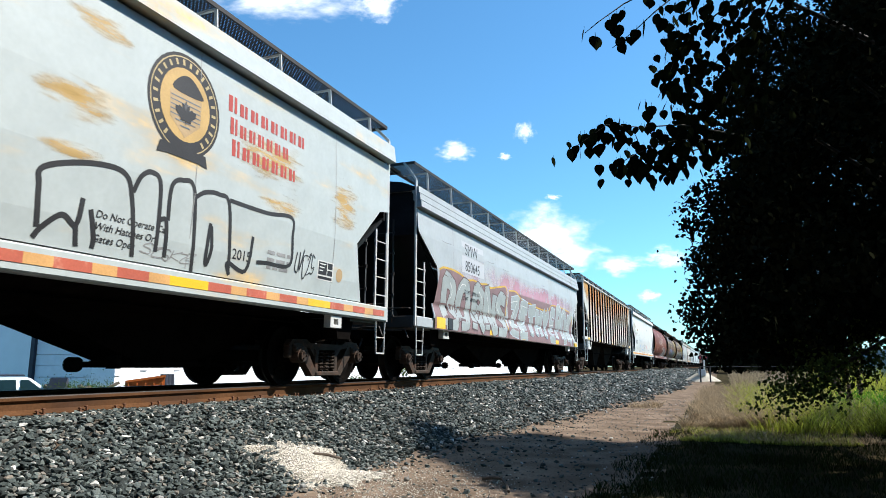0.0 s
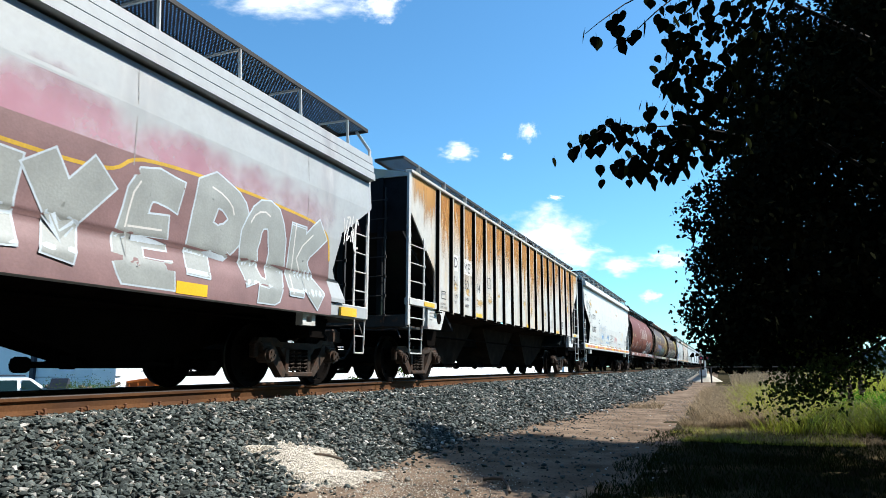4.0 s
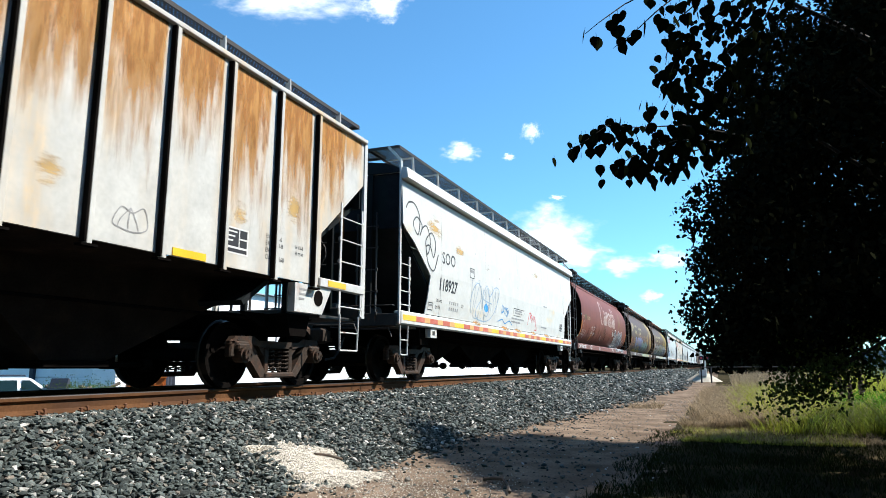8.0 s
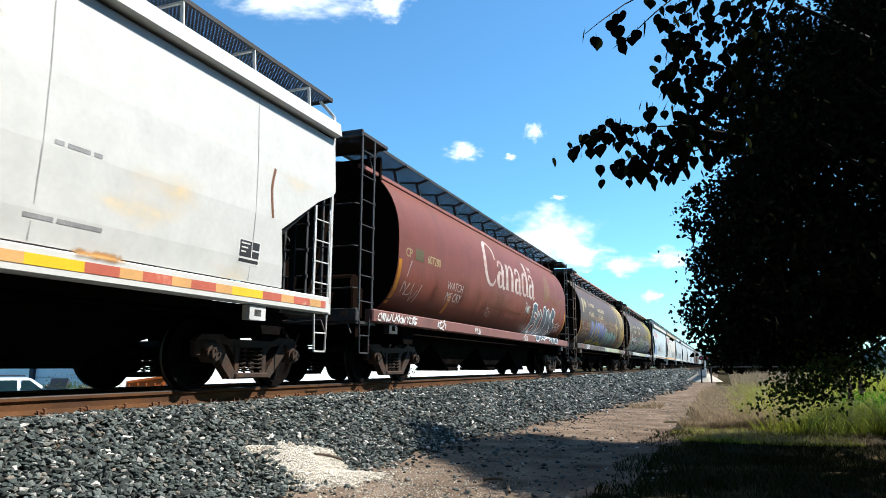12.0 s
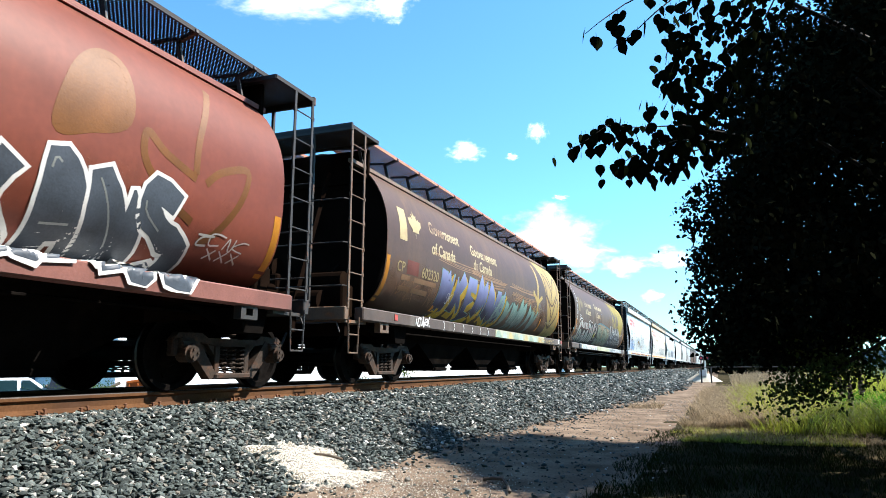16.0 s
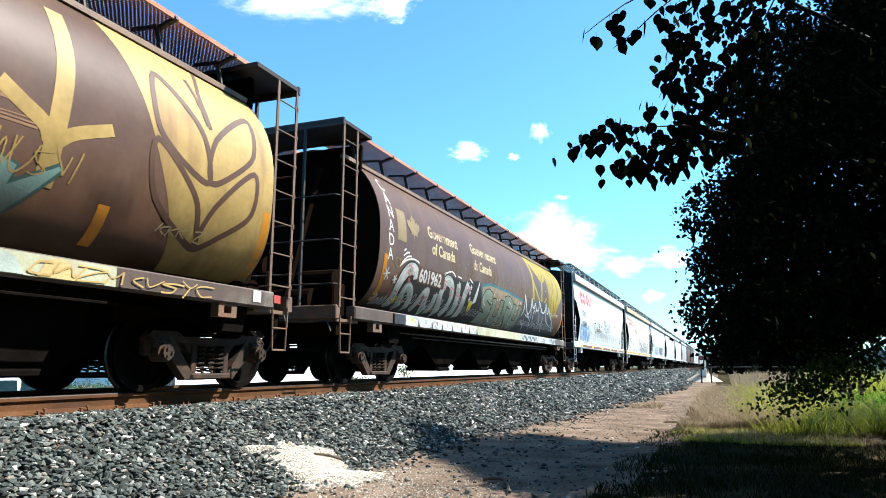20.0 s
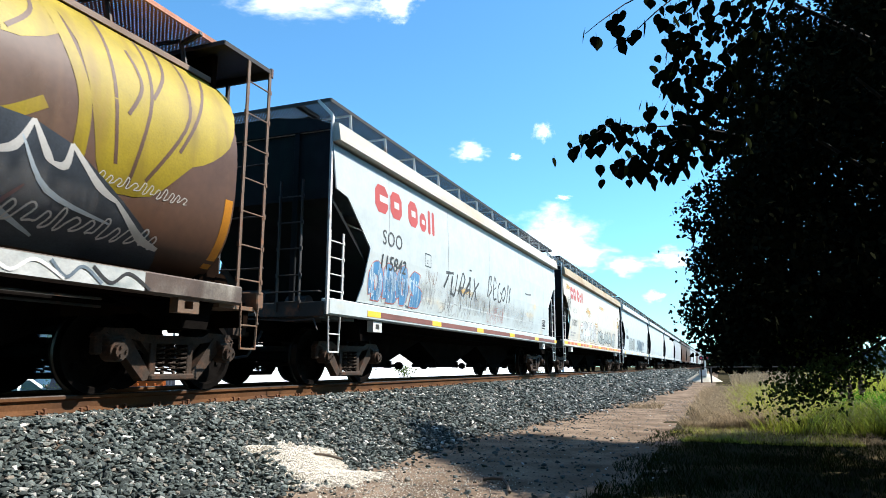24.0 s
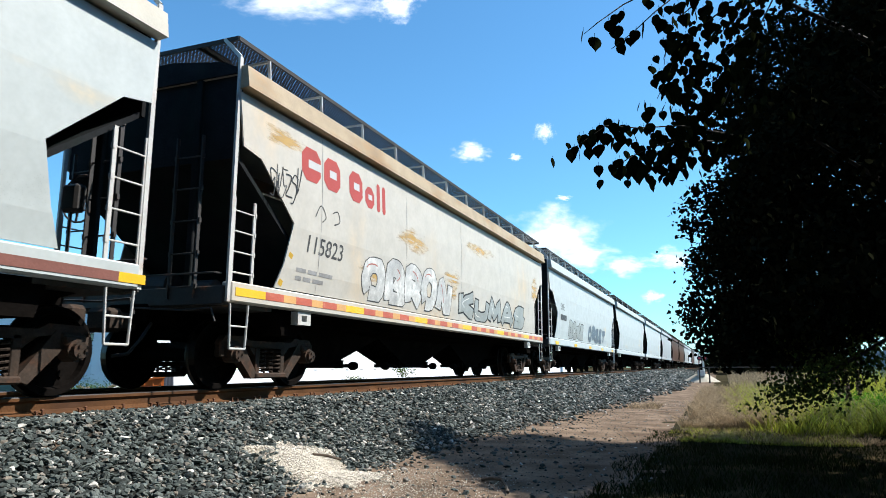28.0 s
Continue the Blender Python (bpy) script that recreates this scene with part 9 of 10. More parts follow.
def in_view_edge(p, slack=0.0):
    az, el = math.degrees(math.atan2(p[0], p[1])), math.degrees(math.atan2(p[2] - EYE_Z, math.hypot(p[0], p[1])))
    return el > max(0.9, 0.45 * (az - 5.0)) + 0.9 * wob(p[0], p[2], 1.7, 3) and az > lerp_table(VIEW_EDGE, el) + slack



centres = []
for c, rad, n in CROWNS:
    got = [in_ball(r, c, rad, 0.45) for _ in range(n // 3)]
    centres += [p for p in got if in_view_edge(p, 1.5) and not open_to_sun(p)]
    for k in range(5):
        tip = Vector(in_ball(r, c, rad, 0.6))
        z0 = max(0.9, min(5.0, tip.z - r.uniform(0.4, 1.6)))
        a = ROOT + Vector((0.08, 0.12, z0))
        mid = (a + tip) / 2 + Vector((0, 0, r.uniform(0.0, 0.5)))
        if in_view_edge(tip, 0.5) and in_view_edge(mid, 0.5):
            part("limb", limb(bmx(), [a, a.lerp(mid, 0.5) + Vector((0, 0, 0.1)), mid, tip], r.uniform(0.06, 0.11), 0.012, 7), M["bark"], tree, smooth=True)
# the crown's visible side, clumps placed by camera bearing and height angle
rim = []
while len(centres) + len(rim) < 1750:
    az, el, d = radians(r.uniform(-3.0, 15.0)), radians(r.uniform(0.5, 29.0)), r.uniform(9.0, 14.0)
    p = (d * math.sin(az), d * math.cos(az), EYE_Z + d * math.tan(el))
    if in_view_edge(p, 0.95 + 1.5 * wob(az * 45, el * 45, 1.0)) and not open_to_sun(p) and wob(az * 57, el * 57, 0.9, 5) > -0.24:
        (centres if in_view_edge(p, 2.6) else rim).append(p)
# boughs over the shaded ground
over = 0
while over < 1600:
    x, y, h = (r.uniform(-4.8, 4.5) if over % 3 else r.uniform(-4.8, -2.0)), r.uniform(4.5, 16.5), r.uniform(1.5, 9.0)
    k = h / math.tan(radians(SUN_EL))
    p = (x + k * math.cos(radians(SUN_AZ)), y + k * math.sin(radians(SUN_AZ)), h)
    if in_view_edge(p, 1.6) and wob(p[0], p[2], 1.1, 5) > -0.28 and not open_to_sun(p):
        centres.append(p)
        over += 1
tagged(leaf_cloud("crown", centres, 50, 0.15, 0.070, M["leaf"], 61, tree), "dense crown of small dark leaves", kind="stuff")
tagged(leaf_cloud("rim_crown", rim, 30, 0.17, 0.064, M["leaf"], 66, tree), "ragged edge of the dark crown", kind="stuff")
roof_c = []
for c, rad, n in UNSEEN_CROWNS:
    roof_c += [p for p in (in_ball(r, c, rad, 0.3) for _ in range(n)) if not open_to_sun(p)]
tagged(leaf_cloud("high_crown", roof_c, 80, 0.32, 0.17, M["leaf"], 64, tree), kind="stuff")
# ragged sprays along the crown edge fitted to the camera's view
sprays = []
for el, az in VIEW_EDGE[1:14]:
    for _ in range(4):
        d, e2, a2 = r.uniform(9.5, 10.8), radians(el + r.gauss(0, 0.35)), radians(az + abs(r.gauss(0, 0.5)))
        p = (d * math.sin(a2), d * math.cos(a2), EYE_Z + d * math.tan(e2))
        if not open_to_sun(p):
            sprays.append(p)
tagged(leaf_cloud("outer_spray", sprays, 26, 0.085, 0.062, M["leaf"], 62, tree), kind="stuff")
# brighter leaf copy at the underside, coloured to look lit from the field
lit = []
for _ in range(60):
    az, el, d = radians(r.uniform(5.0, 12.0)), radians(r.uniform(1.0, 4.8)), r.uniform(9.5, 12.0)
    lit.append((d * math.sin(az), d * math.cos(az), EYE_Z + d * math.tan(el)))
tagged(leaf_cloud("lit_leaves", lit, 12, 0.12, 0.07, M["leaf_lit"], 65, tree), kind="stuff")
# low bough that hangs over the grass
low = [Vector((2.2, 9.8, 1.75)), Vector((1.5, 9.3, 1.35)), Vector((0.95, 9.0, 1.08)), Vector((0.55, 8.9, 0.86))]
part("low_bough", limb(bmx(), low, 0.03, 0.006, 6), M["bark"], tree)
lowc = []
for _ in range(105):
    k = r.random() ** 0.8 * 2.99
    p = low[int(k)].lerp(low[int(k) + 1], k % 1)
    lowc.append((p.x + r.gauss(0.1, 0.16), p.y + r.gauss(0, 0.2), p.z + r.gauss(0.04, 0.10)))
tagged(leaf_cloud("low_bough_leaves", lowc, 24, 0.09, 0.046, M["leaf_lit"], 63, tree), kind="stuff")

# near boughs with large leaves, each leaf a part
heart_bm = bmx()
outline = [(0, 0), (-0.02, 0.20), (0.12, 0.40), (0.36, 0.47), (0.62, 0.38), (0.84, 0.18), (1.08, 0.0)]
mid_v = [heart_bm.verts.new((x, 0, -0.02 * math.sin(x * 3))) for x in (0, 0.02, 0.28, 0.58, 0.82, 1.08)]
for s in (1, -1):
    e = [heart_bm.verts.new((x, s * y, 0.10 * y)) for x, y in outline[1:6]]
    heart_bm.faces.new((mid_v[0], mid_v[2], e[2], e[1], e[0]))
    heart_bm.faces.new((mid_v[2], mid_v[3], e[3], e[2]))
    heart_bm.faces.new((mid_v[3], mid_v[4], e[4], e[3]))
    heart_bm.faces.new((mid_v[4], mid_v[5], e[4]))
bar(heart_bm, (-0.32, 0, 0.03), (0, 0, 0), 0.03, sides=5)
bmesh.ops.recalc_face_normals(heart_bm, faces=heart_bm.faces)
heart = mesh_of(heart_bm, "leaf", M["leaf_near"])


def bough(pts, leaves, seed, size=0.085, side=0.10, fan=0):
    """A drooping twig with hanging heart-shaped leaves."""
    r = random.Random(seed)
    pts = [Vector(p) for p in pts]
    b = part("bough", limb(bmx(), pts, 0.006, 0.002, 5), M["bark"], tree)
    n = len(pts) - 1
    for i in range(leaves):
        k = (i + 0.7 * r.random()) / leaves * (n - 0.001)
        p = pts[int(k)].lerp(pts[int(k) + 1], k % 1)
        p = p + Vector((r.gauss(0, side), r.gauss(0, side), r.gauss(-0.03, side * 0.7)))
        s = size * r.uniform(0.6, 1.15)
        face = Matrix.Rotation(r.uniform(-0.9, 0.9) + 1.57, 4, "Z") @ Matrix.Rotation(radians(r.uniform(50, 110)), 4, "Y") @ Matrix.Rotation(r.uniform(-0.9, 0.9), 4, "X")
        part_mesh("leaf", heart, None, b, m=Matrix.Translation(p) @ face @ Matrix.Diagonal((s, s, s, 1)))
    return b


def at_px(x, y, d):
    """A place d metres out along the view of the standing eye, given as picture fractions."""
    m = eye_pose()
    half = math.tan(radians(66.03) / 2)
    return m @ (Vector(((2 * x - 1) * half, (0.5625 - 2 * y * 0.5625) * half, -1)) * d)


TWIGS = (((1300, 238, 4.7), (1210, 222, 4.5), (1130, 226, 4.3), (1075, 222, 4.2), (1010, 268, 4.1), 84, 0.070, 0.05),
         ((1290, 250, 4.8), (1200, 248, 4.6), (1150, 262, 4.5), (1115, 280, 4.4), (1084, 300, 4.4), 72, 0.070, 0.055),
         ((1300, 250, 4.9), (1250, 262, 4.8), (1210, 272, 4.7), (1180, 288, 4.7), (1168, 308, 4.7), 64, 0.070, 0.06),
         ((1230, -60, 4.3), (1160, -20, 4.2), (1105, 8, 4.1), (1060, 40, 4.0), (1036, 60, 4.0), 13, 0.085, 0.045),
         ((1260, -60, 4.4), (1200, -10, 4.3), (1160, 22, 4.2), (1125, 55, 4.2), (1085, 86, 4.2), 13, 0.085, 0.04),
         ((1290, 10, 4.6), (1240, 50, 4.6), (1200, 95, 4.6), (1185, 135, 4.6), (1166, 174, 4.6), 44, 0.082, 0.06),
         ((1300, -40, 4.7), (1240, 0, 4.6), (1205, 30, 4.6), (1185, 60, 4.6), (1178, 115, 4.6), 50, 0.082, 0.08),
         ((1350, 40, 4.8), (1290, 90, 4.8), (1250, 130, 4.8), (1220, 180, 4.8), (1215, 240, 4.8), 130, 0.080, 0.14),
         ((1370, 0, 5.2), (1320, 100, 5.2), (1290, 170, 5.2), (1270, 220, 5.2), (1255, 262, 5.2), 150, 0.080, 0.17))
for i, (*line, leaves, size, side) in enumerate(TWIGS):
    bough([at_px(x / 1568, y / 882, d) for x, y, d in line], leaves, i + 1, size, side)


# ---------------------------------------------------------------- far side of the track
def white_warehouse():
    b = tagged(new("warehouse"), "long white metal-clad warehouse with a sectional door", "building")
    x1, y0, y1, z0, zt = -24.0, 22.3, 112.0, -0.9, 5.2
    xe = -44.0
    # wall that faces the track, with grey dashes for its vents' small shadows
    bm = box(bmx(), x1 - 0.25, x1, y0, y1, z0, zt)
    side = part("wall", bm, M["wall_white"], b)
    for row, z in enumerate((0.92, 1.95, 2.98, 4.0)):
        for k in range(44):
            bm = box(bmx(), x1 + 0.003, x1 + 0.03, y0 + 1.4 + k * 2.05 + 0.25 * (row % 2), y0 + 1.75 + k * 2.05 + 0.25 * (row % 2), z, z + 0.05)
            part("cladding_clip", bm, M["roof_grey"], side)
    for k in range(13):
        bm = box(bmx(), x1 - 0.02, x1 + 0.06, y0 - 0.06, y0 + 0.28, z0 + 0.25 + k * 0.46, z0 + 0.48 + k * 0.46, 0.01)
        part("corner_block", bm, M["wall_white"], side)
    # gable wall with the door opening
    dx0, dx1, dz = -29.2, -25.35, 2.75
    bm = bmx()
    box(bm, xe, dx0, y0, y0 + 0.25, z0, zt)
    box(bm, dx1, x1 - 0.25, y0, y0 + 0.25, z0, zt)
    box(bm, dx0, dx1, y0, y0 + 0.25, dz, zt)
    part("wall", bm, M["wall_white"], b)
    bm = bmx()
    box(bm, dx0 - 0.02, dx0 + 0.22, y0 - 0.02, y0 + 0.2, z0, dz)
    box(bm, dx0 - 0.02, dx1, y0 - 0.02, y0 + 0.2, dz - 0.14, dz + 0.02)
    part("door_frame", bm, M["dark_gap"], b)
    for k in range(7):
        bm = box(bmx(), dx0 + 0.22, dx1, y0 + 0.12, y0 + 0.17, z0 + k * 0.51, z0 + k * 0.51 + 0.50, 0.012)
        panel = part("door_panel", bm, M["door_white"], b)
        if k == 6:
            for q in (dx0 + 0.75, dx1 - 1.0):
                part("door_light", box(bmx(), q, q + 0.9, y0 + 0.09, y0 + 0.125, z0 + k * 0.51 + 0.1, z0 + k * 0.51 + 0.40, 0.05), M["glass_dark"], panel)
    bm = bmx()
    box(bm, xe, xe + 0.25, y0 + 0.25, y1, z0, zt)
    box(bm, xe, x1, y1, y1 + 0.25, z0, zt)
    part("wall", bm, M["wall_white"], b)
    bm = bmx()
    prism_pts = [(x1 + 0.25, zt), ((x1 + xe) / 2, zt + 1.4), (xe - 0.25, zt), (xe - 0.25, zt - 0.06), (x1 + 0.25, zt - 0.06)]
    lo = [bm.verts.new((x, y0 - 0.2, z)) for x, z in prism_pts]
    hi = [bm.verts.new((x, y1 + 0.4, z)) for x, z in prism_pts]
    for i in range(5):
        bm.faces.new((lo[i], lo[(i + 1) % 5], hi[(i + 1) % 5], hi[i]))
    bm.faces.new(lo), bm.faces.new(hi)
    bmesh.ops.recalc_face_normals(bm, faces=bm.faces)
    part("roof", bm, M["roof_grey"], b)


white_warehouse()


def far_z(x, y):
    return ground_z(x, y)


def parked_suv(x, y, turn):
    z = far_z(x, y)
    car = tagged(new("parked_suv"), "silver sport utility car parked before the warehouse", "car")
    car.matrix_basis = pose(x, y, z, 0, 0, turn)
    body = bmx()
    prism(body, [(-2.3, 0.45), (-2.32, 0.95), (-2.2, 1.02), (2.25, 1.02), (2.3, 0.5), (2.1, 0.32), (-2.1, 0.32)], -0.9, 0.9)
    bmesh.ops.bevel(body, geom=list(body.edges), offset=0.05, segments=2, affect="EDGES", clamp_overlap=True)
    b = part("body", body, M["car_silver"], car, smooth=True)
    cab = bmx()
    lo = [(-2.15, 1.0), (1.15, 1.0), (0.35, 1.62), (-1.75, 1.64)]
    v0 = [cab.verts.new((-0.84 if z < 1.3 else -0.70, y, z)) for y, z in lo]
    v1 = [cab.verts.new((0.84 if z < 1.3 else 0.70, y, z)) for y, z in lo]
    cab.faces.new(v0[::-1]), cab.faces.new(v1)
    for i in range(4):
        cab.faces.new((v0[i], v0[(i + 1) % 4], v1[(i + 1) % 4], v1[i]))
    bmesh.ops.recalc_face_normals(cab, faces=cab.faces)
    bmesh.ops.bevel(cab, geom=list(cab.edges), offset=0.05, segments=2, affect="EDGES", clamp_overlap=True)
    part("cabin", cab, M["car_silver"], car, smooth=True)
    for s in (1, -1):
        for (a, c, top0, top1) in ((-1.85, -0.95, -1.6, -0.9), (-0.85, 0.0, -0.8, -0.05), (0.1, 0.9, 0.08, 0.32)):
            g = bmx()
            q = [g.verts.new(p) for p in ((s * 0.845, a, 1.08), (s * 0.845, c, 1.08), (s * 0.735, top1, 1.54), (s * 0.735, top0, 1.54))]
            f = g.faces.new(q)
            bmesh.ops.solidify(g, geom=[f], thickness=0.02)
            part("side_window", g, M["glass_dark"], car)
        part("roof_rail", bar(bmx(), (s * 0.6, -1.6, 1.70), (s * 0.6, 0.2, 1.69), 0.035, sides=6), M["dark_gap"], car)
    for yy, z0, yt, z1 in ((1.10, 1.07, 0.42, 1.56), (-2.16, 1.07, -1.84, 1.56)):
        g = bmx()
        q = [g.verts.new(p) for p in ((-0.72, yy, z0), (0.72, yy, z0), (0.62, yt, z1), (-0.62, yt, z1))]
        f = g.faces.new(q)
        bmesh.ops.solidify(g, geom=[f], thickness=0.03)
        part("windscreen" if yy > 0 else "rear_window", g, M["glass_dark"], car)
    for wy in (-1.35, 1.4):
        for s in (1, -1):
            t = part("wheel", cyl(bmx(), (s * 0.82, wy, 0.34), 0.34, 0.22, "X", 20), M["tyre"], car)
            part("rim", cyl(bmx(), (s * 0.93, wy, 0.34), 0.20, 0.02, "X", 12), M["signal"], t)


parked_suv(-22.6, 16.85, -35)


def dumpster(x, y, turn):
    d = tagged(new("dumpster"), "orange sheet-metal waste skip before the white wall", "dumpster")
    d.matrix_basis = pose(x, y, far_z(x, y), 0, 0, turn)
    bm = bmx()
    prism(bm, [(-0.66, 0.1), (0.66, 0.1), (0.66, 1.62), (-0.66, 1.42)], -0.8, 0.8)
    b = part("body", bm, M["orange"], d)
    for k in range(5):
        part("rib", box(bmx(), 0.8, 0.86, -0.62 + k * 0.29, -0.57 + k * 0.29, 0.15, 1.38, 0.01), M["orange"], b)
    part("rim", bar(bmx(), (0.83, -0.68, 1.43), (0.83, 0.68, 1.63), 0.08), M["orange"], d)


dumpster(-20.5, 20.5, -42)
for k in range(3):
    p = part("pipe_stack", cyl(bmx(), (0, 0, 0.85), 0.14, 1.7, "Z", 14), M["dark_gap"])
    p.matrix_basis = pose(-19.6 - 0.05 * k, 20.55 + 0.30 * k, far_z(-19.6, 20.6), 3 * k, 0, 0)
    tagged(p, "dark upright pipe standing beside the orange skip", "pipe", "upright pipes")


def junk():
    r = random.Random(9)
    for k in range(14):
        x, y = -20.9 + r.uniform(-1.2, 0.8), 17.9 + r.uniform(-1.2, 2.2)
        h = r.uniform(0.9, 1.5)
        p = part("scrap_board", box(bmx(), -0.06, 0.06, -0.7, 0.7, -0.05, 0.05, 0.01), M["timber"])
        p.matrix_basis = pose(x, y, far_z(x, y) + h * 0.8, r.uniform(-35, 35), r.uniform(-20, 20), r.uniform(0, 180))
        tagged(p, "weathered board lying on a scrap pile", "board", "scrap boards")
    bm = bmx()
    n = 22
    g = [[bm.verts.new((-22.4 + 3.6 * i / n, 16.2 + 3.4 * j / n, far_z(-22, 17) + 1.25 * max(0, 1 - math.hypot((i / n - 0.5) * 2, (j / n - 0.5) * 2)) + 0.12 * wob(i, j, 0.6))) for i in range(n + 1)] for j in range(n + 1)]
    for j in range(n):
        for i in range(n):
            bm.faces.new((g[j][i], g[j][i + 1], g[j + 1][i + 1], g[j + 1][i]))
    tagged(part("rubble_mound", bm, M["soil"]), "weedy mound of rubble behind the track", "mound")
    bm = bmx()
    prism(bm, [(-0.4, 0), (0.4, 0), (0.36, 1.58), (0.28, 1.62)], -0.3, 0.3)
    p = part("tilted_sheet", bm, M["dark_gap"])
    p.matrix_basis = pose(-21.0, 17.0, far_z(-21.8, 15.6), 0, 0, 20)
    tagged(p, "dark tilted sheet-metal bin by the rubble", "bin")


junk()
r = random.Random(31)
mound = [(-20.8 + r.gauss(0, 0.6), 18.0 + r.gauss(0, 0.65), 0.10 + abs(r.gauss(0, 0.22))) for _ in range(260)]
tagged(leaf_cloud("mound_weeds", mound, 20, 0.14, 0.04, M["bush"], 71), "scrubby green weeds over the rubble", "weeds", kind="stuff")


def bush(x, y, h, w, seed):
    r = random.Random(seed)
    z = far_z(x, y)
    b = tagged(new("bush"), "bright green leafy bush before the white wall", "bush", "bushes behind the track")
    for k in range(5):
        part("stem", limb(bmx(), [(x, y, z), (x + r.gauss(0, w * 0.3), y + r.gauss(0, w * 0.3), z + h * 0.6), (x + r.gauss(0, w * 0.5), y + r.gauss(0, w * 0.5), z + h)], 0.02, 0.006, 5), M["bark"], b)
    c = [(x + r.gauss(0, w * 0.45), y + r.gauss(0, w * 0.45), z + h * (0.35 + 0.65 * r.random())) for _ in range(40)]
    tagged(leaf_cloud("foliage", c, 40, 0.10, 0.055, M["bush"], seed, b), kind="stuff")


bush(-13.9, 25.0, 1.55, 0.45, 5)
bush(-12.6, 27.2, 2.0, 0.55, 6)
bush(-12.0, 50.0, 1.6, 0.9, 7)


# ---------------------------------------------------------------- crossing, fence and distance
def crossing_signal():
    sx, sy = -1.45, 60.0
    z = ground_z(sx, sy)
    pad = bmx()
    n = 20
    bmesh.ops.create_cone(pad, cap_ends=True, segments=n, radius1=1.65, radius2=0.45, depth=0.75, matrix=Matrix.Translation((-1.35, 61.8, z + 0.3)))
    tagged(part("gravel_pad", pad, M["concrete"]), "pale mound of crushed stone round the signal mast", "mound")
    s = tagged(new("crossing_signal"), "silver level-crossing signal mast with cabinet", "signal")
    part("mast", cyl(bmx(), (-1.15, 61.5, z + 1.6), 0.08, 2.6, "Z", 10), M["signal"], s)
    part("cabinet", box(bmx(), -1.62, -1.05, 60.9, 61.3, z + 0.45, z + 0.98, 0.03), M["signal"], s)
    for d in (-0.22, 0.22):
        lamp = part("lamp_hood", cyl(bmx(), (-1.2 + d, 61.3, z + 1.95), 0.19, 0.1, "Y", 16), M["dark_gap"], s)
        part("lens", cyl(bmx(), (-1.2 + d, 61.22, z + 1.95), 0.09, 0.08, "Y", 12), M["red_ink"], lamp)
    for a in (35, -35):
        bm = box(bmx(), -0.42, 0.42, -0.02, 0.02, -0.07, 0.07)
        c = part("crossbuck", bm, M["white_ink"], s)
        c.matrix_basis = pose(-1.2, 61.36, z + 2.6, 0, a, 0)
    g = tagged(new("guard_rail"), "black pipe guard rail beside the path", "guard rail")
    for x in (-1.38, -0.67):
        part("post", cyl(bmx(), (x, 57.5, z + 0.6), 0.06, 1.3, "Z", 10), M["iron_black"], g)
    part("top_rail", bar(bmx(), (-1.38, 57.5, z + 1.2), (5.5, 58.5, z + 1.25), 0.07, sides=8), M["iron_black"], g)


crossing_signal()


def board_fence():
    f = tagged(new("board_fence"), "weathered blue-grey sheet fence behind the grass", "fence")
    for k in range(20):
        x = 5.5 + k * 0.62
        z = ground_z(x, 33)
        part("panel", box(bmx(), x, x + 0.6, 33.0, 33.04, z + 0.05, z + 1.75 + 0.03 * (k % 3), 0.006), M["blue_steel"], f)
    for k in range(6):
        x = 5.5 + k * 2.45
        part("post", box(bmx(), x - 0.05, x + 0.05, 33.05, 33.15, ground_z(x, 33) - 0.1, ground_z(x, 33) + 1.75), M["timber"], f)


board_fence()


def far_shed(x, y, w, d, h, label):
    b = tagged(new("far_shed"), label, "building")
    z = ground_z(x, y) - 0.1
    part("wall", box(bmx(), x, x + w, y, y + d, z, z + h), M["wall_white"], b)
    bm = bmx()
    prism(bm, [(y - 0.3, z + h), (y + d / 2, z + h + 1.2), (y + d + 0.3, z + h)], x - 0.3, x + w + 0.3)
    part("roof", bm, M["roof_grey"], b)
    for k in range(3):
        part("window", box(bmx(), x + w * (0.15 + 0.3 * k), x + w * (0.3 + 0.3 * k), y - 0.04, y, z + 1, z + 2.2), M["glass_dark"], b)


far_shed(-70, 190, 30, 14, 6.0, "long far white building beyond the crossing")
r = random.Random(90)
woods = []
for k in range(420):
    x = r.uniform(-10, 150)
    woods.append((x, 260 + r.uniform(0, 60), 1 + 8.5 * r.random() * (0.6 + 0.4 * wob(x, 0, 0.06))))
for k in range(110):
    woods.append((r.uniform(1.5, 16), r.uniform(120, 150), r.uniform(0.5, 6.5)))
for k in range(160):
    x = r.uniform(-190, -60)
    woods.append((x, 330 + r.uniform(0, 60), 1 + 7 * r.random()))
tagged(leaf_cloud("far_woods", woods, 16, 1.7, 1.6, M["leaf"], 81), "distant line of dark green trees", "woods", kind="stuff")


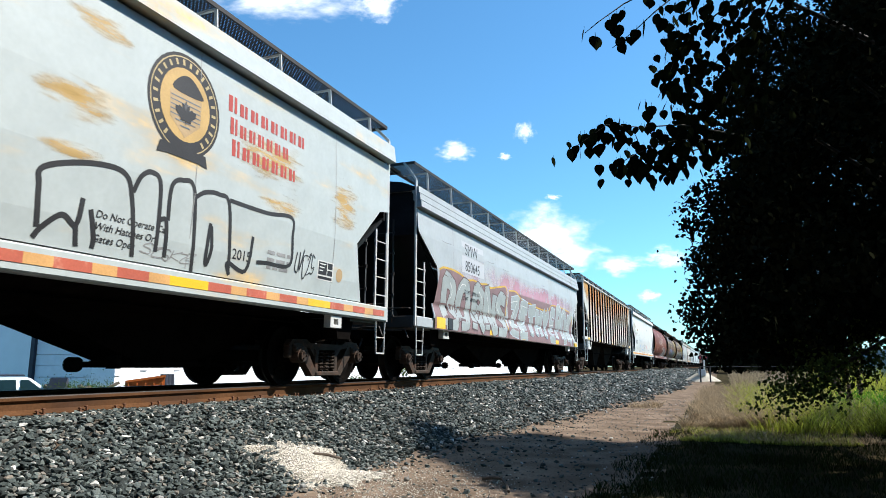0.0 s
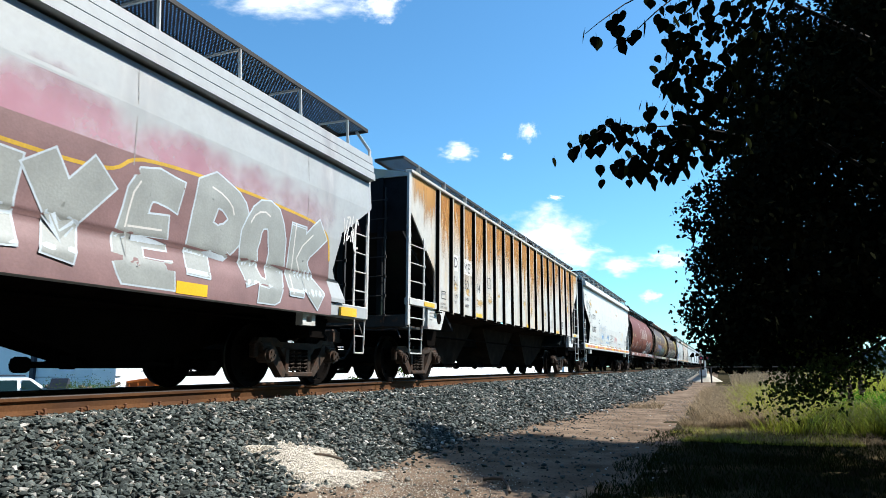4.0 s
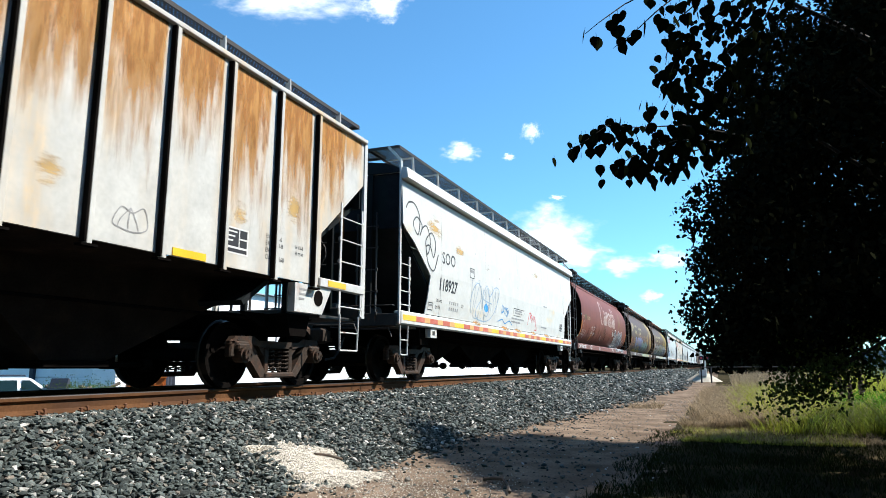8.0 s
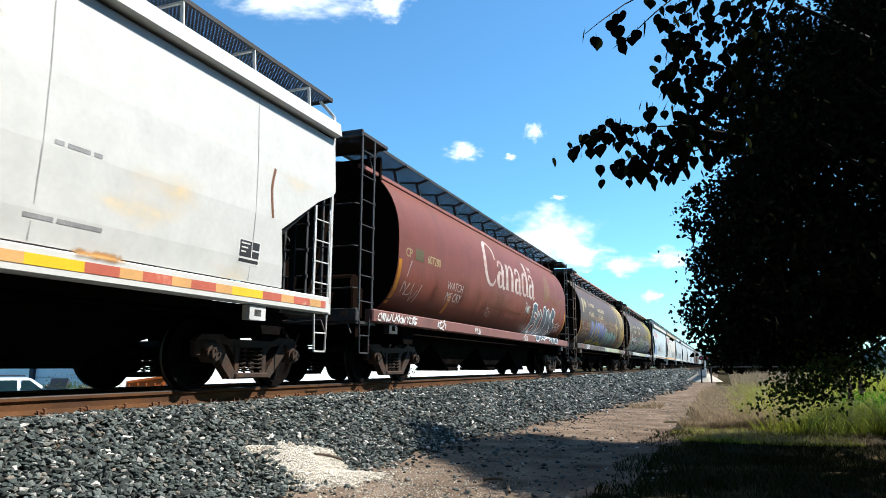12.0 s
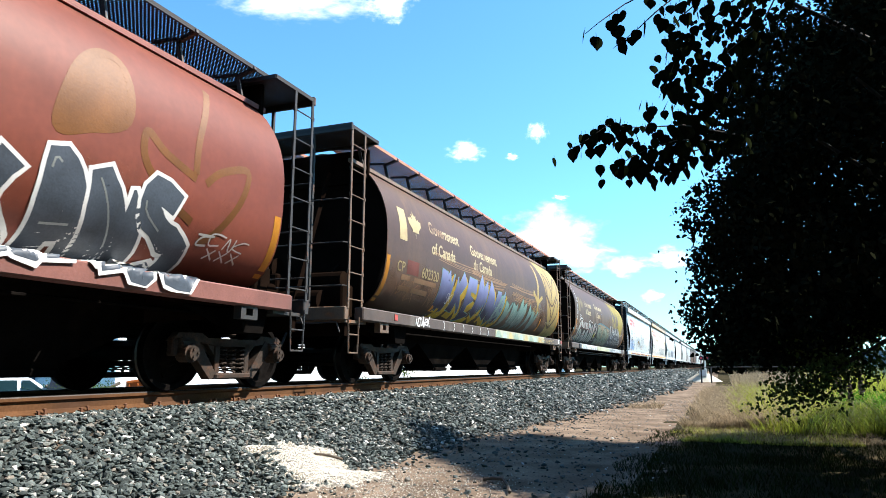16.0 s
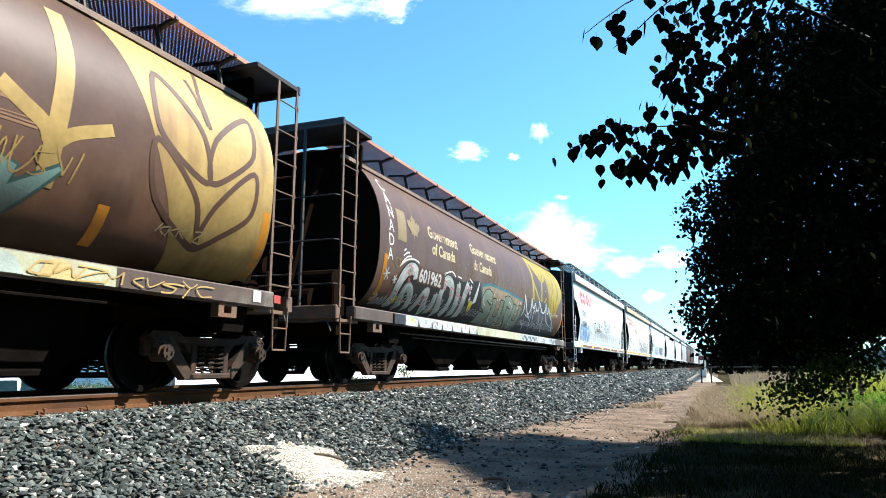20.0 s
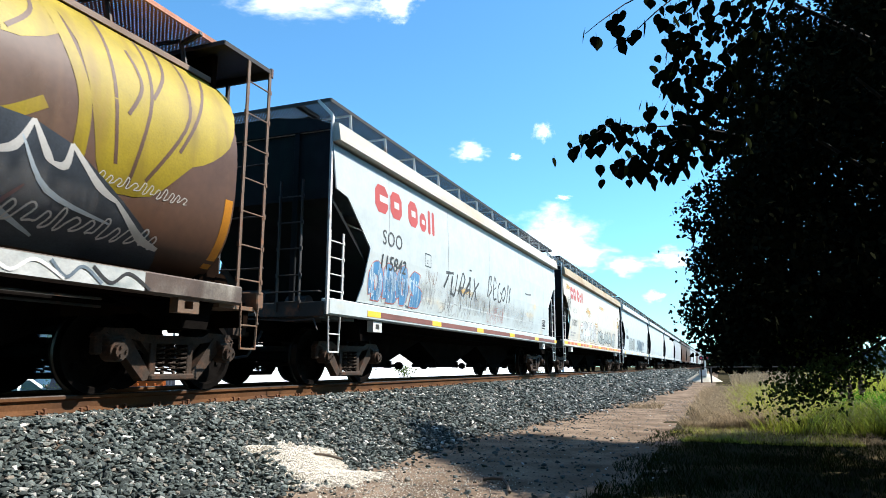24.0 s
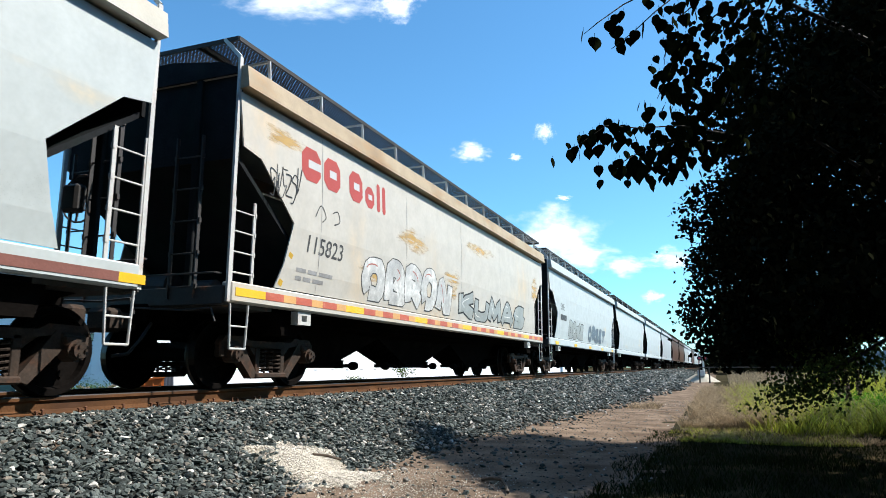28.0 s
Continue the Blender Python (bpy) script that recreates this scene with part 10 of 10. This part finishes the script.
# ---------------------------------------------------------------- clouds
def cloud_material():
    m = bpy.data.materials.new("glowing_cloud")
    m.use_nodes = True
    n, l = m.node_tree.nodes, m.node_tree.links
    n.clear()
    out = n.new("ShaderNodeOutputMaterial")
    mix = n.new("ShaderNodeMixShader")
    tr = n.new("ShaderNodeBsdfTransparent")
    # clouds glow white by themselves, in place of sunlight on them
    em = n.new("ShaderNodeEmission")
    em.inputs["Strength"].default_value = 1.0
    em.inputs["Color"].default_value = (0.92, 0.96, 1.0, 1)
    tc = n.new("ShaderNodeTexCoord")
    info = n.new("ShaderNodeObjectInfo")
    off = n.new("ShaderNodeVectorMath")
    off.operation = "ADD"
    sc = n.new("ShaderNodeVectorMath")
    sc.operation = "SCALE"
    sc.inputs[0].default_value = (37, 11, 5)
    l.new(info.outputs["Random"], sc.inputs["Scale"])
    l.new(tc.outputs["Object"], off.inputs[0])
    l.new(sc.outputs[0], off.inputs[1])
    nz = n.new("ShaderNodeTexNoise")
    nz.inputs["Scale"].default_value, nz.inputs["Detail"].default_value, nz.inputs["Roughness"].default_value = 2.6, 8, 0.58
    l.new(off.outputs[0], nz.inputs["Vector"])
    gr = n.new("ShaderNodeVectorMath")
    gr.operation = "LENGTH"
    l.new(tc.outputs["Object"], gr.inputs[0])
    fall = n.new("ShaderNodeMapRange")
    fall.inputs["From Min"].default_value, fall.inputs["From Max"].default_value = 0.0, 1.0
    fall.inputs["To Min"].default_value, fall.inputs["To Max"].default_value = 0.42, -0.42
    l.new(gr.outputs["Value"], fall.inputs["Value"])
    add = n.new("ShaderNodeMath")
    l.new(nz.outputs["Fac"], add.inputs[0])
    l.new(fall.outputs[0], add.inputs[1])
    a = n.new("ShaderNodeMapRange")
    a.interpolation_type = "SMOOTHSTEP"
    a.inputs["From Min"].default_value, a.inputs["From Max"].default_value = 0.42, 0.98
    l.new(add.outputs[0], a.inputs["Value"])
    l.new(a.outputs[0], mix.inputs[0])
    l.new(tr.outputs[0], mix.inputs[1])
    l.new(em.outputs[0], mix.inputs[2])
    l.new(mix.outputs[0], out.inputs["Surface"])
    return m


M["cloud"] = cloud_material()
CLOUDS = []
cb = bmx()
bmesh.ops.create_grid(cb, x_segments=12, y_segments=12, size=1.0)
for v in cb.verts:
    v.co.z = -0.06 * (v.co.x ** 2 + v.co.y ** 2)
cloud_me = mesh_of(cb, "cloud", M["cloud"], True)
FAR = 2400.0
for px, py, w, h, run in ((500, -14, 235, 98, 27), (668, 8, 80, 55, 34), (808, 269, 66, 34, 30), (930, 233, 34, 36, 36), (965, 415, 150, 88, 18), (1015, 452, 110, 50, 18),
                          (1098, 470, 82, 38, 12), (1182, 456, 72, 34, 10), (1150, 525, 40, 20, 8), (895, 278, 20, 12, 20), (980, 350, 26, 10, 20)):
    c = new("cloud", cloud_me)
    p = at_px(px / 1568, py / 882, FAR)
    rot = eye_pose().to_3x3().to_4x4()
    k = FAR / 1206
    home = Matrix.Translation(p) @ rot
    c.matrix_basis = home
    c.scale = (w * k, h * k, w * k)
    tagged(c, "small white fair-weather cloud in a blue sky", "cloud", "clouds")
    CLOUDS.append((c, home, (rot @ Vector((1, 0, 0))) * (run * k)))


# ---------------------------------------------------------------- what moves
def motions():
    # how far the train has run, second by second
    run = [(0, -4.82), (0.5, -2.41), (1, 0), (1.5, 2.40), (2, 4.81), (2.5, 7.23), (3, 9.64), (3.5, 12.02), (5.5, 21.81), (6, 24.24), (6.5, 26.66),
           (7, 29.06), (7.5, 31.46), (8, 33.86), (8.5, 36.25), (9, 38.63), (9.5, 40.98), (10, 43.32), (10.5, 45.68), (11, 48.03), (11.5, 50.38),
           (12, 52.77), (12.5, 55.17), (14.5, 65.03), (15, 67.38), (15.5, 69.67), (16, 71.94), (16.5, 74.22), (17, 76.49), (17.5, 78.75),
           (18, 81.01), (20, 90.22), (21.5, 97.44), (23.5, 107.36), (24, 109.87), (24.5, 112.38), (25, 114.89), (25.5, 117.39), (26, 119.90),
           (26.5, 122.41), (27, 124.85), (27.5, 127.27), (28, 129.67)]
    for car, y in TRAIN:
        walk(car, [(t, pose(TX, y - s, RAIL)) for t, s in run])
    ts, ss = [r[0] for r in run], [r[1] for r in run]
    steps = [i * 0.1 for i in range(281)]
    far = np.interp(steps, ts, ss)
    for wheel, y in TURNING:
        walk(wheel, [(t, pose(0, y, 0.457, math.degrees(s / 0.457))) for t, s in zip(steps, far)])
    for cloud, home, drift in CLOUDS:
        walk(cloud, [(0, home), (SECONDS, Matrix.Translation(drift) @ home)])


motions()
